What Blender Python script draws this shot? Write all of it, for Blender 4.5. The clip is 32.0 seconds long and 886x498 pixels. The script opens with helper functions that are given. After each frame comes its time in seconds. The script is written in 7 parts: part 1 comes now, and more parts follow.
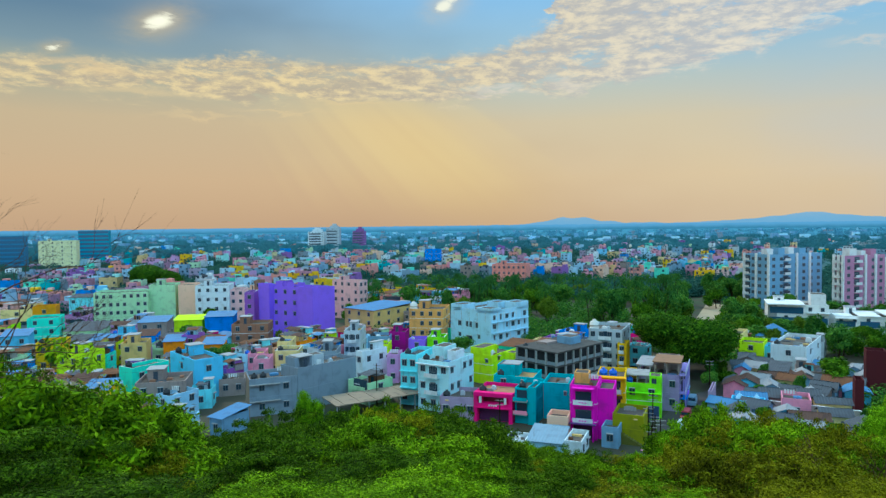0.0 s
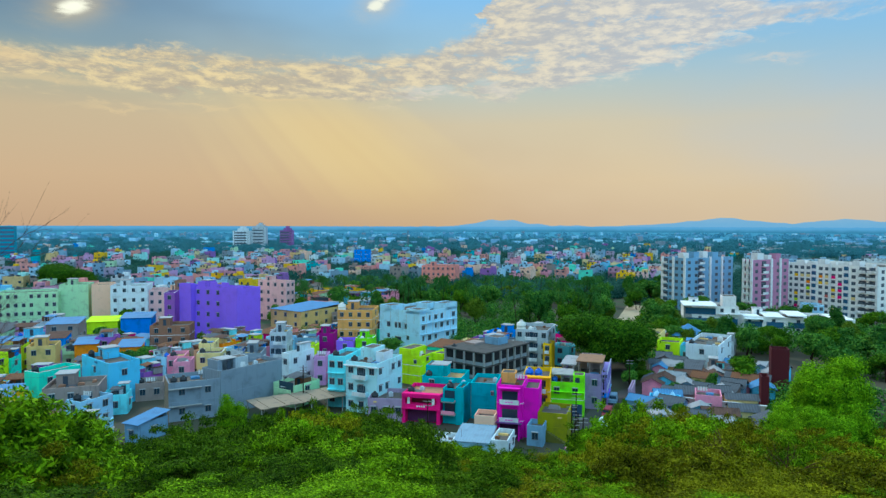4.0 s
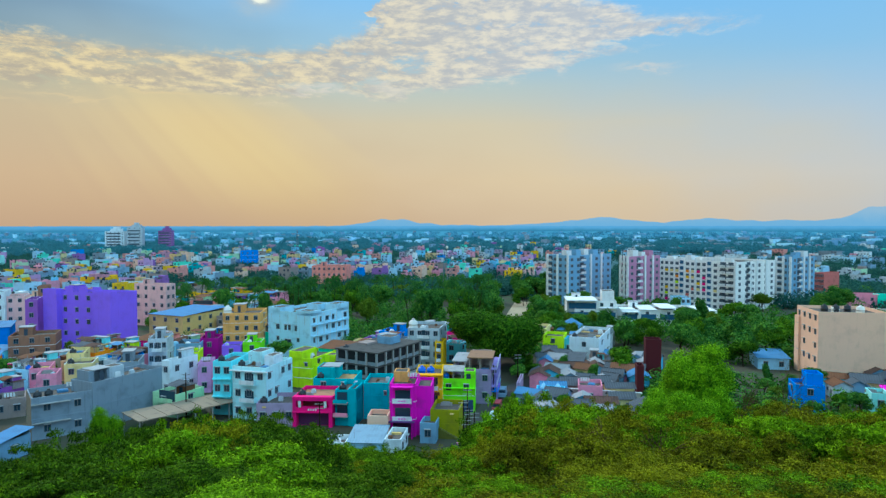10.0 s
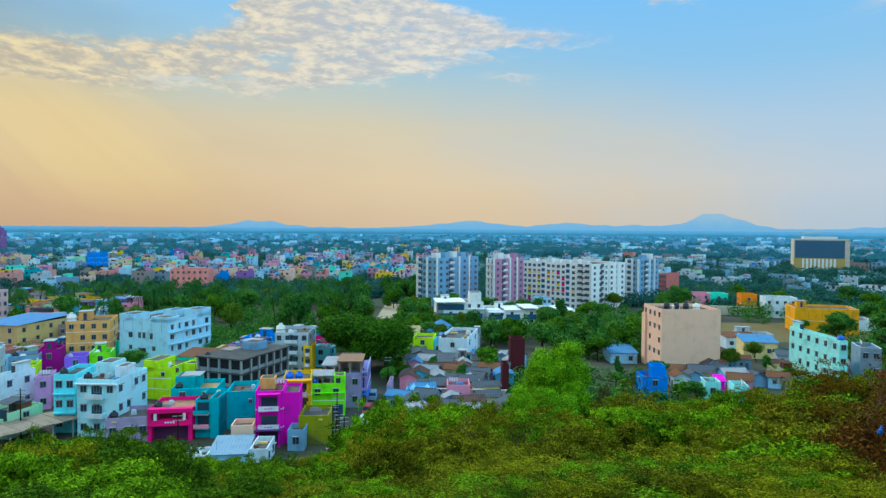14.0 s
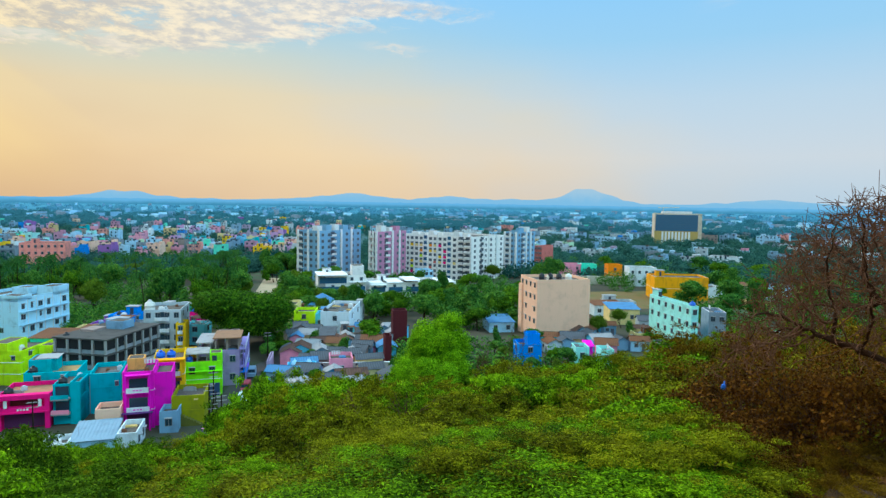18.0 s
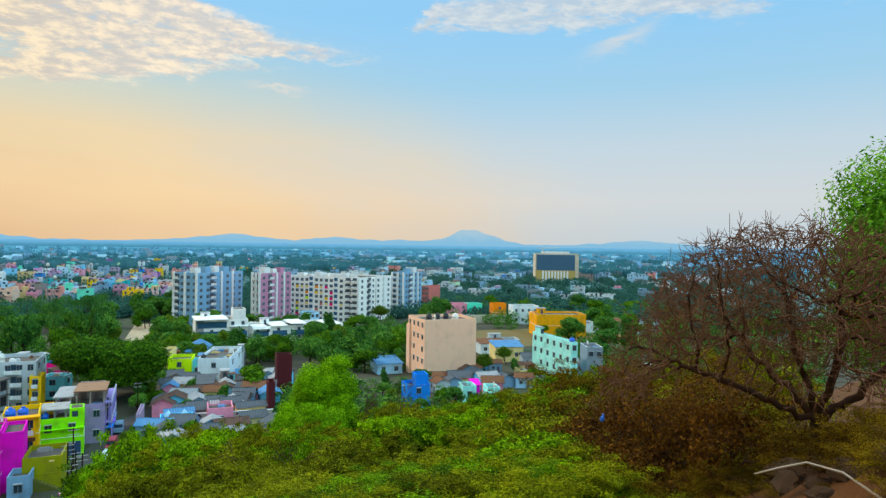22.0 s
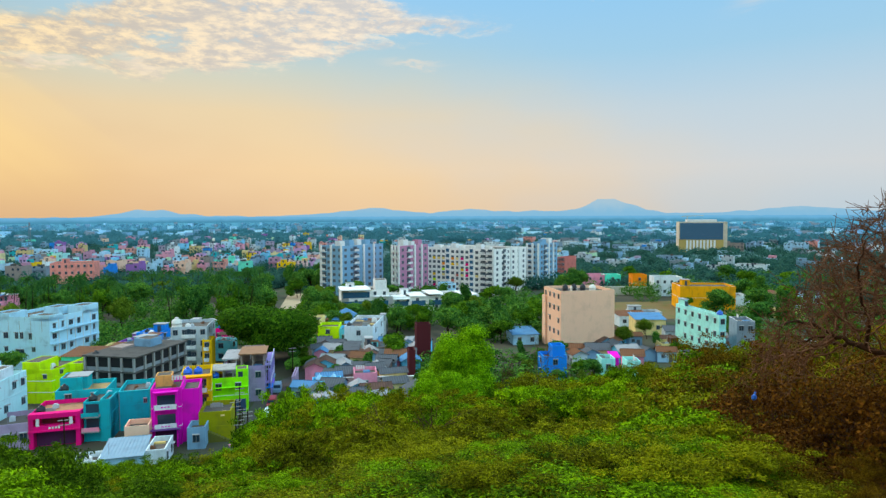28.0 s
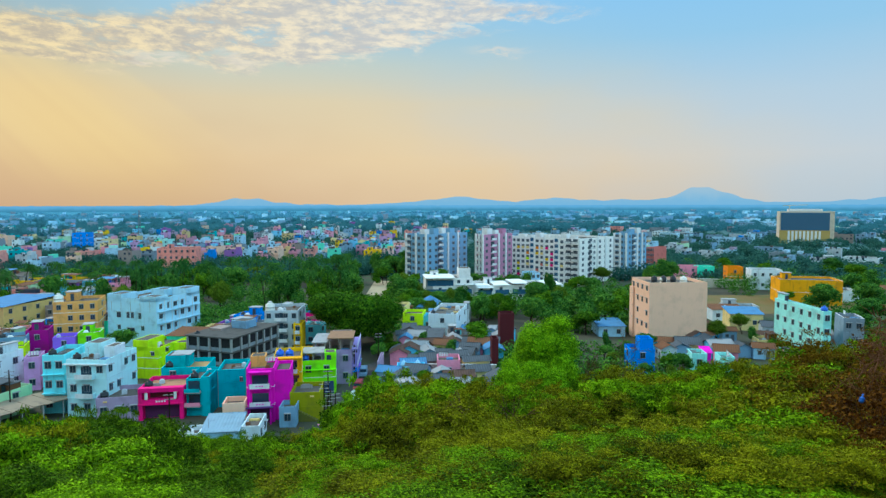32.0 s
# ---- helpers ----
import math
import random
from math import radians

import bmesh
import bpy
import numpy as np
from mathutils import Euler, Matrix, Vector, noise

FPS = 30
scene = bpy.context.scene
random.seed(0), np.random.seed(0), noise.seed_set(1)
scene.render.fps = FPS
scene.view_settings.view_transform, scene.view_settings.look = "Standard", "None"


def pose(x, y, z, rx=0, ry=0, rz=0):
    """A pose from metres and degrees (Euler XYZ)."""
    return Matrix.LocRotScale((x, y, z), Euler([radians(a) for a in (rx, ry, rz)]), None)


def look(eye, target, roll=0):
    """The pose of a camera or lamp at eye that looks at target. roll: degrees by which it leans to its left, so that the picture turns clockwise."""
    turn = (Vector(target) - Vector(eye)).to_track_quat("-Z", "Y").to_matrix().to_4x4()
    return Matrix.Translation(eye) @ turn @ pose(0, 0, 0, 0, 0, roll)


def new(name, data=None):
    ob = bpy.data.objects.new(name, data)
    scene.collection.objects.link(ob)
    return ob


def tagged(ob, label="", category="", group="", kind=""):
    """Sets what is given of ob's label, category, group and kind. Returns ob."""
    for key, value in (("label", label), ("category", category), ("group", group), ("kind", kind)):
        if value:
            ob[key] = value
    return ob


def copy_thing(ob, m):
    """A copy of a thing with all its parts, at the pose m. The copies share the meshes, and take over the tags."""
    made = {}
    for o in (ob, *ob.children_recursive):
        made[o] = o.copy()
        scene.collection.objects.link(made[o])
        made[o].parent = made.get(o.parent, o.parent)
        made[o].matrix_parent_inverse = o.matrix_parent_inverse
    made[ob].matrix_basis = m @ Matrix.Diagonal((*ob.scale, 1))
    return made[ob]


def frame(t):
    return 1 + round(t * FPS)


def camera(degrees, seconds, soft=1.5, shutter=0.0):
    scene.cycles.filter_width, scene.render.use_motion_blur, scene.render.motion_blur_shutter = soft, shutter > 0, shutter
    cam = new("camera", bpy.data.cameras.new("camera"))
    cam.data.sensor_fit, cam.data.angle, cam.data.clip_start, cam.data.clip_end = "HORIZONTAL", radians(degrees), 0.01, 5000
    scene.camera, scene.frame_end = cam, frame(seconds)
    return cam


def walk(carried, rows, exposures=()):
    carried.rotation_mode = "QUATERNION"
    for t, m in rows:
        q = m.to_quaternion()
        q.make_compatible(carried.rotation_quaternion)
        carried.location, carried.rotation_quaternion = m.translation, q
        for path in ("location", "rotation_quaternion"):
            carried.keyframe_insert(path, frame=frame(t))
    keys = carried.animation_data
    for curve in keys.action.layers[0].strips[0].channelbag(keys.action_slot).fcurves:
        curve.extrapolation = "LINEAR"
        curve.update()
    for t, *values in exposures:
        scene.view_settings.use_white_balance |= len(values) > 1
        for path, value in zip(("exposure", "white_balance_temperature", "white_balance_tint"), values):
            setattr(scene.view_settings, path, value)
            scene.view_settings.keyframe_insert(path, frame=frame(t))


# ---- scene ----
cam = camera(68.85, 32.0, soft=1.4)
H = 38.0  # height of the eye over the town

# seconds, turn to the right, tilt and lean in degrees
PATH = [
    (0, -14.12, -2.09, -0.67), (0.5, -13.33, -2.04, -0.62), (1, -12.56, -2.00, -0.50), (1.5, -11.80, -2.00, -0.46),
    (2, -11.05, -2.05, -0.38), (2.5, -10.33, -2.08, -0.28), (3, -9.51, -2.08, -0.11), (3.5, -8.69, -2.06, 0.04),
    (5.5, -5.73, -2.02, 0.28), (6, -5.06, -2.17, 0.31), (6.5, -4.22, -2.17, 0.35), (7, -3.37, -2.14, 0.36),
    (7.5, -2.55, -2.08, 0.25), (8, -1.76, -2.02, 0.13), (8.5, -0.89, -1.90, 0.03), (9, 0.00, -1.91, -0.07),
    (9.5, 0.85, -1.99, -0.06), (10, 1.70, -2.07, -0.03), (10.5, 2.76, -2.03, 0.09), (11, 3.87, -1.97, 0.23),
    (11.5, 4.99, -2.03, 0.24), (12, 6.20, -2.15, 0.28), (12.5, 7.60, -2.28, 0.28), (13, 9.32, -2.26, 0.34),
    (13.5, 11.18, -2.16, 0.39), (14, 13.15, -1.80, 0.46), (14.5, 15.05, -1.45, 0.45), (15, 16.76, -1.55, 0.43),
    (15.5, 18.42, -1.57, 0.62), (17.5, 22.83, -3.34, 1.06), (18, 23.57, -4.08, 0.95), (18.5, 24.90, -4.15, 0.93),
    (19, 26.38, -3.69, 0.92), (19.5, 28.00, -3.00, 0.90), (20, 29.61, -2.21, 0.90), (20.5, 31.05, -1.46, 0.88),
    (21, 32.13, -0.89, 0.84), (21.5, 32.89, -0.64, 0.83), (22, 33.48, -0.32, 0.89), (22.5, 33.74, -0.15, 0.88),
    (23, 33.69, -0.11, 0.88), (23.5, 33.27, -0.34, 0.91), (24, 32.67, -0.55, 0.90), (24.5, 31.92, -0.70, 0.87),
    (25, 30.82, -1.03, 0.79), (25.5, 29.16, -1.77, 0.68), (26, 27.30, -2.63, 0.54), (26.5, 25.39, -3.05, 0.33),
    (28.5, 21.02, -2.76, -0.25), (29, 20.69, -2.53, -0.20), (29.5, 20.20, -2.34, -0.11), (30, 19.46, -2.05, 0.03),
    (30.5, 18.21, -2.09, 0.14), (31, 16.57, -2.95, 0.13), (31.5, 15.16, -3.61, 0.04), (32, 14.15, -3.91, -0.12),
]


def aim(yaw, tilt, lean):
    return pose(0, 0, H, 90 + tilt, 0, -yaw) @ pose(0, 0, 0, 0, 0, lean)


walk(cam, [(t, aim(a, b, c)) for t, a, b, c in PATH], [(0, -0.12, 5880, 4), (6, -0.10, 5760, 4), (10, -0.08, 5680, 3), (15, 0.0, 5780, 4), (19, 0.17, 6250, 6),
                                                               (23, 0.16, 6720, 8), (26, 0.14, 6720, 8), (29, 0.12, 6700, 9), (31, 0.05, 6380, 5), (32, 0.03, 6050, 4)])

# ---- light ----
SUN_AZ, SUN_EL = -32.0, 38.0
world = bpy.data.worlds.new("hazy_evening_sky")
scene.world = world
world.use_nodes = True


class Nodes:
    """Small builder for node trees."""

    def __init__(self, tree):
        self.tree = tree

    def node(self, kind):
        return self.tree.nodes.new(kind)

    def put(self, socket, value):
        if isinstance(value, bpy.types.NodeSocket):
            self.tree.links.new(value, socket)
        elif value is not None:
            socket.default_value = value

    def math(self, op, a, b=None, c=None, clamp=False):
        n = self.node("ShaderNodeMath")
        n.operation, n.use_clamp = op, clamp
        for i, v in enumerate((a, b, c)):
            self.put(n.inputs[i], v)
        return n.outputs[0]

    def step(self, value, lo, hi):
        n = self.node("ShaderNodeMapRange")
        n.interpolation_type = "SMOOTHSTEP"
        self.put(n.inputs["Value"], value)
        self.put(n.inputs["From Min"], lo)
        self.put(n.inputs["From Max"], hi)
        return n.outputs[0]

    def ramp(self, value, stops, mode="LINEAR"):
        n = self.node("ShaderNodeValToRGB")
        self.put(n.inputs[0], value)
        n.color_ramp.interpolation = mode
        e = n.color_ramp.elements
        while len(e) < len(stops):
            e.new(0.5)
        for el, (p, c) in zip(e, stops):
            el.position = p
            el.color = (*c, 1) if isinstance(c, tuple) else (c, c, c, 1)
        return n.outputs[0]

    def mix(self, f, a, b, mode="MIX"):
        n = self.node("ShaderNodeMix")
        n.data_type, n.blend_type = "RGBA", mode
        self.put(n.inputs[0], f)
        self.put(n.inputs[6], a)
        self.put(n.inputs[7], b)
        return n.outputs[2]

    def noise(self, vec, scale, detail=4.0, rough=0.55, out=0):
        n = self.node("ShaderNodeTexNoise")
        self.put(n.inputs["Vector"], vec)
        self.put(n.inputs["Scale"], scale)
        n.inputs["Detail"].default_value = detail
        n.inputs["Roughness"].default_value = rough
        return n.outputs[out]

    def xyz(self, x, y, z):
        n = self.node("ShaderNodeCombineXYZ")
        for s, v in zip(n.inputs, (x, y, z)):
            self.put(s, v)
        return n.outputs[0]


def lin(r, g, b):
    """Linear colour from 0..255 display values."""
    return tuple(((v / 255 + 0.055) / 1.055) ** 2.4 if v > 10 else v / 255 / 12.92 for v in (r, g, b))


def lin4(r, g, b):
    return (*lin(r, g, b), 1)


def build_sky():
    w = Nodes(world.node_tree)
    w.tree.nodes.clear()
    out = w.node("ShaderNodeOutputWorld")
    back = w.node("ShaderNodeBackground")
    w.tree.links.new(back.outputs[0], out.inputs[0])
    coord = w.node("ShaderNodeTexCoord").outputs["Generated"]
    sep = w.node("ShaderNodeSeparateXYZ")
    w.put(sep.inputs[0], coord)
    az = w.math("MULTIPLY", w.math("ARCTAN2", sep.outputs[0], sep.outputs[1]), 57.2958)
    el = w.math("MULTIPLY", w.math("ARCSINE", sep.outputs[2]), 57.2958)
    up = w.math("DIVIDE", el, 40.0, clamp=True)
    warm = w.ramp(up, [(0, lin(216, 174, 136)), (0.1, lin(222, 182, 138)), (0.22, lin(216, 186, 142)), (0.30, lin(178, 178, 152)),
                       (0.35, lin(126, 152, 162)), (0.42, lin(86, 126, 152)), (0.6, lin(98, 134, 164)), (1, lin(175, 190, 205))])
    light = w.ramp(up, [(0, lin(236, 203, 164)), (0.1, lin(243, 211, 166)), (0.22, lin(233, 211, 172)), (0.30, lin(205, 210, 196)),
                        (0.36, lin(176, 206, 216)), (0.48, lin(146, 202, 242)), (0.7, lin(150, 198, 238)), (1, lin(172, 200, 230))])
    cool = w.ramp(up, [(0, lin(190, 208, 222)), (0.1, lin(208, 214, 220)), (0.22, lin(192, 212, 227)), (0.34, lin(160, 206, 236)),
                       (0.48, lin(142, 202, 246)), (0.7, lin(150, 200, 240)), (1, lin(175, 205, 235))])
    drift = w.noise(w.xyz(w.math("MULTIPLY", az, 0.05), w.math("MULTIPLY", el, 0.12), 3.0), 1.0, 3.0)
    turn = w.math("ADD", az, w.math("MULTIPLY", w.math("SUBTRACT", drift, 0.5), 24.0))
    bend = w.math("MULTIPLY", el, 1.35)
    lean = w.math("ADD", turn, bend)
    base = w.mix(w.step(lean, 14.0, 58.0), w.mix(w.step(lean, -22.0, 20.0), warm, light), cool)
    # the glow where the rays come down
    d1 = w.math("DIVIDE", w.math("SUBTRACT", az, w.math("SUBTRACT", -10.0, el)), 7.0)
    d2 = w.math("DIVIDE", w.math("SUBTRACT", el, 7.0), 5.5)
    glow = w.math("EXPONENT", w.math("MULTIPLY", w.math("ADD", w.math("MULTIPLY", d1, d1), w.math("MULTIPLY", d2, d2)), -1.0))
    base = w.mix(w.math("MULTIPLY", glow, 0.7), base, lin4(248, 208, 134))
    # faint beams that fan out below the holes in the cloud
    ray = w.math("ARCTAN2", w.math("SUBTRACT", 34.0, el), w.math("ADD", az, 46.0))
    beam = w.noise(w.xyz(w.math("MULTIPLY", ray, 13.0), 1.7, 0.0), 1.0, 2.5, 0.5)
    reach = w.math("MULTIPLY", w.math("MULTIPLY", w.step(az, -32.0, -22.0), w.step(az, 2.0, -14.0)), w.math("MULTIPLY", w.step(el, 13.5, 9.0), w.step(el, 0.0, 6.0)))
    base = w.mix(w.math("MULTIPLY", w.math("MULTIPLY", w.step(beam, 0.46, 0.72), reach), 0.30), base, lin4(255, 222, 150))
    # sheet of ripple clouds: lower and upper limit in degrees over the compass, -60 to 60
    ragged = w.noise(w.xyz(w.math("MULTIPLY", az, 0.3), w.math("MULTIPLY", el, 0.55), 9.0), 1.0, 5.0, 0.65)
    turn01 = w.math("DIVIDE", w.math("ADD", w.math("ADD", az, w.math("MULTIPLY", w.math("SUBTRACT", ragged, 0.5), 7.0)), 60.0), 120.0, clamp=True)
    lo = w.math("MULTIPLY", w.ramp(turn01, [(0, 0.33), (0.1, 0.34), (0.21, 0.345), (0.37, 0.35), (0.47, 0.375), (0.55, 0.40), (0.60, 0.44), (0.63, 0.49), (0.73, 0.535), (0.75, 0.60), (1, 0.62)]), 30.0)
    hi = w.math("MULTIPLY", w.ramp(turn01, [(0, 0.42), (0.10, 0.44), (0.2, 0.46), (0.235, 0.49), (0.33, 0.48), (0.43, 0.52), (0.462, 0.58), (0.475, 0.80), (0.56, 0.80), (0.60, 0.66), (0.66, 0.58), (0.735, 0.545), (0.77, 0.70), (1, 0.80)]), 30.0)
    slant = w.math("ADD", el, w.math("MULTIPLY", az, 0.035))
    warp = w.noise(w.xyz(w.math("MULTIPLY", az, 0.16), w.math("MULTIPLY", slant, 0.45), 2.0), 1.0, 3.0, 0.55)
    push = w.math("MULTIPLY", w.math("SUBTRACT", warp, 0.5), 1.6)
    soft = w.noise(w.xyz(w.math("ADD", w.math("MULTIPLY", az, 0.17), push), w.math("ADD", w.math("MULTIPLY", slant, 0.62), push), 0.0), 1.0, 8.0, 0.62)
    fine = w.noise(w.xyz(w.math("ADD", w.math("MULTIPLY", az, 0.62), push), w.math("ADD", w.math("MULTIPLY", slant, 1.7), push), 4.0), 1.0, 6.0, 0.66)
    mid = w.noise(w.xyz(w.math("MULTIPLY", az, 0.24), w.math("MULTIPLY", slant, 0.85), 7.0), 1.0, 5.0, 0.6)
    fine = w.math("ADD", w.math("MULTIPLY", fine, 0.62), w.math("MULTIPLY", mid, 0.38))
    wob = w.math("ADD", el, w.math("MULTIPLY", w.math("SUBTRACT", soft, 0.5), 3.8))
    inside = w.math("MULTIPLY", w.step(wob, w.math("SUBTRACT", lo, 0.9), w.math("ADD", lo, 1.2)),
                    w.step(w.math("SUBTRACT", hi, wob), -0.7, 1.3))
    # the body of the sheet is nearly closed, its left wing and the far right band break up
    body = w.math("SUBTRACT", w.math("ADD", w.math("MULTIPLY", w.step(az, -16.0, 2.0), 0.16), 0.08), w.math("MULTIPLY", w.step(az, 19.0, 30.0), 0.06))
    thick = w.math("ADD", w.math("ADD", w.math("MULTIPLY", w.math("SUBTRACT", soft, 0.5), 2.3), w.math("MULTIPLY", w.math("SUBTRACT", fine, 0.5), 2.1)),
                   w.math("ADD", body, w.math("MULTIPLY", inside, 0.80)))
    cover = w.math("MULTIPLY", w.math("MULTIPLY", w.step(thick, 0.30, 0.92), inside), w.mix(w.step(az, 20.0, 36.0), (0.96, 0.96, 0.96, 1), (0.55, 0.55, 0.55, 1)), clamp=True)
    tone = w.mix(w.step(az, -30.0, 20.0), lin4(255, 222, 158), lin4(255, 238, 214))
    grey = w.mix(w.step(az, -30.0, 20.0), lin4(168, 154, 140), lin4(190, 194, 202))
    tone = w.mix(w.math("MULTIPLY", w.step(fine, 0.62, 0.42), 0.75), tone, grey)
    sky = w.mix(cover, base, tone)
    # thin wisps
    for a0, e0, wa, we, amount in ((-9.0, 11.4, 2.6, 0.22, 0.6), (48.7, 17.2, 2.4, 0.5, 0.5), (19.0, 12.9, 2.0, 0.22, 0.55), (-3.0, 11.9, 1.6, 0.16, 0.5), (-22.0, 10.6, 3.0, 0.2, 0.4), (-42.0, 12.4, 3.5, 0.35, 0.6), (-39.0, 10.6, 4.0, 0.38, 0.5), (-34.5, 9.1, 3.0, 0.2, 0.4), (-28.0, 9.7, 3.2, 0.18, 0.4)):
        p = w.math("DIVIDE", w.math("SUBTRACT", az, a0), wa)
        tilt = 0.35 if a0 > 40 else -0.03
        q = w.math("DIVIDE", w.math("SUBTRACT", wob, w.math("ADD", e0, w.math("MULTIPLY", w.math("SUBTRACT", az, a0), tilt))), we)
        f = w.math("EXPONENT", w.math("MULTIPLY", w.math("ADD", w.math("MULTIPLY", p, p), w.math("MULTIPLY", q, q)), -1.0))
        sky = w.mix(w.math("MULTIPLY", f, amount), sky, lin4(240, 224, 206) if a0 > -20 else lin4(250, 212, 150))
    # holes in the grey sheet through which the low sun shows
    for a0, e0, wa, we, power in ((-37.4, 16.2, 1.0, 0.5, 1.0), (-44.8, 13.5, 0.4, 0.2, 0.8), (-13.6, 18.6, 0.75, 0.45, 0.8)):
        p = w.math("DIVIDE", w.math("SUBTRACT", w.math("ADD", az, w.math("MULTIPLY", w.math("SUBTRACT", fine, 0.5), 3.4)), a0), wa)
        q = w.math("DIVIDE", w.math("SUBTRACT", w.math("SUBTRACT", w.math("ADD", el, w.math("MULTIPLY", w.math("SUBTRACT", fine, 0.5), 1.0)), w.math("MULTIPLY", w.math("SUBTRACT", az, a0), 0.22)), e0), we)
        r = w.math("ADD", w.math("MULTIPLY", p, p), w.math("MULTIPLY", q, q))
        sky = w.mix(w.math("MULTIPLY", w.math("EXPONENT", w.math("MULTIPLY", r, -0.18)), 0.45 * power), sky, lin4(250, 205, 120))
        sky = w.mix(w.math("MULTIPLY", w.math("EXPONENT", w.math("MULTIPLY", w.math("MULTIPLY", r, r), -1.0)), power), sky, (1.25, 1.15, 0.85, 1))
    nish = w.node("ShaderNodeTexSky")
    nish.sky_type, nish.sun_disc, nish.dust_density = "NISHITA", False, 3.0
    nish.sun_elevation, nish.sun_rotation = radians(SUN_EL), radians(SUN_AZ)
    dim = w.mix(1.0, nish.outputs[0], (0.09, 0.09, 0.09, 1), "MULTIPLY")
    sky = w.mix(0.06, sky, dim)
    # the cloud sheet is brighter overhead than near the horizon
    high = w.step(el, 24.0, 60.0)
    sky = w.mix(1.0, sky, w.mix(high, (0.95, 0.95, 0.95, 1), (*ZENITH, 1)), "MULTIPLY")
    # and brighter on the side away from the low sun, where it lights the clouds
    rear = w.step(w.math("MULTIPLY", sep.outputs[1], -1.0), -0.25, 0.7)
    sky = w.mix(1.0, sky, w.mix(rear, (1, 1, 1, 1), (*BEHIND, 1)), "MULTIPLY")
    w.put(back.inputs["Color"], sky)
    back.inputs["Strength"].default_value = 1.0


ZENITH = (1.85, 2.0, 1.9)
BEHIND = (2.1, 2.2, 2.05)
build_sky()
sun = new("sun", bpy.data.lights.new("sun", "SUN"))
sun.data.energy, sun.data.angle, sun.data.color = 2.0, radians(9), (1.0, 0.88, 0.72)
sun.matrix_world = look((0, 0, 0), tuple(-v for v in (math.sin(radians(SUN_AZ)) * math.cos(radians(SUN_EL)), math.cos(radians(SUN_AZ)) * math.cos(radians(SUN_EL)), math.sin(radians(SUN_EL)))))

# ---- materials ----
MATS = {}


def surface(name, colour, rough=0.8, metal=0.0, grime=0.35, scale=0.6, bump=0.15, dark=None, streak=True, spec=0.3):
    """A weathered surface: base colour, broad stains, streaks that run down, fine grain."""
    if name in MATS:
        return MATS[name]
    m = MATS[name] = bpy.data.materials.new(name)
    m.use_nodes = True
    w = Nodes(m.node_tree)
    b = w.tree.nodes["Principled BSDF"]
    co = w.node("ShaderNodeTexCoord").outputs["Object"]
    broad = w.noise(co, scale, 4.0, 0.6)
    grain = w.noise(co, scale * 14, 3.0, 0.6)
    colour4 = (*colour, 1)
    dirt = (*(dark or tuple(c * 0.45 + 0.02 for c in colour)), 1)
    c = w.mix(w.math("MULTIPLY", w.step(broad, 0.48, 0.72), grime), colour4, dirt)
    if streak:
        mp = w.node("ShaderNodeMapping")
        w.put(mp.inputs[0], co)
        mp.inputs["Scale"].default_value = (2.2, 2.2, 0.18)
        run = w.noise(mp.outputs[0], 1.0, 3.0, 0.6)
        c = w.mix(w.math("MULTIPLY", w.step(run, 0.55, 0.75), grime * 0.9), c, dirt)
    c = w.mix(w.math("MULTIPLY", w.math("SUBTRACT", grain, 0.5), 0.35, clamp=True), c, tuple(v * 0.6 for v in colour) + (1,))
    w.put(b.inputs["Base Color"], c)
    b.inputs["Roughness"].default_value = rough
    b.inputs["Metallic"].default_value = metal
    b.inputs["Specular IOR Level"].default_value = spec
    if bump:
        n = w.node("ShaderNodeBump")
        n.inputs["Strength"].default_value = bump
        n.inputs["Distance"].default_value = 0.05
        w.put(n.inputs["Height"], grain)
        w.put(b.inputs["Normal"], n.outputs[0])
    return m


def foliage(name, shades, thin=0.16):
    """Leaves: each leaf takes its own shade; some light comes through."""
    if name in MATS:
        return MATS[name]
    m = MATS[name] = bpy.data.materials.new(name)
    m.use_nodes = True
    w = Nodes(m.node_tree)
    b = w.tree.nodes["Principled BSDF"]
    rnd = w.node("ShaderNodeNewGeometry").outputs["Random Per Island"]
    own = w.node("ShaderNodeObjectInfo").outputs["Random"]
    co = w.node("ShaderNodeTexCoord").outputs["Object"]
    patch = w.noise(co, 0.9, 3.0, 0.6)
    pick = w.math("ADD", w.math("MULTIPLY", rnd, 0.62), w.math("ADD", w.math("MULTIPLY", w.math("SUBTRACT", patch, 0.5), 1.1), w.math("MULTIPLY", own, 0.28)), clamp=True)
    n = len(shades)
    c = w.ramp(pick, [(i / max(1, n - 1), s) for i, s in enumerate(shades)])
    w.put(b.inputs["Base Color"], c)
    b.inputs["Roughness"].default_value = 0.8
    b.inputs["Specular IOR Level"].default_value = 0.04
    tr = w.node("ShaderNodeBsdfTranslucent")
    w.put(tr.inputs[0], c)
    mx = w.node("ShaderNodeMixShader")
    mx.inputs[0].default_value = thin
    w.put(mx.inputs[1], b.outputs[0])
    w.put(mx.inputs[2], tr.outputs[0])
    w.put(w.tree.nodes["Material Output"].inputs[0], mx.outputs[0])
    return m


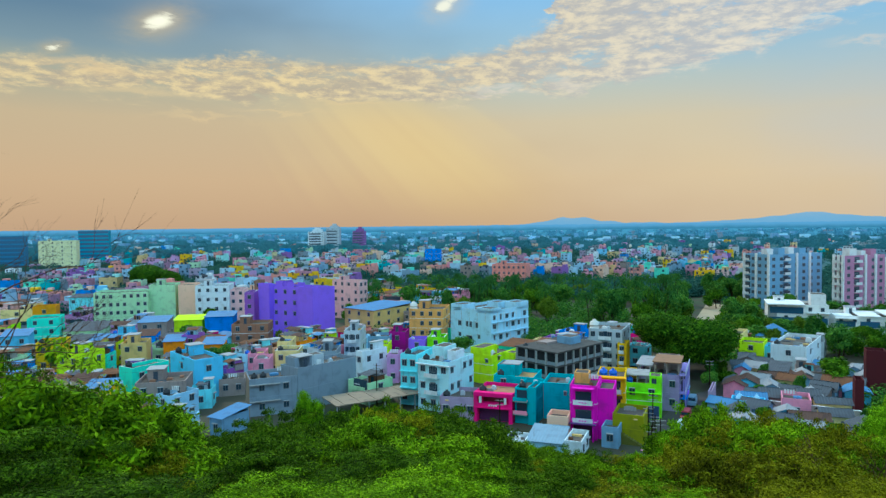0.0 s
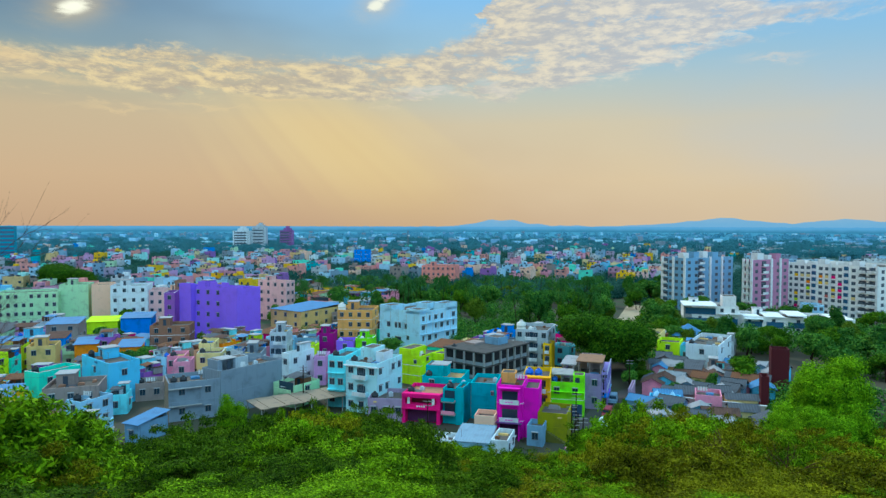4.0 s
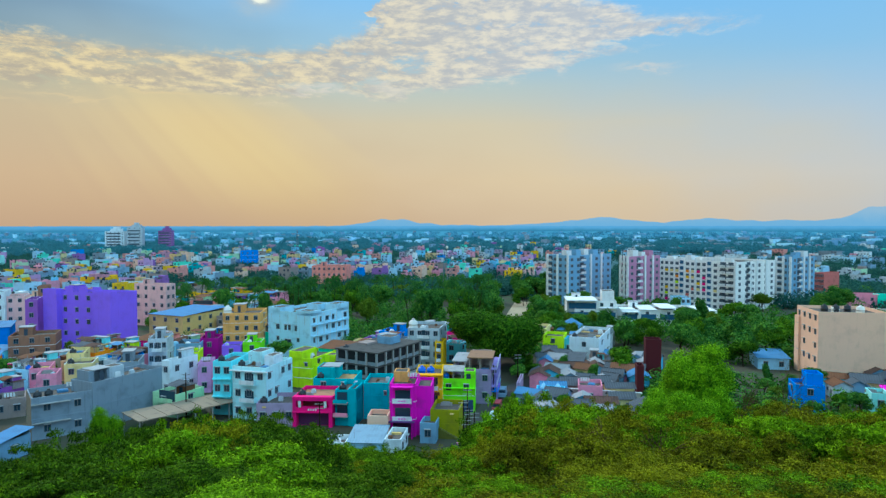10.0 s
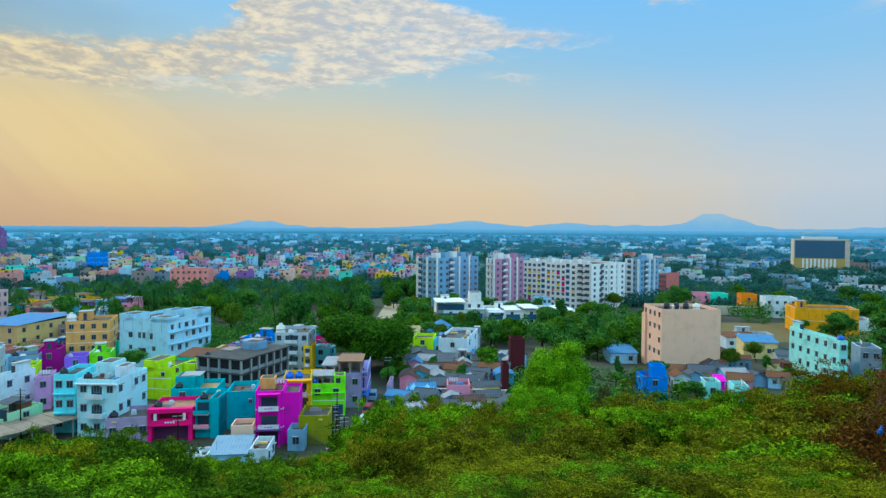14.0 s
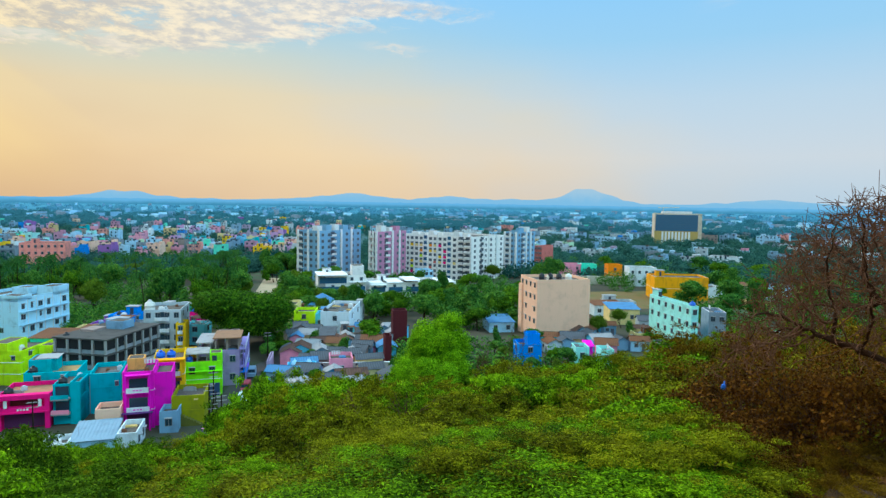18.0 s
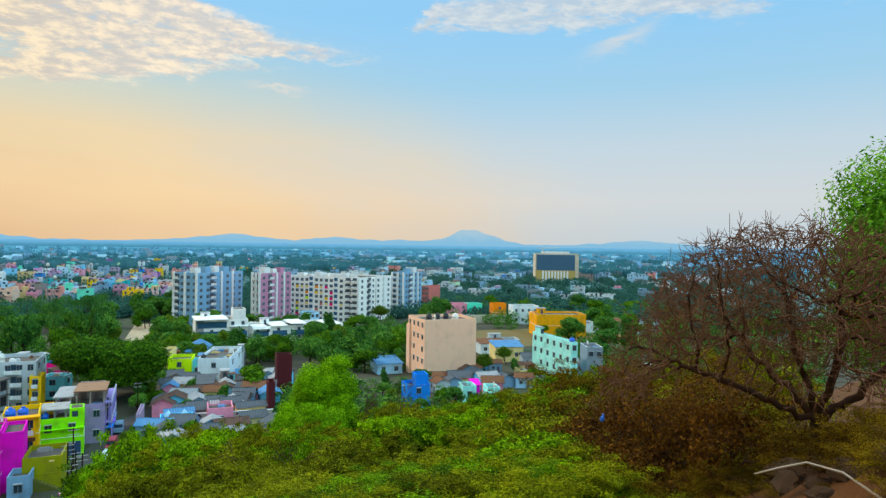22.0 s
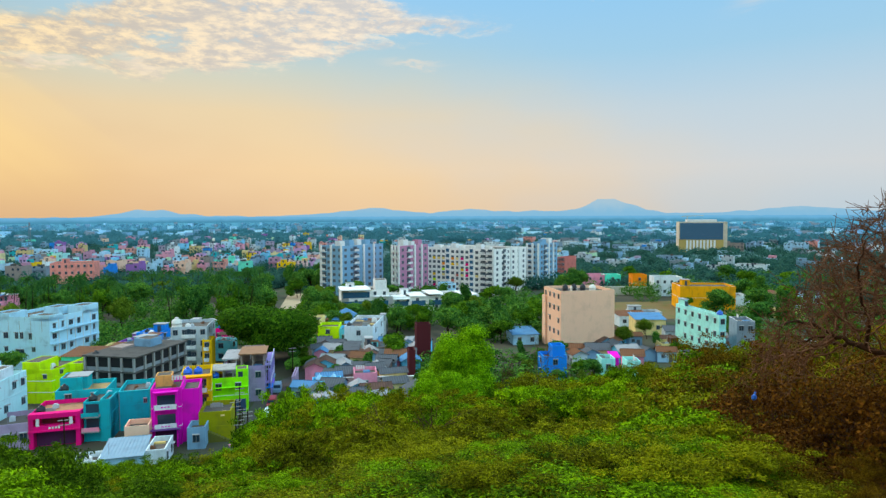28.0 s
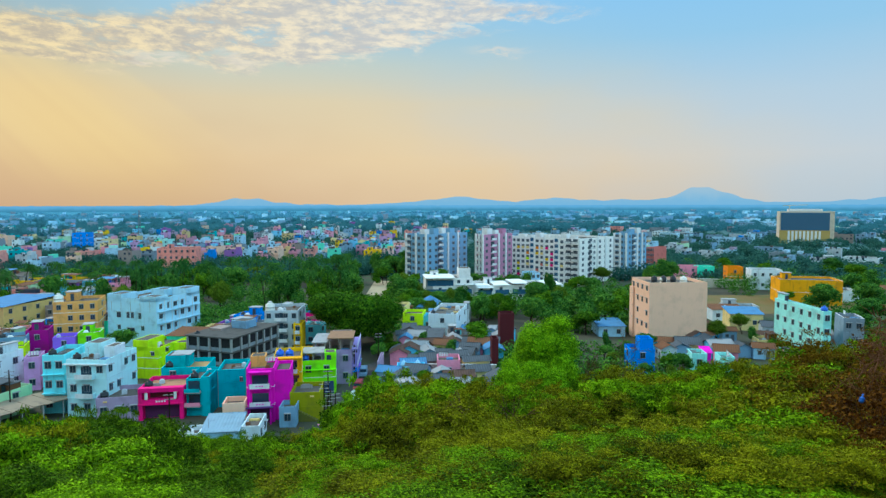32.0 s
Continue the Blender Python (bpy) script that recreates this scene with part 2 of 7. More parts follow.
PAINT = dict(lilacgrey=(0.42, 0.34, 0.46), darkmagenta=(0.36, 0.01, 0.22), cyanwhite=(0.58, 0.84, 0.88), concreteframe=(0.30, 0.33, 0.35), ice=(0.50, 0.74, 0.90), cement=(0.26, 0.31, 0.36), offwhite=(0.74, 0.82, 0.86), white=(0.88, 0.88, 0.86), cyan=(0.30, 0.78, 0.86),
             mauve=(0.62, 0.36, 0.62), palegrey=(0.52, 0.58, 0.62), cream=(0.80, 0.66, 0.34), rose=(0.78, 0.34, 0.44), brick=(0.30, 0.17, 0.12),
             lime=(0.60, 0.88, 0.06), teal=(0.02, 0.42, 0.48), hotpink=(0.86, 0.03, 0.24), magenta=(0.80, 0.02, 0.52), gold=(0.85, 0.52, 0.02), ochregold=(0.80, 0.40, 0.015),
             green=(0.30, 0.82, 0.05), purplegrey=(0.36, 0.28, 0.48), olive=(0.30, 0.30, 0.02), bluegrey=(0.24, 0.38, 0.52), paleblue=(0.42, 0.66, 0.84),
             peach=(0.86, 0.57, 0.43), tan=(0.72, 0.52, 0.24), apricot=(0.76, 0.42, 0.18), palepink=(0.82, 0.54, 0.52), violet=(0.33, 0.20, 0.80),
             plum=(0.32, 0.15, 0.45), palegreen=(0.50, 0.74, 0.48), blue=(0.02, 0.27, 0.78), mint=(0.16, 0.78, 0.58), ochre=(0.66, 0.30, 0.03),
             skyblue=(0.22, 0.60, 0.88), maroon=(0.45, 0.06, 0.08), brownplaster=(0.33, 0.27, 0.25), orange=(0.80, 0.28, 0.04), brownred=(0.085, 0.022, 0.026),
             turquoise=(0.42, 0.82, 0.78), hotel=(0.62, 0.56, 0.46), aptblue=(0.25, 0.42, 0.58), aptpink=(0.52, 0.27, 0.38), redpaint=(0.56, 0.20, 0.18),
             towerpink=(0.28, 0.14, 0.34), salmon=(0.80, 0.34, 0.30), paleyellow=(0.78, 0.76, 0.48), glassteal=(0.05, 0.30, 0.42), glassblue=(0.06, 0.20, 0.34))


def vivid(c, k=1.22):
    """The same colour with more chroma."""
    m = sum(c) / 3
    return tuple(min(0.9, max(0.006, m + (v - m) * k)) for v in c)


def paint(key):
    return surface("paint_" + key, vivid(PAINT[key]), 0.8, grime=0.2 if key in ("peach", "violet", "white", "aptblue", "aptpink") else 0.52, scale=0.34, bump=0.1, spec=0.1)


GLASS = surface("window_glass", (0.03, 0.06, 0.09), 0.12, grime=0.2, streak=False, bump=0, spec=0.6)
DARKGLASS = surface("curtain_glass", (0.04, 0.13, 0.24), 0.10, grime=0.2, streak=False, bump=0, spec=0.6)
# lighter copy of the window glass for far blocks, haze put into its tone
PALEGLASS = surface("hazy_window_glass", (0.055, 0.085, 0.12), 0.3, grime=0.2, streak=False, bump=0, spec=0.4)
FRAME = surface("window_frame", (0.20, 0.22, 0.24), 0.6, grime=0.3)
ROOF = surface("roof_terrace", (0.11, 0.095, 0.08), 0.95, grime=0.9, scale=0.5, streak=False)
CONCRETE = surface("raw_concrete", (0.34, 0.34, 0.33), 0.9, grime=0.6, scale=0.7)
WHITEWASH = surface("whitewash", (0.78, 0.80, 0.80), 0.8, grime=0.4)
BLACKTANK = surface("black_tank", (0.02, 0.025, 0.03), 0.45, grime=0.3, streak=False)
BLUETANK = surface("blue_tank", (0.01, 0.12, 0.62), 0.4, grime=0.2, streak=False)
WHITETANK = surface("white_tank", (0.72, 0.72, 0.66), 0.6, grime=0.4)
TIN_BLUE = surface("blue_tin", (0.07, 0.22, 0.42), 0.8, 0.0, grime=0.45, scale=0.5, streak=False)
TIN_GREY = surface("grey_tin", (0.10, 0.11, 0.125), 0.85, 0.0, grime=0.7, scale=0.5, streak=False, spec=0.08)
TIN_RUST = surface("rusty_tin", (0.19, 0.085, 0.045), 0.85, 0.0, grime=0.8, scale=0.5, streak=False, spec=0.08)
TILE = surface("old_clay_tile", (0.13, 0.075, 0.058), 0.95, grime=0.8, scale=0.8, streak=False, spec=0.05)
BARK = surface("bark", (0.034, 0.021, 0.013), 0.95, grime=0.5, scale=2.0, bump=0.6, spec=0.05)
TWIG_PALE = surface("thorn_twig", (0.15, 0.068, 0.036), 0.95, grime=0.3, scale=3.0, bump=0.2, spec=0.05)
LIMB = surface("thorn_limb", (0.058, 0.026, 0.013), 0.95, grime=0.6, scale=3.0, bump=0.5, spec=0.05)
TWIG = surface("dry_twig", (0.085, 0.037, 0.017), 0.95, grime=0.4, scale=2.0, bump=0.3)
EARTH = surface("red_earth", (0.115, 0.042, 0.008), 0.95, grime=0.95, scale=1.6, bump=0.8, dark=(0.022, 0.013, 0.005), streak=False)
SHADE = surface("sunshade_plaster", (0.36, 0.37, 0.38), 0.9, grime=0.5)
ROCK = surface("hill_rock", (0.085, 0.042, 0.018), 0.95, grime=0.7, scale=1.2, bump=0.8, streak=False)
ASPHALT = surface("worn_asphalt", (0.075, 0.068, 0.065), 0.9, grime=0.6, scale=0.3, streak=False)
TOWN_EARTH = surface("town_earth", (0.060, 0.055, 0.035), 0.95, grime=0.8, scale=0.06, dark=(0.03, 0.09, 0.03), streak=False)
# ground of the far plain in two steps, haze blue mixed into the colour
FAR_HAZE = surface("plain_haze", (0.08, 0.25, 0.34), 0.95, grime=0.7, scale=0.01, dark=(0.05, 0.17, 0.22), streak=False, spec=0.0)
HAZED_FIELD = surface("hazed_fields", (0.05, 0.13, 0.13), 0.95, grime=0.7, scale=0.02, dark=(0.028, 0.09, 0.085), streak=False)
DRY_GRASS = surface("dry_grass_field", (0.17, 0.115, 0.04), 0.95, grime=0.8, scale=0.15, dark=(0.08, 0.12, 0.02), streak=False)

LEAF_SHRUB = foliage("leaf_shrub", [(0.012, 0.030, 0.0008), (0.058, 0.13, 0.0015), (0.19, 0.35, 0.002), (0.38, 0.60, 0.004)])
LEAF_OLIVE = foliage("leaf_olive", [(0.022, 0.024, 0.001), (0.088, 0.096, 0.002), (0.225, 0.235, 0.003), (0.38, 0.38, 0.006)])
LEAF_BRIGHT = foliage("leaf_bright", [(0.03, 0.08, 0.002), (0.11, 0.27, 0.003), (0.26, 0.51, 0.004), (0.42, 0.68, 0.008)], 0.25)
LEAF_DARK = foliage("leaf_dark", [(0.013, 0.06, 0.014), (0.040, 0.145, 0.024), (0.095, 0.25, 0.028), (0.20, 0.36, 0.03)])
LEAF_RAIN = foliage("leaf_rain", [(0.012, 0.045, 0.003), (0.038, 0.12, 0.005), (0.10, 0.23, 0.007), (0.20, 0.35, 0.010)])
LEAF_PALM = foliage("leaf_palm", [(0.010, 0.05, 0.012), (0.025, 0.10, 0.02), (0.055, 0.17, 0.028), (0.12, 0.25, 0.04)], 0.2)
# distant leaves: haze is put into the colour, bluer and paler farther out
LEAF_MID_HAZED = foliage("leaf_mid_hazed", [(0.022, 0.09, 0.075), (0.035, 0.12, 0.10), (0.05, 0.15, 0.11), (0.075, 0.18, 0.11)], 0.4)
LEAF_FAR_HAZED = foliage("leaf_far_hazed", [(0.05, 0.19, 0.235), (0.058, 0.21, 0.255), (0.065, 0.225, 0.265), (0.075, 0.24, 0.27)], 0.5)
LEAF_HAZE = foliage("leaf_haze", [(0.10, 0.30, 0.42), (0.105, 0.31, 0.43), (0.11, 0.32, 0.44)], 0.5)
LEAF_EDGE = foliage("leaf_edge", [(0.02, 0.08, 0.006), (0.06, 0.20, 0.010), (0.14, 0.36, 0.020), (0.26, 0.52, 0.04)], 0.3)
PALE_TIN = surface("pale_tin", (0.34, 0.34, 0.35), 0.8, grime=0.8, scale=0.5, streak=False, spec=0.1)
LEAF_YELLOW = foliage("leaf_yellow", [(0.04, 0.08, 0.008), (0.10, 0.18, 0.012), (0.18, 0.27, 0.015)])
LEAF_CREAM = foliage("leaf_cream", [(0.30, 0.24, 0.10), (0.46, 0.38, 0.20), (0.60, 0.50, 0.30)])
LEAF_DRY = foliage("leaf_dry", [(0.035, 0.012, 0.002), (0.10, 0.038, 0.004), (0.22, 0.088, 0.008), (0.12, 0.085, 0.005)])
LEAF_RUST = foliage("leaf_rust", [(0.018, 0.009, 0.001), (0.075, 0.041, 0.002), (0.19, 0.108, 0.004), (0.32, 0.22, 0.006)])
# deep green of the left slope, with its shade put into the colour
LEAF_DEEP = foliage("leaf_deep", [(0.006, 0.018, 0.001), (0.028, 0.065, 0.002), (0.085, 0.17, 0.003), (0.20, 0.32, 0.006)])

# ---- mesh building ----


class Geo:
    """Collects vertices, faces and material slots of one mesh."""

    def __init__(self):
        self.v, self.f, self.m = [], [], []

    def face(self, pts, mat=0):
        i = len(self.v)
        self.v.extend(tuple(p) for p in pts)
        self.f.append(tuple(range(i, i + len(pts))))
        self.m.append(mat)

    def box(self, x0, y0, z0, x1, y1, z1, mat=0, bevel=0.0):
        i = len(self.v)
        b = bevel
        self.v += [(x0, y0, z0), (x1, y0, z0), (x1, y1, z0), (x0, y1, z0), (x0 + b, y0 + b, z1), (x1 - b, y0 + b, z1), (x1 - b, y1 - b, z1), (x0 + b, y1 - b, z1)]
        self.f += [tuple(i + k for k in q) for q in ((3, 2, 1, 0), (4, 5, 6, 7), (0, 1, 5, 4), (1, 2, 6, 5), (2, 3, 7, 6), (3, 0, 4, 7))]
        self.m += [mat] * 6

    def ring(self, c, u, w, r, n):
        i = len(self.v)
        for k in range(n):
            a = 2 * math.pi * k / n
            self.v.append(tuple(c + u * (r * math.cos(a)) + w * (r * math.sin(a))))
        return i

    def tube(self, pts, radii, n=5, mat=0, caps=True):
        pts = [Vector(p) for p in pts]
        rings = []
        for k, p in enumerate(pts):
            t = (pts[min(k + 1, len(pts) - 1)] - pts[max(k - 1, 0)]).normalized()
            u = t.cross(Vector((0, 0, 1)) if abs(t.z) < 0.9 else Vector((1, 0, 0))).normalized()
            rings.append(self.ring(p, u, t.cross(u), radii[k], n))
        for a, b in zip(rings, rings[1:]):
            for k in range(n):
                self.f.append((a + k, b + k, b + (k + 1) % n, a + (k + 1) % n))
                self.m.append(mat)
        if caps:
            self.f += [tuple(rings[0] + k for k in range(n)), tuple(rings[-1] + k for k in reversed(range(n)))]
            self.m += [mat, mat]

    def weld(self):
        """Joins vertices that lie in one place."""
        seen, to, keep = {}, [], []
        for p in self.v:
            k = tuple(round(c, 4) for c in p)
            if k not in seen:
                seen[k] = len(keep)
                keep.append(p)
            to.append(seen[k])
        self.v = keep
        self.f = [tuple(to[i] for i in f) for f in self.f]

    def mesh(self, name, mats, smooth=False):
        me = bpy.data.meshes.new(name)
        me.from_pydata(self.v, [], self.f)
        for m in mats:
            me.materials.append(m)
        if len(mats) > 1:
            me.polygons.foreach_set("material_index", self.m)
        if smooth:
            me.polygons.foreach_set("use_smooth", [True] * len(me.polygons))
        me.update()
        return me


def part(name, me, parent, m=None, label=""):
    ob = new(name, me)
    ob.parent = parent
    if m is not None:
        ob.matrix_local = m
    return tagged(ob, label)


def thing(name, m, label, category, group="", kind=""):
    ob = new(name)
    ob.matrix_world = m
    return tagged(ob, label, category, group, kind)


SHARED = {}


def shared(key, make):
    if key not in SHARED:
        SHARED[key] = make()
    return SHARED[key]


def window_mesh(ww, wh, shade=True, frame=None, glass=None):
    """A window on a wall that faces -y: frame, two panes, mullion, sill and a concrete sunshade over it."""
    frame = frame or FRAME

    def make():
        g = Geo()
        t, e, W, Z = 0.08, 0.07, ww / 2, wh / 2
        xs, zs = (-W, -W + t, -t / 2, t / 2, W - t, W), (-Z, -Z + t, Z - t, Z)
        for i in range(5):
            for j in range(3):
                x0, x1, z0, z1 = xs[i], xs[i + 1], zs[j], zs[j + 1]
                if j == 1 and i in (1, 3):
                    q = -0.02
                    g.face([(x0, q, z0), (x1, q, z0), (x1, q, z1), (x0, q, z1)], 1)
                    g.face([(x0, -e, z0), (x1, -e, z0), (x1, q, z0), (x0, q, z0)])
                    g.face([(x0, q, z1), (x1, q, z1), (x1, -e, z1), (x0, -e, z1)])
                    g.face([(x0, -e, z0), (x0, q, z0), (x0, q, z1), (x0, -e, z1)])
                    g.face([(x1, q, z0), (x1, -e, z0), (x1, -e, z1), (x1, q, z1)])
                else:
                    g.face([(x0, -e, z0), (x1, -e, z0), (x1, -e, z1), (x0, -e, z1)])
        for j in range(3):
            g.face([(-W, 0, zs[j]), (-W, -e, zs[j]), (-W, -e, zs[j + 1]), (-W, 0, zs[j + 1])])
            g.face([(W, -e, zs[j]), (W, 0, zs[j]), (W, 0, zs[j + 1]), (W, -e, zs[j + 1])])
        y1 = -0.5 if shade else -e - 0.02
        for i in range(5):
            x0, x1 = xs[i], xs[i + 1]
            g.face([(x0, 0, -Z), (x1, 0, -Z), (x1, -e, -Z), (x0, -e, -Z)])
            g.face([(x0, -e, Z), (x1, -e, Z), (x1, y1, Z), (x0, y1, Z)], 2)
            g.face([(x0, y1, Z), (x1, y1, Z), (x1, y1, Z + 0.1), (x0, y1, Z + 0.1)], 2)
            g.face([(x0, y1, Z + 0.1), (x1, y1, Z + 0.1), (x1, 0, Z + 0.1), (x0, 0, Z + 0.1)], 2)
        for sx in (-W, W):
            g.face([(sx, 0, Z), (sx, -e, Z), (sx, y1, Z), (sx, y1, Z + 0.1), (sx, 0, Z + 0.1)], 2)
        g.weld()
        return g.mesh("window", [frame, glass or GLASS, SHADE])

    return shared(("window", round(ww, 1), round(wh, 1), shade, frame.name, bool(glass)), make)


def tank_mesh(mat):
    def make():
        g = Geo()
        prof = [(0, 0.02), (0.0, 0.62), (0.35, 0.62), (0.37, 0.66), (0.43, 0.66), (0.45, 0.62), (0.8, 0.62), (0.82, 0.66), (0.88, 0.66), (0.9, 0.62), (1.2, 0.60), (1.38, 0.30), (1.40, 0.22), (1.50, 0.21), (1.51, 0.02)]
        g.tube([(0, 0, z) for z, _ in prof], [r for _, r in prof], 14)
        return g.mesh("water_tank", [mat], True)

    return shared(("tank", mat.name), make)


def lid_mesh(mat):
    g = Geo()
    g.tube([(0, 0, 0), (0, 0, 0.05), (0, 0, 0.09)], [0.26, 0.26, 0.16], 12)
    return g.mesh("lid", [mat], True)


def corrugated(w, d, rise, mat, name="tin_roof"):
    """A sheet roof that falls towards the front, with real corrugations and thickness."""
    g = Geo()
    n = max(10, int(w / 0.5) * 2)
    for k in range(n):
        x0, x1 = -w / 2 + w * k / n, -w / 2 + w * (k + 1) / n
        za, zb = (0.06 if k % 2 else 0.0), (0.0 if k % 2 else 0.06)
        a, b = (x0, -d / 2, za), (x1, -d / 2, zb)
        c, e = (x1, d / 2, zb + rise), (x0, d / 2, za + rise)
        g.face([a, b, c, e])
        g.face([(p[0], p[1], p[2] - 0.05) for p in (e, c, b, a)])
        g.face([(p[0], p[1], p[2] - 0.05) for p in (a, b)] + [b, a])
    g.face([(-w / 2, -d / 2, -0.05), (-w / 2, -d / 2, 0), (-w / 2, d / 2, rise), (-w / 2, d / 2, rise - 0.05)])
    g.face([(w / 2, -d / 2, 0), (w / 2, -d / 2, -0.05), (w / 2, d / 2, rise - 0.05), (w / 2, d / 2, rise)])
    return g.mesh(name, [mat])


def house_body(w, d, h, mat, sunk=0.9, trim=None):
    """Walls with a parapet round a sunken terrace; the wall mesh stays open over the terrace."""
    g = Geo()
    x, y, t = w / 2, d / 2, 0.18
    z = h - sunk
    g.face([(-x, -y, 0), (x, -y, 0), (x, -y, h), (-x, -y, h)])
    g.face([(x, -y, 0), (x, y, 0), (x, y, h), (x, -y, h)])
    g.face([(x, y, 0), (-x, y, 0), (-x, y, h), (x, y, h)])
    g.face([(-x, y, 0), (-x, -y, 0), (-x, -y, h), (-x, y, h)])
    o = [(-x, -y, h), (x, -y, h), (x, y, h), (-x, y, h)]
    q = [(-x + t, -y + t, h), (x - t, -y + t, h), (x - t, y - t, h), (-x + t, y - t, h)]
    b = [(p[0], p[1], z) for p in q]
    for k in range(4):
        j = (k + 1) % 4
        g.face([o[k], o[j], q[j], q[k]], 1)
        g.face([q[k], q[j], b[j], b[k]])
    g.weld()
    return g.mesh("wall", [mat, trim or mat])


def slab_mesh(w, d, t, mat, name):
    g = Geo()
    g.box(-w / 2, -d / 2, 0, w / 2, d / 2, t, 0, 0.01)
    return g.mesh(name, [mat])


FOOT, NAMED = [], []
rng = random.Random(11)


def add_windows(root, w, d, h, storeys, nf, ns, side, shade=True, ww=1.2, wh=1.25, frame=None, skip=0.0, base=0, last=99, glass=None):
    sh = h / storeys
    for face, n, length in (("f", nf, w), ("s", ns, d)):
        if n < 1:
            continue
        gap = length / n
        me = window_mesh(min(ww, gap * 0.62), min(wh, sh * 0.5), shade, frame, glass)
        for s in range(base, min(storeys, last)):
            for k in range(n):
                if rng.random() < skip:
                    continue
                u = -length / 2 + gap * (k + 0.5)
                z = sh * (s + 0.5)
                if z + wh / 2 > h - 0.25:
                    z = h - 0.3 - wh / 2
                m = pose(u, -d / 2, z) if face == "f" else (pose(w / 2, u, z, 0, 0, 90) if side > 0 else pose(-w / 2, u, z, 0, 0, -90))
                part("window", me, root, m)


def add_tank(root, x, y, z, mat, size=1.0):
    tank = part("water_tank", tank_mesh(mat), root, pose(x, y, z) @ Matrix.Diagonal((size, size, size, 1)))
    part("lid", shared(("lid", mat.name), lambda: lid_mesh(mat)), tank, pose(0, 0, 1.505))


def building(x, y, th, w, d, h, col, storeys, nf, ns, side, extras, category, label):
    FOOT.append((x, y, 0.42 * (w + d) / 2 + 1.2 if max(w, d) < 2.2 * min(w, d) else 0.5 * min(w, d) + 2))
    if max(w, d) >= 2.2 * min(w, d):
        along = Vector((math.cos(radians(-th)), math.sin(radians(-th)))) if w > d else Vector((math.sin(radians(th)), math.cos(radians(th))))
        for k in (-0.33, 0.33):
            FOOT.append((x + along.x * k * max(w, d), y + along.y * k * max(w, d), 0.6 * min(w, d) + 2))
    NAMED.append((math.degrees(math.atan2(x, y)), math.degrees(0.42 * (w + d) / math.hypot(x, y)) / 1.0 * 0.7, math.hypot(x, y), h))
    root = thing(category, pose(x, y, 0, 0, 0, -th), label, category.replace("_", " "))
    mat = paint(col)
    sh = h / storeys
    tin = "R" in extras
    part("wall", house_body(w, d, h, mat, 0.15 if tin else 0.85, WHITEWASH if ("P" in extras or rng.random() < 0.12) else mat), root)
    top = h - (0.15 if tin else 0.85)
    part("roof_slab", slab_mesh(w - 0.36, d - 0.36, 0.06, ROOF, "roof_slab"), root, pose(0, 0, top - 0.03))
    if "H" in extras:
        hotel_parts(root, w, d, h)
        return root
    apt = "A" in extras
    if col.startswith("glass"):
        g = Geo()
        for s in range(storeys):
            g = Geo()
            g.box(-w / 2 + 0.3, -d / 2 - 0.08, 0, w / 2 - 0.3, -d / 2, sh * 0.62)
            part("glass_band", shared(("gb", col, round(w, 1)), lambda: g.mesh("glass_band", [DARKGLASS])), root, pose(0, 0, sh * s + sh * 0.2))
    else:
        add_windows(root, w, d, h if "P" not in extras else h - 0.6, storeys, nf, ns, side, shade=not apt, ww=1.7 if apt else 1.15, wh=1.35, skip=0.0 if apt else 0.06, last=1 if "F" in extras else 99, glass=PALEGLASS if apt else None)
    if storeys > 1 and not tin and not col.startswith("glass") and w > 3:
        me = slab_mesh(w + 0.1, d + 0.1, 0.1, mat if rng.random() < 0.8 else WHITEWASH, "floor_band")
        for s in range(1, storeys):
            if "K" in extras:
                break
            part("floor_band", me, root, pose(0, 0, sh * s - 0.06))
    if "K" in extras:
        for k in range(3):
            part("roof_drum", tank_mesh(BLACKTANK), root, pose(-w / 2 + 1.8 + k * (w - 3) / 5, -d / 2 + 1.4, h - 0.85) @ Matrix.Diagonal((1.3, 1.3, 1.75, 1)))
        for k in range(2):
            part("roof_drum", tank_mesh(WHITETANK), root, pose(-w / 2 + 4.4 + k * 5.6, -d / 2 + 1.6, h - 0.85) @ Matrix.Diagonal((1.5, 1.5, 1.6, 1)), "white plastic roof tank")
        part("end_bay", house_body(w * 0.2, d * 0.2, h - 2.5, mat), root, pose(-w / 2 + w * 0.07, d / 2 - d * 0.1 + 0.3, 0))
    if "S" in extras:
        for k in range(extras.count("S")):
            sw, sd = min(3.2, w * 0.45), min(3.6, d * 0.5)
            g = Geo()
            g.box(-sw / 2, -sd / 2, 0, sw / 2, sd / 2, 2.4, 0)
            g.box(-sw / 2 - 0.25, -sd / 2 - 0.25, 2.4, sw / 2 + 0.25, sd / 2 + 0.25, 2.55, 1)
            room = part("stair_room", g.mesh("stair_room", [mat, SHADE]), root, pose((w / 2 - sw / 2 - 0.5) * (1 if k else -0.7), d / 2 - sd / 2 - 0.5, top))
            part("door", shared("roofdoor", lambda: slab_mesh(0.9, 0.08, 2.0, surface("roof_door", (0.05, 0.07, 0.10), 0.6), "door")), room, pose(0, -sd / 2 - 0.03, 0))
    for key, tmat, size in (("T", BLACKTANK, 1.1), ("B", BLUETANK, 1.2), ("W", WHITETANK, 1.9)):
        for k in range(extras.count(key)):
            add_tank(root, -w / 2 + 1.1 + (k * 1.8) % max(1.9, w - 1.6), -d / 2 + min(1.6, d / 3) + 0.3 * k, top + 0.03, tmat, size)
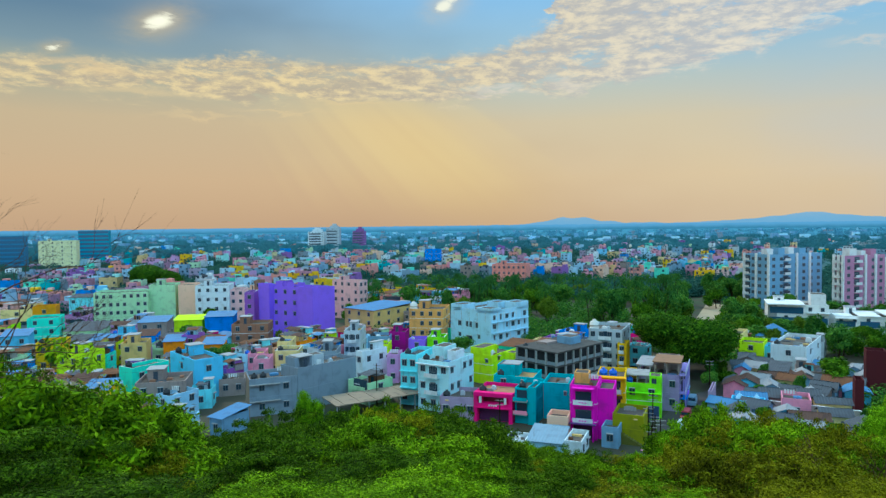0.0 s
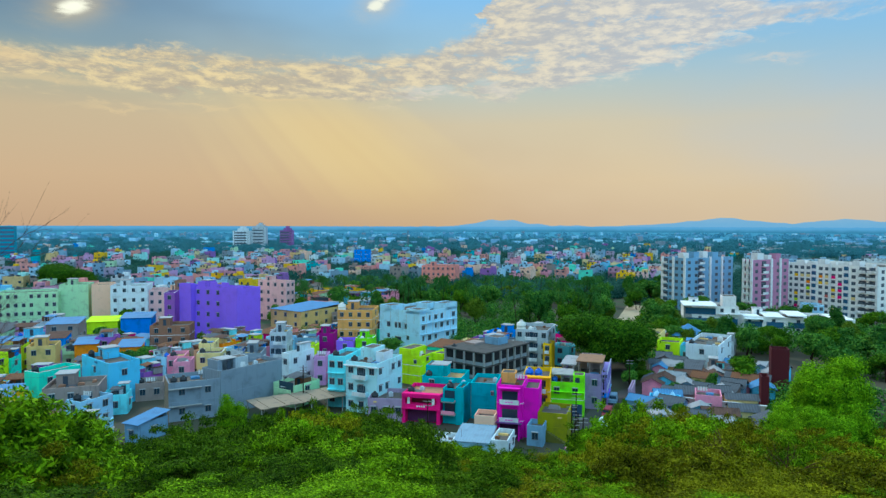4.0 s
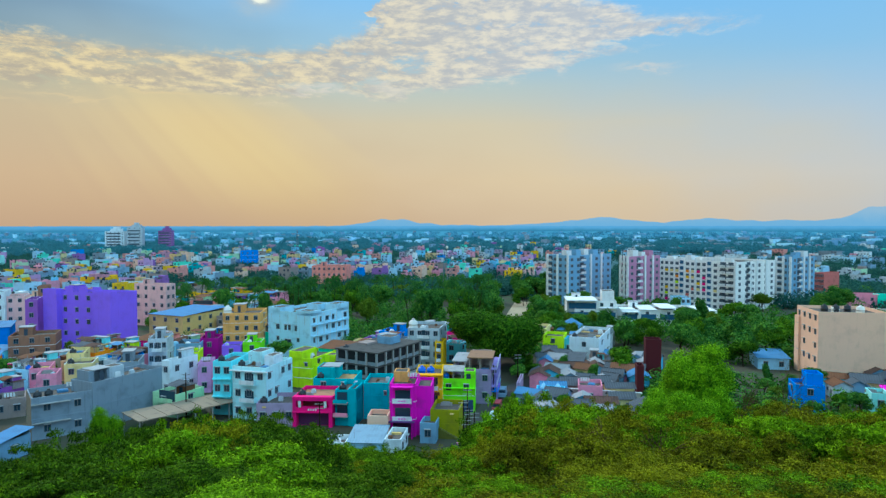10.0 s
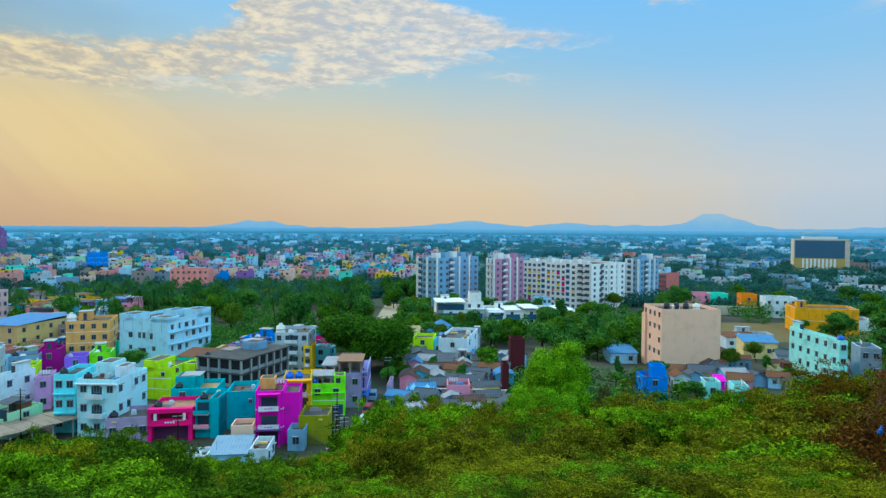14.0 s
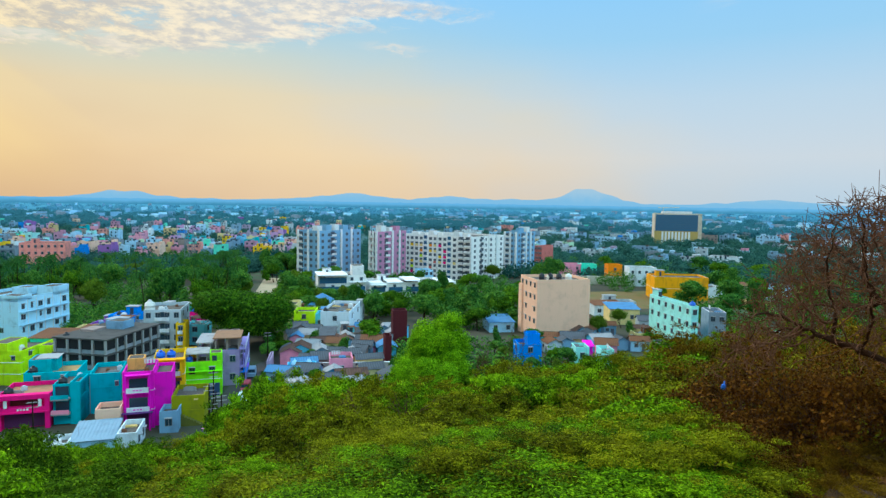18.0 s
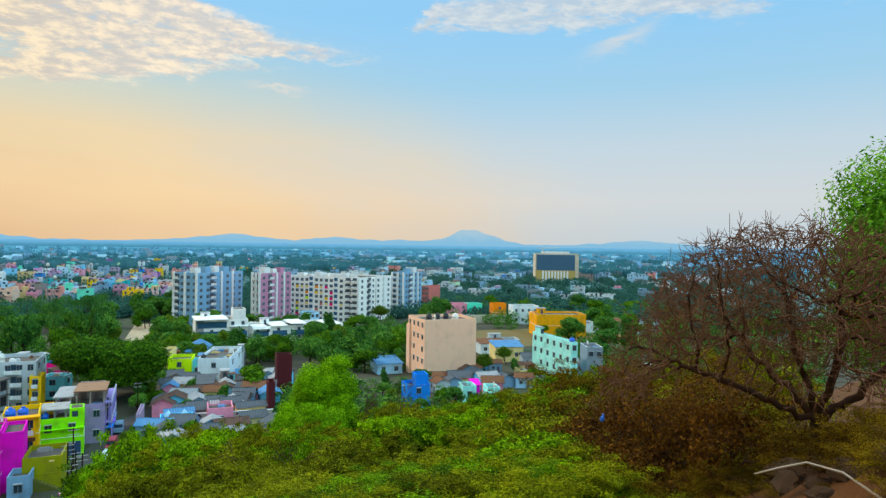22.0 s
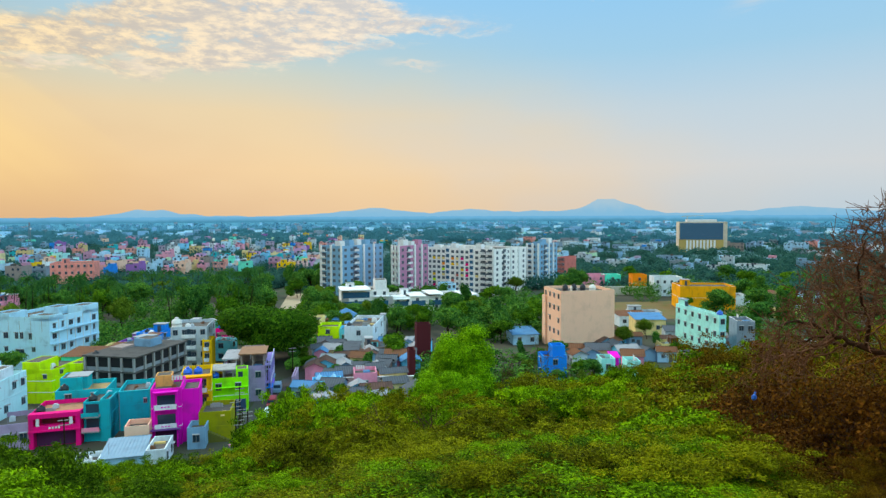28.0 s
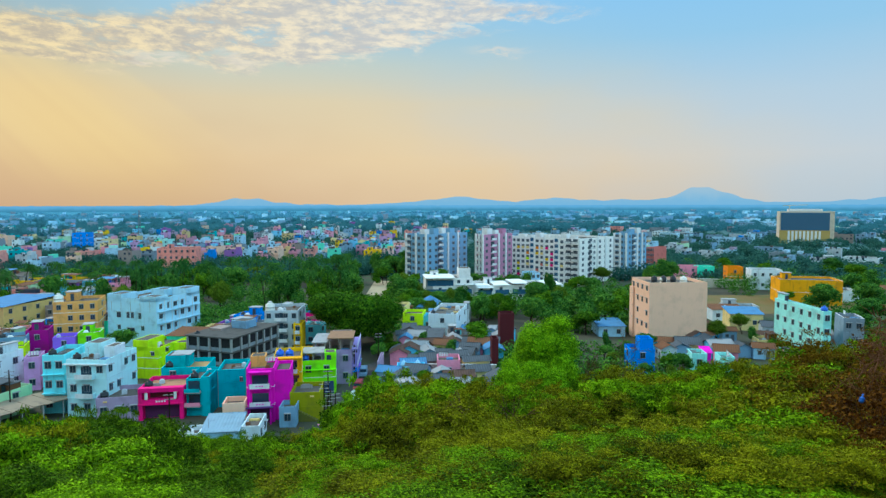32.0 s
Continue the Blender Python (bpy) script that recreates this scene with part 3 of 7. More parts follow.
    if "C" in extras:
        bw = min(w * 0.55, 3.2)
        g = Geo()
        g.box(-bw / 2, -1.1, 0, bw / 2, 0, 0.12)
        g.box(-bw / 2, -1.1, 0.12, bw / 2, -1.0, 0.95, 1)
        g.box(-bw / 2, -1.0, 0.12, -bw / 2 + 0.1, 0, 0.95)
        g.box(bw / 2 - 0.1, -1.0, 0.12, bw / 2, 0, 0.95)
        me = g.mesh("balcony", [mat, WHITEWASH])
        gd = Geo()
        gd.box(-bw * 0.3, -0.04, 0, bw * 0.3, 0, 2.0)
        dme = gd.mesh("balcony_door", [GLASS])
        for s in range(1, storeys):
            b = part("balcony", me, root, pose(0, -d / 2, sh * s + 0.05))
            part("balcony_door", dme, b, pose(0, 0, 0.13))
    if "O" in extras:
        # open loggias: slabs carried by corner pillars, a solid parapet with panels, a dark door behind
        bw, bd = w * 0.82, 1.25
        gp, gs, gr, gd, gb = Geo(), Geo(), Geo(), Geo(), Geo()
        gp.box(-0.14, -0.14, 0, 0.14, 0.14, h - 0.3)
        gs.box(-bw / 2, -bd, 0, bw / 2, 0, 0.16)
        gr.box(-bw / 2 + 0.14, -bd, 0.16, bw / 2 - 0.14, -bd + 0.1, 1.0)
        gd.box(-bw * 0.36, -0.05, 0, bw * 0.36, 0, 2.1)
        gb.box(-0.16, -0.02, -0.1, 0.16, 0, 0.1)
        pil, slab, rail, dor, bar = gp.mesh("pillar", [mat]), gs.mesh("loggia_slab", [mat]), gr.mesh("parapet", [WHITEWASH]), gd.mesh("balcony_door", [GLASS]), gb.mesh("panel_mark", [mat])
        for sx in (-1, 1):
            part("pillar", pil, root, pose(sx * (bw / 2 - 0.14), -d / 2 - bd + 0.14, 0))
        for s in range(1, storeys + 1):
            b = part("loggia_slab", slab, root, pose(0, -d / 2, sh * s - 0.2 - (0.3 if s == storeys else 0)))
            if s < storeys:
                part("parapet", rail, b, label="white plastered parapet")
                part("balcony_door", dor, b, pose(0, 0, 0.17))
                for k in (-1, 0, 1):
                    part("panel_mark", bar, b, pose(k * min(0.5, bw * 0.2), -bd, 0.6))
    if "X" in extras:
        # outside stair against the front
        gst = Geo()
        for k in range(10):
            gst.box(-w / 2 + 0.3 + k * (w - 0.6) / 10, -d / 2 - 0.9, 0, -w / 2 + 0.3 + (k + 1) * (w - 0.6) / 10, -d / 2, (10 - k) * sh * 0.1)
        gst.weld()
        part("outside_stair", gst.mesh("outside_stair", [surface("dark_olive", (0.14, 0.14, 0.02), 0.85)]), root)
    if "Y" in extras:
        gpost = Geo()
        gpost.box(-0.08, -0.08, 0, 0.08, 0.08, 2.4)
        pm = gpost.mesh("post", [CONCRETE])
        for sx in (-1, 0, 1):
            for sy in (-1, 1):
                part("post", pm, root, pose(sx * w * 0.44, sy * d * 0.44, top))
        part("roof_canopy", corrugated(w + 0.9, d + 0.9, 0.35, TIN_RUST), root, pose(0, 0, top + 2.42))
    if "V" in extras:
        g = Geo()
        g.box(0, -d / 2, 0, 1.2, d / 2, 0.14)
        g.box(1.1, -d / 2, 0.14, 1.2, d / 2, 1.0, 1)
        n = 5
        for k in range(n + 1):
            yy = -d / 2 + 0.12 + (d - 0.24) * k / n
            g.box(1.08, yy - 0.1, -sh + 0.1, 1.22, yy + 0.1, 0)
        me = g.mesh("gallery", [surface("lilac_paint", (0.34, 0.28, 0.66), 0.75), surface("pale_lilac", (0.62, 0.60, 0.78), 0.75)])
        for s in range(1, storeys + 1):
            part("gallery", me, root, pose(w / 2, 0, sh * s - 0.1))
    if "F" in extras:
        g = Geo()
        g.box(-w / 2 - 0.5, -d / 2 - 0.5, 0, w / 2 + 0.5, d / 2 + 0.5, 0.3)
        slab = g.mesh("floor_slab", [surface("dark_concrete", (0.10, 0.095, 0.09), 0.95, grime=0.8, scale=0.5, streak=False, spec=0.05)])
        g = Geo()
        g.box(-0.2, -0.2, 0, 0.2, 0.2, sh, 0)
        col_me = g.mesh("column", [CONCRETE])
        # near-black solid box painted in for the shade inside the open storey
        g = Geo()
        g.box(-w / 2 + 0.2, -d / 2 - 0.06, 0, w / 2 + 0.06, d / 2 - 0.2, sh * 0.62)
        void = g.mesh("dark_opening", [surface("unlit_interior", (0.018, 0.018, 0.02), 0.9, streak=False)])
        for s in (1, 2):
            part("floor_slab", slab, root, pose(0, 0, sh * s))
            part("dark_opening", void, root, pose(0, 0, sh * s + sh * 0.34))
            for k in range(5):
                part("column", col_me, root, pose(-w / 2 + w * k / 4, -d / 2 - 0.25, sh * s))
            for k in range(1, 7):
                part("column", col_me, root, pose(w / 2 + 0.25, -d / 2 + d * k / 6, sh * s))
        part("floor_slab", slab, root, pose(0, 0, h))
    if tin:
        m = {"blue": TIN_BLUE, "bluegrey": TIN_BLUE, "paleblue": TIN_BLUE, "tan": TIN_BLUE, "cream": TIN_BLUE, "skyblue": TIN_BLUE, "magenta": paint("magenta"), "orange": TIN_BLUE, "lime": paint("lime")}.get(col, TIN_GREY)
        part("tin_roof", corrugated(w + 0.8, d + 0.8, 0.9, m), root, pose(0, 0, h + 0.03))
        part("gable_infill", slab_mesh(w - 0.1, 0.2, 0.9, mat, "gable_infill"), root, pose(0, d / 2 - 0.2, h - 0.06))
    if apt:
        apartment_parts(root, w, d, h, storeys, nf, ns, side, extras, mat)
    if math.hypot(x, y) < 190 and not tin and "F" not in extras and w > 2.5 and d > 4:
        roof_clutter(root, w, d, top + 0.03, max(2, int(w * d / 14)), rng)
    if col in ("violet",) and h > 10:
        part("corner_block", house_body(6.2, 3.0, h + 0.6, mat), root, pose(w / 2 - 3.1, -d / 2 - 1.5, 0))
        part("corner_block", house_body(5.0, 2.0, h + 0.9, mat), root, pose(-w / 2 + 2.5, -d / 2 - 1.0, 0))
        for k in range(3):
            part("roof_fin", slab_mesh(3.0, 0.3, 1.6, mat, "roof_fin"), root, pose(-5 + 5 * k, -d / 2 + 0.3, h))
    return root


def volume(root, x0, y0, x1, y1, z0, z1, mat, name="wing", sunk=0.6, trim=None):
    """A further block of a house, given by its corners in the house's own frame."""
    w, d = x1 - x0, y1 - y0
    ob = part(name, house_body(w, d, z1 - z0, mat, sunk, trim), root, pose((x0 + x1) / 2, (y0 + y1) / 2, z0))
    part("roof_slab", slab_mesh(w - 0.37, d - 0.37, 0.05, ROOF, "roof_slab"), ob, pose(0, 0, z1 - z0 - sunk))
    return ob


def slab(root, name, x0, y0, z0, x1, y1, z1, mat, label=""):
    g = Geo()
    g.box(x0, y0, z0, x1, y1, z1, 0, 0.01)
    return part(name, g.mesh(name, [mat]), root, label=label)


def window_at(root, x, y, z, ww=1.1, wh=1.25, turn=0, shade=True):
    return part("window", window_mesh(ww, wh, shade), root, pose(x, y, z, 0, 0, turn))


def open_storey(root, x0, y0, x1, y1, z0, z1, post_mat, roof_mat, nx=3, ny=2, over=0.5):
    """Posts that carry a thin slab: an open roof storey."""
    g = Geo()
    g.box(-0.13, -0.13, 0, 0.13, 0.13, z1 - z0)
    me = g.mesh("post", [post_mat])
    for i in range(nx):
        for j in range(ny):
            part("post", me, root, pose(x0 + (x1 - x0) * i / (nx - 1), y0 + (y1 - y0) * j / (ny - 1), z0))
    slab(root, "roof_canopy", x0 - over, y0 - over, z1, x1 + over, y1 + over, z1 + 0.22, roof_mat)


CLUTTER = []


def roof_clutter(root, w, d, z, n, r):
    """Loose things and low masonry on a terrace: crates, drums, stacked sheets, wash lines, small walls."""
    if not CLUTTER:
        for kind, sx, sy, sz, mat in (("low_wall", 2.2, 0.15, 0.8, CONCRETE), ("crate", 0.8, 0.7, 0.6, TIN_RUST), ("stacked_sheets", 1.9, 1.2, 0.25, TIN_GREY), ("tarpaulin", 1.8, 1.5, 0.5, TIN_BLUE), ("plaster_box", 1.3, 1.1, 1.2, WHITEWASH),
                                      ("cooler_box", 0.9, 0.8, 0.9, paint("palegrey")), ("brick_pile", 1.2, 0.8, 0.5, paint("brick")), ("plank_pile", 2.4, 0.7, 0.3, paint("tan"))):
            g = Geo()
            g.box(-sx / 2, -sy / 2, 0, sx / 2, sy / 2, sz * 0.8, 0, 0.04)
            g.box(-sx * 0.36, -sy * 0.4, sz * 0.8, sx * 0.3, sy * 0.3, sz, 0, 0.05)
            CLUTTER.append((kind, g.mesh(kind, [mat])))
        g = Geo()
        for k in (-1.2, 1.2):
            g.tube([(k, 0, 0), (k, 0, 2.0)], [0.04, 0.03], 5)
        g.tube([(-1.2, 0, 1.9), (0, 0, 1.75), (1.2, 0, 1.9)], [0.012, 0.012, 0.012], 4)
        for k in range(4):
            g.box(-0.95 + 0.5 * k, -0.02, 0.95, -0.6 + 0.5 * k, 0.02, 1.78, 1)
        CLUTTER.append(("wash_line", g.mesh("wash_line", [CONCRETE, WHITEWASH])))
        g = Geo()
        g.tube([(0, 0, 0), (0, 0, 2.4)], [0.035, 0.03], 5)
        g.tube([(-0.45, 0, 2.2), (0.45, 0, 2.2)], [0.02, 0.02], 4)
        CLUTTER.append(("antenna", g.mesh("antenna", [FRAME])))
    for k in range(n):
        kind, me = r.choice(CLUTTER)
        part(kind, me, root, pose(r.uniform(-0.38, 0.38) * w, r.uniform(-0.4, 0.35) * d, z, 0, 0, r.choice((0, 0, 90)) + r.uniform(-6, 6)))


def apartment_parts(root, w, d, h, storeys, nf, ns, side, extras, mat):
    """Balcony stacks, coloured bays and roof rooms of the tall blocks."""
    sh = h / storeys
    g = Geo()
    bw = 3.4
    g.box(-bw / 2, -1.2, 0, bw / 2, 0, 0.15)
    g.box(-bw / 2, -1.2, 0.15, bw / 2, -1.08, 1.05)
    g.box(-bw / 2 + 0.3, -0.05, 0.15, bw / 2 - 0.3, 0, 2.3, 1)
    me = g.mesh("balcony", [WHITEWASH, PALEGLASS])
    xs = (-w / 2 + 2.2,) if w < 20 else (w / 2 - 2.4, w / 2 - 6.4)
    for s in range(storeys):
        for u in xs:
            part("balcony", me, root, pose(u, -d / 2, sh * s + 0.1))
        if d > 15:
            part("balcony", me, root, pose(side * w / 2, -d / 2 + d * 0.3, sh * s + 0.1, 0, 0, 90 * side))
    g = Geo()
    g.box(-0.5, -0.55, 0, 0.5, 0, h + 0.4)
    pil = g.mesh("pilaster", [WHITEWASH])
    for k in range(3):
        part("pilaster", pil, root, pose(-w / 2 + 0.5 + (w - 1) * k / 2, -d / 2, 0))
    for k in range(2, 4):
        part("pilaster", pil, root, pose(side * w / 2, -d / 2 + d * k / 4, 0, 0, 0, 90 * side))
    if "Q" in extras:
        hues = ("redpaint", "gold", "cream", "orange", "lime", "hotpink")
        gap = w / nf
        for k in range(1, nf - 3):
            if k in (4, 9):
                g = Geo()
                g.box(-gap * 0.42, -0.45, 0, gap * 0.42, 0, h)
                for s in range(storeys):
                    g.box(-gap * 0.34, -0.5, sh * s + 0.7, gap * 0.34, -0.45, sh * s + 2.3, 1)
                part("glazed_shaft", g.mesh("glazed_shaft", [WHITEWASH, DARKGLASS]), root, pose(-w / 2 + gap * (k + 0.5), -d / 2, 0))
                continue
            for s in range(1, storeys - 1):
                if rng.random() < 0.55:
                    mm = paint(rng.choice(hues))
                    part("coloured_panel", shared(("panel", mm.name), lambda: slab_mesh(1.7, 0.12, 1.2, mm, "coloured_panel")), root, pose(-w / 2 + gap * (k + 0.5), -d / 2 - 0.06, sh * s - 0.45))
    n = max(2, int((w + d) / 9))
    for k in range(n):
        ww, dd, hh = rng.uniform(2.5, 5), rng.uniform(2.5, 4.5), rng.uniform(1.6, 3.6)
        along = (k + 0.5) / n
        px, py = (-w / 2 + 2.6 + (w - 5.2) * along, -d / 2 + 3) if w > d else (0, -d / 2 + 3 + (d - 6) * along)
        part("roof_room", house_body(min(ww, w * 0.7), dd, hh, WHITEWASH if rng.random() < 0.6 else mat, 0.3), root, pose(px, py, h - 0.85))


def hotel_parts(root, w, d, h):
    gold = surface("ochre_cladding", (0.50, 0.36, 0.11), 0.7, grime=0.3)
    g = Geo()
    g.box(-w / 2 + 1, -d / 2 - 0.6, h * 0.42, w / 2 - 4, -d / 2, h * 0.96)
    part("glass_front", g.mesh("glass_front", [surface("night_glass", (0.035, 0.13, 0.24), 0.5, grime=0.2, streak=False, bump=0)]), root)
    g = Geo()
    g.box(-w / 2, -d / 2 - 0.5, 0, w / 2 - 3.5, -d / 2, h * 0.42)
    part("gold_base", g.mesh("gold_base", [gold]), root)
    g = Geo()
    g.box(-0.9, -0.5, 0, 0.9, 0, h * 0.38)
    fin = g.mesh("white_fin", [WHITEWASH])
    for k in range(9):
        part("white_fin", fin, root, pose(-w / 2 + 8 + k * (w - 20) / 8, -d / 2 - 0.5, 0.6))
    for k in range(8):
        part("floor_line", shared("hline", lambda: slab_mesh(w - 6, 0.2, 0.25, surface("mullion", (0.10, 0.16, 0.22), 0.5), "floor_line")), root, pose(-1.5, -d / 2 - 0.65, h * 0.46 + k * h * 0.06))
    g = Geo()
    g.box(-w * 0.32, -d * 0.3, 0, w * 0.3, d * 0.3, 3)
    part("roof_plant", g.mesh("roof_plant", [WHITEWASH]), root, pose(0, 0, h - 0.8))
    g = Geo()
    g.tube([(-w * 0.3, 0, 0), (-w * 0.3, 0, 6)], [0.4, 0.3], 6)
    g.tube([(-w * 0.42, 0, 5.6), (w * 0.05, 0, 6.2)], [0.35, 0.25], 6)
    part("roof_crane", g.mesh("roof_crane", [surface("crane_steel", (0.5, 0.45, 0.3), 0.6)]), root, pose(0, 0, h))


# ---- ground, hill and distance ----


def interp(table, a):
    for (a0, v0), (a1, v1) in zip(table, table[1:]):
        if a <= a1:
            f = max(0.0, (a - a0) / (a1 - a0))
            return v0 + (v1 - v0) * f
    return table[-1][1]


SLOPE = [(-180, 0.0), (-100, 0.0), (-62, 0.28), (-45, 0.36), (-36, 0.40), (5, 0.42), (22, 0.35), (48, 0.27), (60, 0.225), (67, 0.15), (75, 0.07), (100, 0.0), (180, 0.0)]


MOUND = 0.6


def hill(x, y):
    r = math.hypot(x, y)
    s = interp(SLOPE, math.degrees(math.atan2(x, y)))
    z = 36.35 - s * max(0.0, r - 0.6)
    # the mound that carries the bare tree
    z += 1.0 * MOUND * math.exp(-((x - 8.6) ** 2 + (y - 4.25) ** 2) / 6.5)
    z += 0.35 * noise.noise(Vector((x * 0.35, y * 0.35, 0))) * min(1, r / 6) + 1.2 * noise.noise(Vector((x * 0.07, y * 0.07, 5))) * min(1, r / 25)
    return z


def build_ground():
    g = Geo()
    rs = [0.0, 150, 400, 900, 2000, 4900]
    n = 64
    for r0, r1 in zip(rs, rs[1:]):
        for k in range(n):
            a0, a1 = 2 * math.pi * k / n, 2 * math.pi * (k + 1) / n
            p = [(r0 * math.sin(a0), r0 * math.cos(a0), 0), (r1 * math.sin(a0), r1 * math.cos(a0), 0), (r1 * math.sin(a1), r1 * math.cos(a1), 0), (r0 * math.sin(a1), r0 * math.cos(a1), 0)]
            g.face(p if r0 else p[1:][::1] + [(0, 0, 0)])
    ob = new("ground", g.mesh("ground", [TOWN_EARTH]))
    tagged(ob, "dusty brown earth with green patches under the town", "ground", kind="structure")
    g = Geo()
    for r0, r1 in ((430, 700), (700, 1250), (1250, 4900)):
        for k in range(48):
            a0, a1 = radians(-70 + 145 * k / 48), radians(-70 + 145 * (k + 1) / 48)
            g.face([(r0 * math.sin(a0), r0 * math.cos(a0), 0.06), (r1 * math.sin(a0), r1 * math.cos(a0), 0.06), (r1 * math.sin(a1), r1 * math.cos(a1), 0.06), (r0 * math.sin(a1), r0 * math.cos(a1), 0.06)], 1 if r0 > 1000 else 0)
    tagged(new("plain", g.mesh("plain", [HAZED_FIELD, FAR_HAZE])), "fields and tree cover of the far plain, tinted blue for haze", "ground", kind="structure")
    g = Geo()
    rings = [0, 0.8, 1.6, 2.6, 3.8, 5, 6.5, 8, 10, 12.5, 15, 18, 22, 27, 33, 40, 48, 57, 67, 78, 90, 110, 140, 180]
    m = 120
    for r in rings:
        for k in range(m):
            a = 2 * math.pi * k / m
            x, y = r * math.sin(a), r * math.cos(a)
            g.v.append((x, y, max(hill(x, y), -1.5)))
    for i in range(len(rings) - 1):
        for k in range(m):
            a, b = i * m + k, i * m + (k + 1) % m
            g.f.append((a, b, b + m, a + m))
            g.m.append(0)
    ob = new("hill", g.mesh("hill", [EARTH], True))
    tagged(ob, "red earth hillside under scrub", "hill", kind="structure")


def strip(name, pts, width, mat, label, z=0.03):
    g = Geo()
    for (x0, y0), (x1, y1) in zip(pts, pts[1:]):
        u = Vector((x1 - x0, y1 - y0)).normalized()
        nx, ny = -u.y * width / 2, u.x * width / 2
        g.face([(x0 - nx, y0 - ny, z), (x1 - nx, y1 - ny, z), (x1 + nx, y1 + ny, z), (x0 + nx, y0 + ny, z)])
    ob = new(name, g.mesh(name, [mat]))
    return tagged(ob, label, name, kind="structure")


# self-lit colour, blended by height to stand for haze
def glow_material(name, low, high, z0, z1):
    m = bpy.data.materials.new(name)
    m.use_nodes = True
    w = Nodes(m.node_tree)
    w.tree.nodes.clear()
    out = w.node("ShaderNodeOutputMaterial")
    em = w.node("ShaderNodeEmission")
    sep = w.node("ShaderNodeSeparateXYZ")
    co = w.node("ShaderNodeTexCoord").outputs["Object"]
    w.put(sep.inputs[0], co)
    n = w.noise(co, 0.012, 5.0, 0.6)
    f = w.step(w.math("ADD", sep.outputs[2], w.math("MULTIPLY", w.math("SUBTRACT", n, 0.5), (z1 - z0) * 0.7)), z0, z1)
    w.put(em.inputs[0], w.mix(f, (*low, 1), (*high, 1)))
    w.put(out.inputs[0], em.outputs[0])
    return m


RIDGE = [(-75, 0.12), (-40, 0.10), (-12, 0.12), (-7, 0.20), (-5, 0.45), (-3.6, 0.72), (-2.6, 0.66), (-1.8, 0.70), (-0.2, 0.40), (1.5, 0.28), (6, 0.20), (10, 0.34), (13.5, 0.62), (15.3, 0.86), (16.6, 0.78), (18.5, 0.54), (20.5, 0.44), (22.5, 0.62), (24.5, 0.72), (26, 0.60),
         (28, 0.50), (29.6, 0.60), (31.6, 0.52), (33.2, 0.66), (34.3, 1.08), (35.1, 1.42), (36.4, 1.44), (37.5, 1.12), (39.0, 0.62), (41, 0.36), (44, 0.34), (47, 0.52), (50.5, 0.80), (53, 0.62), (56, 0.4), (75, 0.3)]


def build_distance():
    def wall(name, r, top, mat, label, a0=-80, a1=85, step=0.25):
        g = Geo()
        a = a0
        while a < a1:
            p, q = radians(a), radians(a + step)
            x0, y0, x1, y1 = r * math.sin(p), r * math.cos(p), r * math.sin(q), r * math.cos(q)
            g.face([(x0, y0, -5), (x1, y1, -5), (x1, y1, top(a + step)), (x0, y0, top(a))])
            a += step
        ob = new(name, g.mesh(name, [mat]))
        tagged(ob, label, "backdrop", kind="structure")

    def crest(a):
        return H + 4800 * math.tan(radians(max(-0.05, interp(RIDGE, a) * 1.12 - 0.22 + 0.10 * noise.noise(Vector((a * 0.9, 0, 0))) + 0.05 * noise.noise(Vector((a * 4, 3, 0))))))

    # these walls glow by themselves; the blue of the haze is their colour
    wall("backdrop_hills", 4800, crest, glow_material("far_hills", lin(126, 180, 214), lin(158, 190, 210), 40, 150), "self-lit backdrop of hazy blue hills along the horizon")
    wall("backdrop_plain", 4300, lambda a: H - 3 + 3 * noise.noise(Vector((a * 2, 7, 0))), glow_material("far_plain", lin(70, 138, 170), lin(102, 170, 212), 2, 30), "self-lit backdrop of the hazy blue plain under the hills")


# ---- plants ----


def leaf_arrays(blobs, per, size, r, stretch=2.2, droop=0.0, shell=0.55, tidy=1.6):
    """Leaf blades (two triangles each) scattered through the outer part of each clump."""
    vs = []
    for cx, cy, cz, rad, flat in blobs:
        n = max(6, int(per * rad * rad))
        d = r.normal(size=(n, 3))
        d /= np.linalg.norm(d, axis=1)[:, None]
        rr = rad * (shell + (1 - shell) * r.random(n) ** 0.6) * (0.85 + 0.3 * r.random(n))
        c = d * rr[:, None] * np.array([1, 1, flat]) + np.array([cx, cy, cz])
        # blades lie mostly along the clump's surface, turned up to the light
        up = d * tidy + r.normal(size=(n, 3)) * 0.8 + np.array([0, 0, 0.5 * tidy])
        u = np.cross(up, r.normal(size=(n, 3)))
        u[:, 2] -= droop
        u /= np.linalg.norm(u, axis=1)[:, None]
        w = np.cross(u, up)
        w /= np.linalg.norm(w, axis=1)[:, None]
        s = size * (0.6 + 0.8 * r.random(n))[:, None]
        vs.append(np.stack([c, c + u * s * 0.5 * stretch * 0.5 + w * s * 0.28, c + u * s * stretch * 0.5, c + u * s * 0.5 * stretch * 0.5 - w * s * 0.28], 1))
    return np.concatenate(vs).reshape(-1, 3)


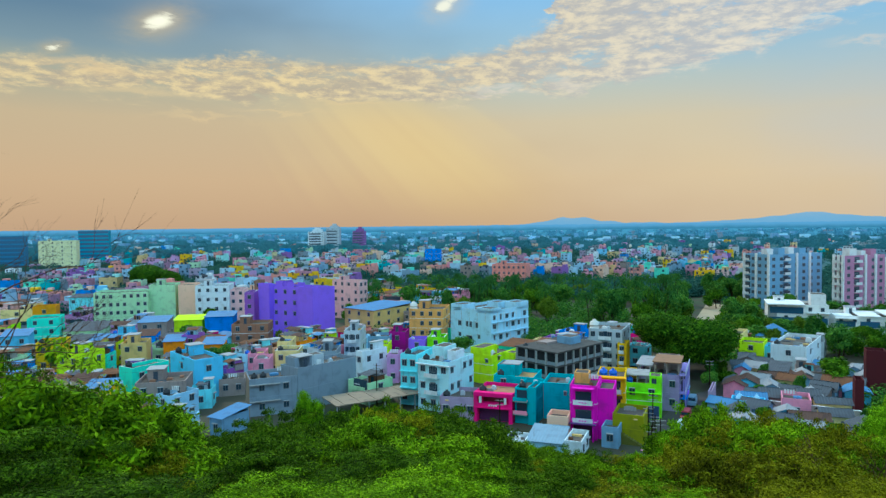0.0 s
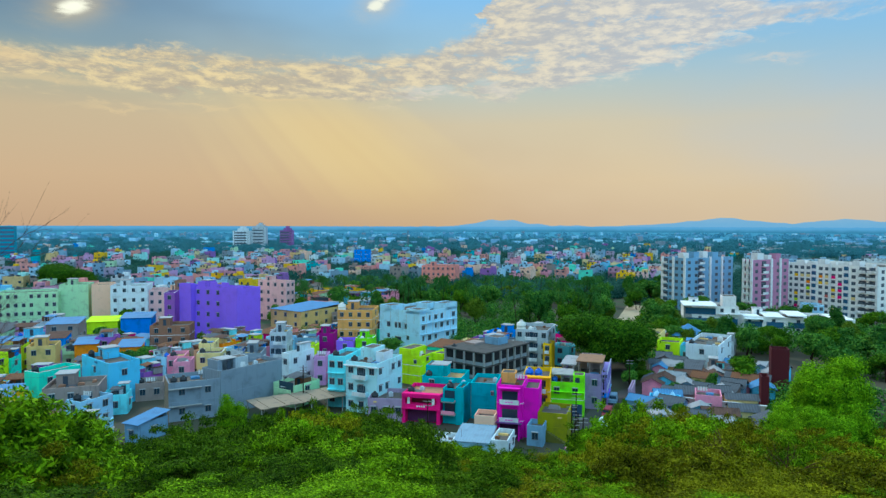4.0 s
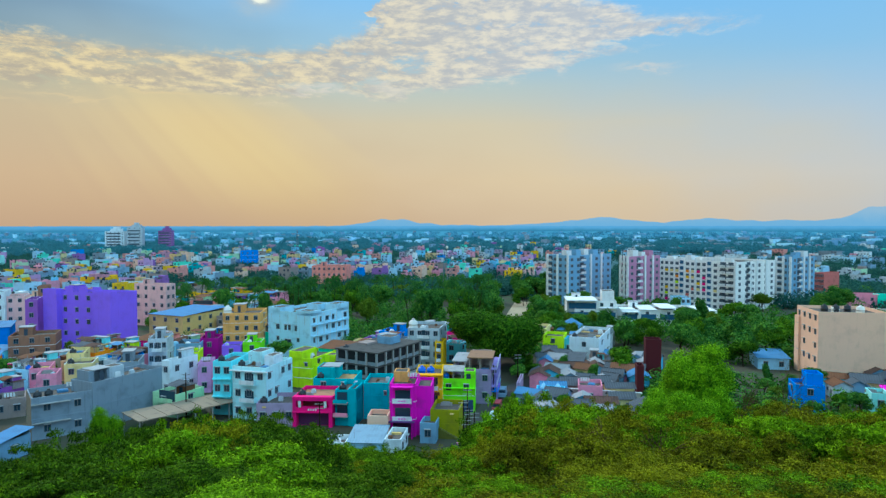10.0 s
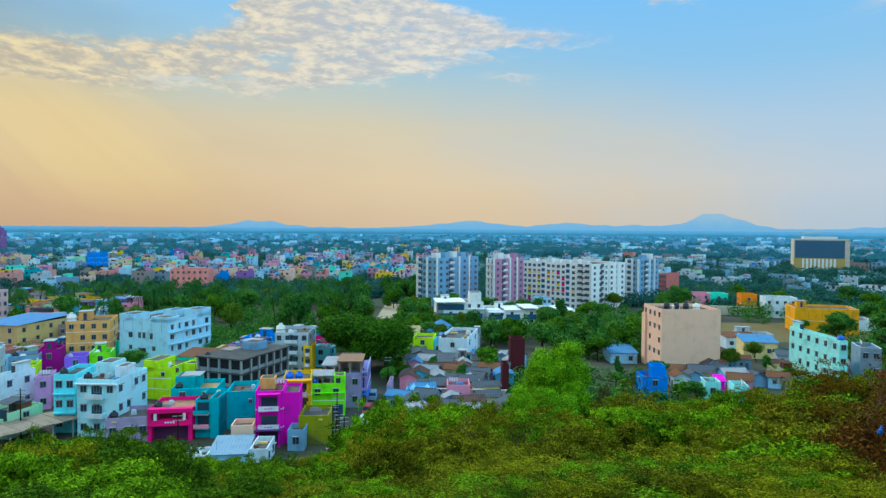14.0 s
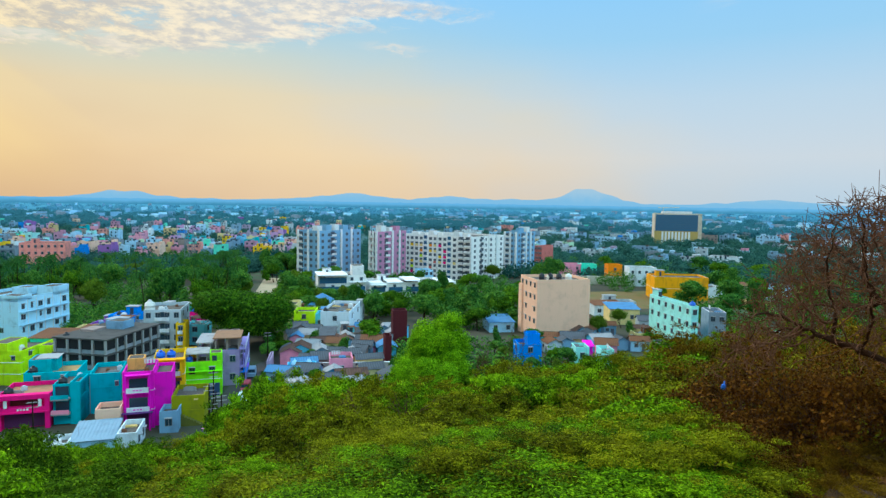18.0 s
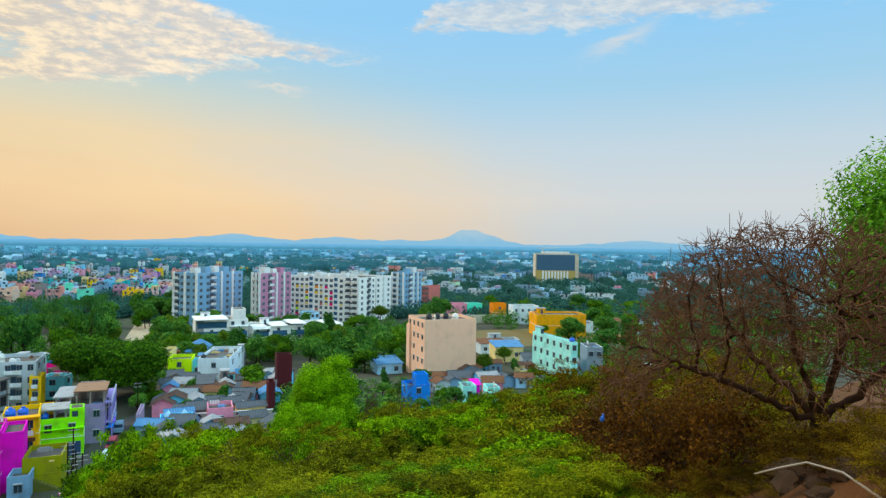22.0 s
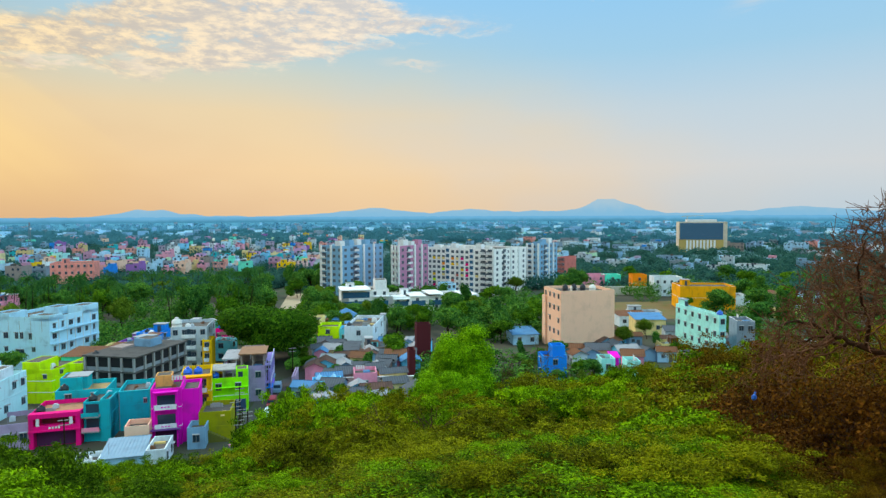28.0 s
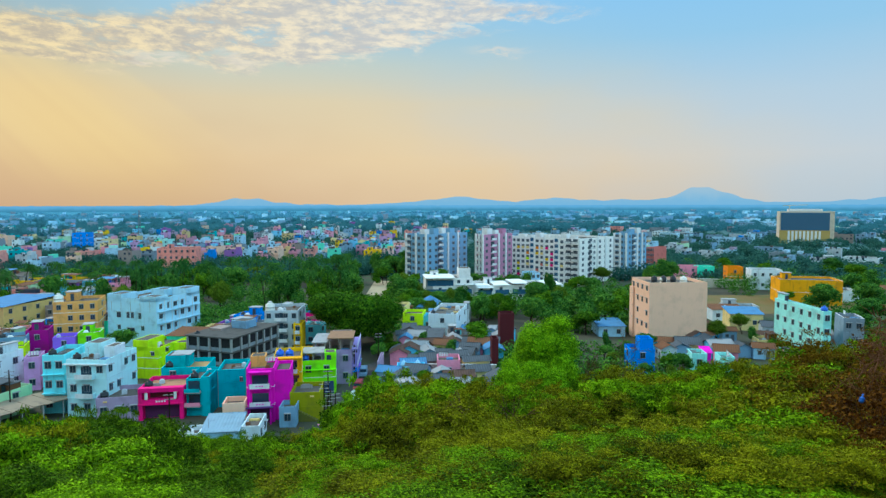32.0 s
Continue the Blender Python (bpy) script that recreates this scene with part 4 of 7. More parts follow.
def leaf_mesh(name, verts, mats):
    me = bpy.data.meshes.new(name)
    n = len(verts) // 4
    me.vertices.add(4 * n)
    me.vertices.foreach_set("co", verts.astype(np.float32).ravel())
    me.loops.add(4 * n)
    me.loops.foreach_set("vertex_index", np.arange(4 * n, dtype=np.int32))
    me.polygons.add(n)
    me.polygons.foreach_set("loop_start", np.arange(0, 4 * n, 4, dtype=np.int32))
    me.polygons.foreach_set("loop_total", np.full(n, 4, dtype=np.int32))
    for m in mats:
        me.materials.append(m)
    me.update(calc_edges=True)
    me.validate()
    return me


def limbs(g, p, v, length, rad, depth, r, spread=0.6, up=0.15, ends=None, kids=(2, 3), sides=5, shrink=0.72, thin=0.62, fine=0):
    """Grows a tapered branch with side branches; ends gathers the tips."""
    n = 3
    pts, radii = [p], [rad]
    q = p
    for k in range(n):
        v = (v + Vector(r.normal(size=3)) * 0.16 + Vector((0, 0, up * 0.3))).normalized()
        q = q + v * (length / n)
        pts.append(q)
        radii.append(rad * (1 - (1 - thin) * (k + 1) / n))
    g.tube(pts, radii, max(3, sides), caps=False)
    if depth == 0:
        if ends is not None:
            ends.append(q)
        for k in range(fine):
            tip = q + (v + Vector(r.normal(size=3)) * 0.7 + Vector((0, 0, up))).normalized() * length * (0.6 + 0.7 * r.random())
            g.tube([pts[1 + k % 3], tip], [radii[2] * 0.7, radii[2] * 0.35], 3, caps=False)
        return
    for k in range(int(r.integers(kids[0], kids[1] + 1))):
        side = Vector(r.normal(size=3))
        side = (side - v * side.dot(v)).normalized()
        nv = (v + side * spread * (0.6 + 0.8 * r.random()) + Vector((0, 0, up))).normalized()
        at = q if k < 2 else pts[2]
        limbs(g, at, nv, length * shrink * (0.8 + 0.4 * r.random()), rad * thin * 0.94, depth - 1, r, spread, up, ends, kids, max(3, sides - 1), shrink, thin, fine)


def make_tree(name, seed, height, crown_r, leaf, leaf_size, per, label, category, trunk_r=0.25, flat=0.6, trunk_part=0.4, bark=None, depth=3):
    """A broad-leaved tree at the origin: tapered trunk with limbs, and a crown of leaf clumps round the tips."""
    r = np.random.default_rng(seed)
    root = thing(name, pose(0, 0, -500), label, category)
    g, ends = Geo(), []
    limbs(g, Vector((0, 0, -0.3)), Vector((0, 0, 1)), height * trunk_part, trunk_r, depth, r, 0.85, 0.10, ends, (3, 4), 7, 0.68)
    ex = max(math.hypot(e.x, e.y) for e in ends)
    ez = max(e.z for e in ends)
    sx, sz = crown_r * 0.85 / ex, height * 0.86 / ez
    g.v = [(x * sx, y * sx, z * sz) for x, y, z in g.v]
    blobs = [(e.x * sx, e.y * sx, e.z * sz, crown_r * (0.20 + 0.16 * r.random()), flat) for e in ends]
    part("trunk", g.mesh("trunk", [bark or BARK], True), root)
    part("crown", leaf_mesh("crown", leaf_arrays(blobs, per, leaf_size, r), [leaf]), root)
    return root


def make_palm(seed):
    r = np.random.default_rng(seed)
    root = thing("palm_tree", pose(0, 0, -500), "coconut palm with grey trunk and drooping fronds", "tree", "palm grove")
    h = 13.0
    bend = Vector((r.normal() * 0.8, r.normal() * 0.8, 0))
    g = Geo()
    pts = [Vector((0, 0, -0.2)) + bend * (k / 6) ** 2 + Vector((0, 0, h * k / 6)) for k in range(7)]
    g.tube(pts, [0.24, 0.19, 0.17, 0.16, 0.15, 0.14, 0.13], 7)
    part("trunk", g.mesh("trunk", [BARK], True), root)
    top = pts[-1]
    g = Geo()
    for k in range(22):
        a = 2 * math.pi * k / 18 + r.normal() * 0.15
        rise = r.uniform(-0.3, 1.0)
        out = Vector((math.cos(a), math.sin(a), 0))
        L = r.uniform(3.6, 4.8)
        spine = [top + out * (L * t) + Vector((0, 0, rise * L * t - (0.9 + 0.35 * rise) * L * t * t)) for t in (0, 0.2, 0.4, 0.6, 0.8, 1.0)]
        side = Vector((-math.sin(a), math.cos(a), 0))
        for i in range(5):
            p, q = spine[i], spine[i + 1]
            for sgn in (-1, 1):
                for j in range(4):
                    b0 = p.lerp(q, j / 4)
                    b1 = p.lerp(q, (j + 0.7) / 4)
                    wdt = 0.85 * (1 - 0.12 * i)
                    tip = b0.lerp(b1, 1.2) + side * sgn * wdt + Vector((0, 0, -0.35))
                    g.face([b0, b1, tip])
    part("crown", g.mesh("crown", [LEAF_PALM]), root)
    return root


def place(src, x, y, z, rot, scale, zscale=None, label=""):
    ob = copy_thing(src, pose(x, y, z, 0, 0, rot) @ Matrix.Diagonal((scale, scale, zscale or scale, 1)))
    if label:
        ob["label"] = label
    return ob


def polar(az, r):
    return r * math.sin(radians(az)), r * math.cos(radians(az))


def remove_source(root):
    for o in (*root.children_recursive, root):
        bpy.data.objects.remove(o)


# ---- the setting ----
build_ground()
build_distance()
strip("road", [(2, 92), (9.5, 111), (14, 130), (19, 146), (30, 158), (60, 170)], 7.0, ASPHALT, "worn grey street between the houses")
strip("field", [(150, 215), (215, 200)], 46.0, DRY_GRASS, "dry brown grass field behind the sheds")
strip("yard", [(25, 196), (33, 230), (40, 265), (52, 320)], 13.0, surface("pale_sand", (0.42, 0.33, 0.21), 0.95, grime=0.5, scale=0.2, streak=False), "pale sandy clearing among trees")

# ---- named buildings ----
ice = building(-34.5, 195.1, 30, 15.8, 18.1, 13.2, "ice", 4, 0, 0, 1, "T", "apartment_block", "white and pale blue four-storey block with cyan tint")
for x0, y0, x1, y1, z1 in ((-7.9, -9.05, -3.2, -3.0, 14.2), (2.6, -9.05, 7.9, -4.4, 13.8), (3.4, 3.0, 7.9, 9.05, 14.6), (-2.0, 1.0, 2.4, 6.0, 14.4)):
    volume(ice, x0, y0, x1, y1, 12.3, z1, paint("ice"), "roof_block", 0.3)
for x0, z0, w0, h0 in ((-4.2, 8.6, 1.3, 1.5), (-1.2, 8.6, 0.9, 1.6), (0.2, 8.6, 0.9, 1.6), (2.6, 8.5, 0.9, 1.6), (-4.2, 5.2, 1.0, 1.2), (-0.4, 4.4, 2.4, 1.6), (3.4, 5.2, 1.0, 1.2), (-4.2, 1.8, 1.0, 1.2), (2.4, 1.8, 1.2, 1.3)):
    window_at(ice, x0, -9.05, z0, w0, h0)
for k in range(6):
    for j, z0 in enumerate((2.0, 5.2, 8.4, 11.0)):
        if (k * 3 + j) % 5:
            window_at(ice, 7.9, -7.4 + 2.9 * k, z0, (1.0, 0.7, 1.4)[(k + j) % 3], (1.3, 1.5)[k % 2], 90)
for k in range(5):
    slab(ice, "rain_pipe", 7.92, -6.0 + 2.9 * k, 0, 8.04, -5.88 + 2.9 * k, 12.6, WHITEWASH)
    slab(ice, "stain_strip", -6.6 + 3.1 * k, -9.09, 9.6, -6.5 + 3.1 * k, -9.055, 12.4, CONCRETE)
slab(ice, "sunshade", 7.92, -8.6, 9.6, 8.6, 8.6, 9.72, paint("ice"))
slab(ice, "sunshade", 7.92, -8.6, 6.4, 8.6, 8.6, 6.52, paint("ice"))
grey = building(-67.8, 121.2, -35.7, 9.6, 8.5, 7.6, "cement", 2, 2, 0, 1, "TT", "house", "grey unplastered concrete two-storey house with window ledges")
slab(grey, "ledge", -4.8, -4.85, 6.3, 1.2, -4.24, 6.45, CONCRETE)
slab(grey, "ledge", -4.8, -4.85, 2.9, 1.2, -4.24, 3.05, CONCRETE)
slab(grey, "side_plaster", -4.88, -4.2, 0, -4.81, 4.2, 7.4, surface("tan_plaster", (0.34, 0.25, 0.17), 0.9, grime=0.6), "unpainted tan plaster side wall")
blank = building(-60.4, 128.6, -61, 15.2, 6.4, 9.0, "cement", 2, 0, 0, 1, "S", "house", "grey concrete house with a long blank wall")
volume(blank, -6.5, -0.5, -2.8, 3.0, 8.2, 10.6, paint("cement"), "roof_room", 0.12)
volume(blank, -1.8, 0.2, 1.4, 3.0, 8.2, 10.4, paint("palegrey"), "roof_room", 0.12)
building(-66.5, 147.5, -14.7, 4.6, 8.0, 8, "cement", 2, 2, 1, 1, "S", "house", "grey concrete house with flat roof and stair room")
tall = building(-32.7, 131.6, 17, 7.4, 10.5, 10.4, "cyanwhite", 3, 3, 4, 1, "CT", "house", "white three-storey house with small balconies and stained walls")
volume(tall, -3.7, 0.5, -0.6, 5.25, 9.55, 12.2, paint("cyanwhite"), "stair_room", 0.12)
volume(tall, 1.2, -1.5, 3.2, 2.2, 9.55, 12.0, paint("offwhite"), "stair_room", 0.12)
slab(tall, "cornice", -4.1, -5.75, 9.5, 4.1, -5.24, 9.68, WHITEWASH)
cyan_wing = building(-39.9, 134.8, 8, 3.8, 9.5, 10.8, "cyan", 3, 2, 0, 1, "T", "house", "cyan painted narrow three-storey house wing with small windows")
slab(cyan_wing, "floor_ledge", -1.95, -5.3, 3.7, 1.95, -4.76, 3.85, paint("cyan"))
slab(cyan_wing, "floor_ledge", -1.95, -5.3, 7.2, 1.95, -4.76, 7.35, paint("cyan"))
building(-55.7, 148.5, 26, 2.3, 8.3, 8, "offwhite", 2, 1, 2, 1, "S", "house", "pale grey three-storey house with open roof terrace")
building(-50.4, 150.5, -8.2, 2.8, 6.0, 7, "mauve", 2, 1, 0, 1, "", "house", "mauve pink small house with one window")
building(-67.1, 166.2, -11.5, 4.4, 9.0, 10, "palegrey", 3, 3, 1, 1, "CS", "house", "grey white four-storey house with stacked balconies")
building(-78.9, 150.4, -16.9, 5.8, 7.0, 7, "cream", 2, 2, 1, 1, "T", "house", "cream yellow two-storey house with flat roof")
building(-85.0, 145.7, -19.8, 3.8, 7.0, 7, "rose", 2, 2, 0, 1, "T", "house", "rose pink two-storey house with dark doorway")
building(-107.2, 180.8, -19.4, 11.0, 9.0, 8.5, "brick", 3, 3, 0, 1, "S", "house", "brown brick three-storey house with weathered walls")
lime = building(-26.6, 157.6, 22, 6.0, 13.0, 7.0, "lime", 3, 0, 2, 1, "T", "house", "lime yellow three-storey house with stepped roof")
volume(lime, -3.0, -6.5, 0.5, 0.0, 6.2, 8.5, paint("lime"), "roof_room", 0.12)
volume(lime, 3.0, -5.5, 8.5, 2.5, 0, 5.4, paint("lime"), "lower_wing")
volume(lime, 3.4, -1.0, 6.0, 2.2, 4.8, 7.0, paint("lime"), "stair_room", 0.12)
window_at(lime, 5.5, -5.5, 3.6, 0.8, 0.9)
window_at(lime, 1.6, -6.5, 5.6, 0.8, 0.9)
teal_a = building(-9.2, 130.6, 4, 5.0, 9.0, 7.0, "teal", 3, 0, 0, 1, "", "house", "teal painted house with tall plain side walls")
window_at(teal_a, 1.9, -4.5, 5.2, 0.6, 0.9)
slab(teal_a, "rain_pipe", -2.4, -4.62, 0, -2.28, -4.51, 6.8, FRAME)
slab(teal_a, "coping", -2.55, -4.55, 7.0, 2.55, -4.2, 7.12, paint("teal"))
teal_b = building(-14.2, 126.4, 9, 4.2, 8.6, 6.8, "teal", 3, 0, 0, 1, "T", "house", "teal painted house with grey concrete balconies")
volume(teal_b, 0.6, -4.7, 2.1, 0.5, 0, 7.2, paint("teal"))
for k in range(2):
    slab(teal_b, "balcony_slab", -2.1, -5.7, 1.9 + 2.5 * k, 0.6, -4.3, 2.1 + 2.5 * k, CONCRETE, "bare grey concrete balcony slab")
    slab(teal_b, "balcony_parapet", -2.1, -5.7, 2.1 + 2.5 * k, 0.6, -5.58, 2.75 + 2.5 * k, paint(("rose", "teal", "rose")[k]))
    slab(teal_b, "balcony_door", -1.7, -4.36, 2.1 + 2.5 * k, 0.3, -4.29, 3.9 + 2.5 * k, GLASS)
teal_c = building(-17.9, 134.6, 6, 8.4, 8.0, 7.0, "teal", 3, 2, 0, 1, "ST", "house", "teal painted low house with roof terrace and tanks")
volume(teal_c, -4.2, -1.0, -0.6, 4.0, 6.15, 8.6, paint("teal"), "stair_room", 0.12)
slab(teal_c, "roof_screed", -3.9, -3.8, 6.19, 4.0, 3.7, 6.23, surface("ochre_screed", (0.40, 0.25, 0.10), 0.9, grime=0.6, streak=False))
pink = building(-20.6, 126.6, 5, 7.6, 8.0, 5.6, "hotpink", 2, 0, 0, 1, "T", "house", "hot pink two-storey house with white balcony panels")
for a, b, c, e, f, mat, kind in ((-3.8, -3.1, -1.3, 0, 5.6, "hotpink", "pier"), (3.1, 3.8, -1.3, 0, 5.6, "hotpink", "pier"), (-3.8, 3.8, -1.5, 2.75, 3.0, "hotpink", "floor_slab"), (-3.8, 3.8, -1.4, 5.0, 5.75, "hotpink", "lintel"), (-3.1, 3.1, -1.3, 3.0, 3.75, "hotpink", "parapet")):
    slab(pink, kind, a, c - 4.0 if kind != "pier" else -5.3, e, b, -4.0, f, paint(mat))
for k in (-2.7, 2.2):
    slab(pink, "white_panel", k, -5.36, 3.75, k + 0.5, -5.2, 5.0, WHITEWASH, "white plastered pier")
for k in range(4):
    slab(pink, "panel_mark", -0.85 + 0.45 * k, -5.36, 3.2, -0.55 + 0.45 * k, -5.29, 3.5, WHITEWASH, "white square ornament")
# flat sheet for the red recess, its shade put into the dark colour
slab(pink, "balcony_door", -2.1, -4.08, 3.05, 1.9, -3.99, 4.95, surface("red_recess_shade", (0.12, 0.012, 0.02), 0.7), "dark red sheet for the shaded red recess")
slab(pink, "shop_front", -3.0, -4.08, 0.1, 3.0, -3.99, 2.6, surface("shop_shutter", (0.10, 0.02, 0.09), 0.7), "dark purple shutter")
slab(pink, "roof_screed", -3.5, -3.7, 4.84, 3.5, 3.7, 4.9, surface("terracotta_screed", (0.42, 0.20, 0.11), 0.9, grime=0.6, streak=False))
magenta = building(-3.5, 119.3, 5, 4.7, 8.0, 9.6, "magenta", 3, 0, 0, 1, "O", "house", "magenta three-storey house with white balcony fronts")
volume(magenta, 2.35, -3.0, 5.1, 4.0, 0, 9.0, paint("magenta"), trim=paint("magenta"))
volume(magenta, -2.2, 0.8, 0.4, 3.8, 8.75, 10.7, paint("apricot"), "stair_room", 0.12)
slab(magenta, "awning", -2.3, -6.1, 3.15, 2.3, -5.24, 3.25, surface("striped_awning", (0.10, 0.03, 0.16), 0.7), "dark purple cloth awning")
slab(magenta, "shop_front", -1.9, -4.12, 0.1, 1.9, -4.01, 2.7, surface("shop_shutter", (0.10, 0.02, 0.09), 0.7), "dark purple shutter")
gold = building(1.2, 129.2, 4, 5.2, 8.0, 9.2, "gold", 3, 2, 0, 1, "OBBB", "house", "golden yellow three-storey house with blue roof tanks")
slab(gold, "cornice", -2.8, -5.5, 9.0, 2.8, -3.9, 9.2, paint("ochregold"))
slab(gold, "dark_band", -2.2, -5.32, 5.2, 2.2, -5.24, 5.8, surface("brown_grille", (0.16, 0.05, 0.02), 0.6), "brown wooden balcony grille")
green = building(7.2, 134.2, 6, 7.2, 8.0, 6.9, "green", 2, 2, 0, 1, "BT", "house", "bright green two-storey house with roof stair room")
volume(green, 1.4, -3.9, 3.6, -0.6, 6.05, 8.4, paint("green"), "stair_room", 0.12)
slab(green, "door", 1.8, -3.96, 6.1, 2.7, -3.89, 7.9, GLASS)
open_storey(green, -2.6, -2.8, 0.8, 1.8, 6.1, 8.1, CONCRETE, CONCRETE)
volume(green, -3.6, 0.8, -1.4, 3.6, 6.05, 8.2, paint("gold"), "roof_room")
slab(green, "sunshade", -3.7, -4.7, 5.0, 3.7, -3.99, 5.12, paint("green"))
slab(green, "shop_front", -3.2, -4.1, 0.1, 3.2, -4.01, 2.6, surface("shop_blue", (0.03, 0.07, 0.16), 0.6), "dark blue shop front")
brown = building(11.4, 143.2, 10, 8.2, 13.0, 7.4, "purplegrey", 2, 3, 5, 1, "V", "house", "brown flat-roofed house with purple balcony side")
open_storey(brown, -0.6, -6.1, 3.9, 1.0, 6.6, 9.7, paint("brownplaster"), surface("rusty_slab", (0.30, 0.16, 0.09), 0.9, grime=0.6, scale=0.7, streak=False), 3, 3)
open_storey(brown, -3.9, -5.8, -1.6, 3.0, 6.6, 8.8, CONCRETE, PALE_TIN, 2, 3)
volume(brown, -1.0, 1.6, 3.4, 5.8, 6.6, 9.3, paint("brownplaster"), "roof_room")
for k in range(3):
    slab(brown, "shop_board", 4.1, -6.2 + 4.2 * k, 2.5, 5.5, -2.4 + 4.2 * k, 2.62, paint(("blue", "violet", "bluegrey")[k]), "painted tin shop awning")
building(-28.1, 125.8, -1.3, 7.3, 8.0, 4.5, "lilacgrey", 1, 3, 1, 1, "T", "house", "lilac grey low house with flat roof terrace")
building(-59.7, 182.7, -7.6, 4.9, 7.0, 7, "darkmagenta", 2, 1, 0, 1, "S", "house", "dark magenta two-storey house with flat roof")
building(-51.9, 176.5, -5.8, 4.8, 6.0, 6, "violet", 2, 1, 0, 1, "", "house", "violet low house with rounded parapet")
building(-46.9, 178.8, -4.1, 4.9, 6.0, 6.5, "green", 2, 1, 0, 1, "S", "house", "bright green low house with flat roof")
building(-63.7, 177.4, -9, 6.1, 7.0, 6.5, "bluegrey", 2, 2, 0, 1, "T", "house", "teal blue low house with flat roof")
building(-59.3, 167.8, -9.1, 3.3, 6.0, 6, "lime", 2, 1, 0, 1, "", "house", "lime green small house with dark doorway")
building(-106.5, 159.4, -23.1, 5.4, 7.0, 6, "orange", 2, 1, 0, 1, "R", "house", "red brick low house with rusty roof")
building(-120.4, 161.1, -26.2, 5.4, 7.0, 6, "orange", 2, 1, 0, 1, "R", "house", "orange red low house with tin roof")
building(-126.8, 152.7, -29, 6.4, 8.0, 7, "tan", 2, 2, 0, 1, "S", "house", "tan two-storey house with shaded terrace")
building(4.3, 118.2, 10, 5.2, 7.0, 5.0, "olive", 2, 0, 0, 1, "X", "house", "olive green shop building with plain walls")
building(1.0, 113.6, 10.4, 2.8, 4.0, 3.6, "bluegrey", 1, 1, 0, 1, "", "hut", "blue grey small hut with flat roof")
building(-14.2, 106.0, 6, 3.4, 4.2, 2.9, "offwhite", 1, 1, 1, 1, "T", "hut", "white washed small cube hut with stained walls")
tin_hut = building(-9.4, 108.0, 5.2, 5.6, 7.6, 2.7, "paleblue", 1, 1, 1, 1, "", "hut", "pale blue tin-roofed low house")
part("tin_roof", corrugated(6.2, 8.2, 0.5, surface("pale_blue_tin", (0.20, 0.33, 0.43), 0.7, grime=0.4, scale=0.5, streak=False), "tin_roof"), tin_hut, pose(0, 0, 2.76))
building(-8.0, 114.8, 6.1, 3.6, 4.0, 4.6, "peach", 1, 1, 0, 1, "", "hut", "peach plastered small roof hut")
building(-4.7, 108.4, 9, 2.8, 6.5, 2.9, "offwhite", 1, 0, 2, 1, "", "hut", "white low house with stained wall")
frame_house = building(-10.6, 154.0, 33, 11.4, 17.0, 9.4, "concreteframe", 3, 4, 6, 1, "FTS", "concrete_building", "unfinished grey concrete frame building with white ground floor")
slab(frame_house, "ground_wall", -5.74, -8.54, 0, 5.74, 8.54, 2.95, WHITEWASH, "whitewashed ground storey")
volume(frame_house, -1.5, 1.0, 2.5, 5.0, 9.6, 11.4, paint("bluegrey"), "roof_room", 0.12)
slab(frame_house, "rubble_heap", -4.6, -3.0, 9.7, -1.4, 1.0, 10.2, paint("brownplaster"))
building(1.1, 175.6, 11.4, 8.5, 12.0, 11, "palegrey", 4, 4, 2, 1, "CW", "house", "grey white house with large white roof tank")
building(4.4, 169.2, 11.7, 2.2, 5.0, 8, "gold", 3, 1, 0, 1, "C", "house", "yellow narrow house beside grey block")
building(-79.7, 220.4, 26, 14.9, 19.3, 9, "tan", 3, 3, 4, 1, "R", "hall", "tan plastered long hall with blue tin roof")
building(-54.8, 199.7, -4.1, 10.9, 12.0, 12, "apricot", 4, 4, 1, 1, "SW", "house", "orange weathered three-storey building with rusty roof")
building(-102.9, 249.9, 20, 14.7, 5.2, 16, "palepink", 5, 4, 2, 1, "S", "apartment_block", "pink and white five-storey apartment block")
building(-102.0, 201.7, 16, 25.2, 8.1, 18, "violet", 5, 6, 0, 1, "NS", "apartment_block", "violet five-storey building with rows of small windows")
building(-119.3, 200.9, -20.5, 3.2, 9.0, 16, "plum", 5, 1, 0, 1, "", "house", "dark purple narrow building with blank wall")
building(-124.7, 215.8, -19.8, 2.8, 6.0, 18.5, "brick", 6, 1, 0, 1, "", "house", "brown brick stair tower beside violet building")
building(-155.3, 233.5, -22.5, 13.0, 12.0, 15, "offwhite", 4, 4, 0, 1, "S", "office_building", "white three-storey building with wide dark windows")
building(-168.5, 235.1, -25.2, 6.5, 12.0, 15, "peach", 4, 0, 0, 1, "", "house", "peach end block of white building")
building(-147.5, 238.7, -21.3, 5.8, 10.0, 13, "palepink", 4, 2, 0, 1, "", "house", "salmon pink house with tiled shade")
building(-178.7, 233.1, -26.7, 10.1, 12.0, 15, "palegreen", 4, 0, 0, 1, "S", "apartment_block", "pale green tall block with blank wall")
building(-189.3, 221.9, -28.7, 19.9, 12.0, 13, "palegreen", 4, 8, 0, 1, "", "apartment_block", "pale green long building with rows of windows")
building(-137.3, 209.9, -22.3, 9.8, 9.0, 6, "blue", 2, 0, 0, 1, "R", "warehouse", "blue metal clad warehouse with flat roof")
building(-147.5, 205.9, -24.7, 9.6, 8.0, 5, "lime", 1, 1, 0, 1, "R", "shed", "lime green low shed with tin roof")
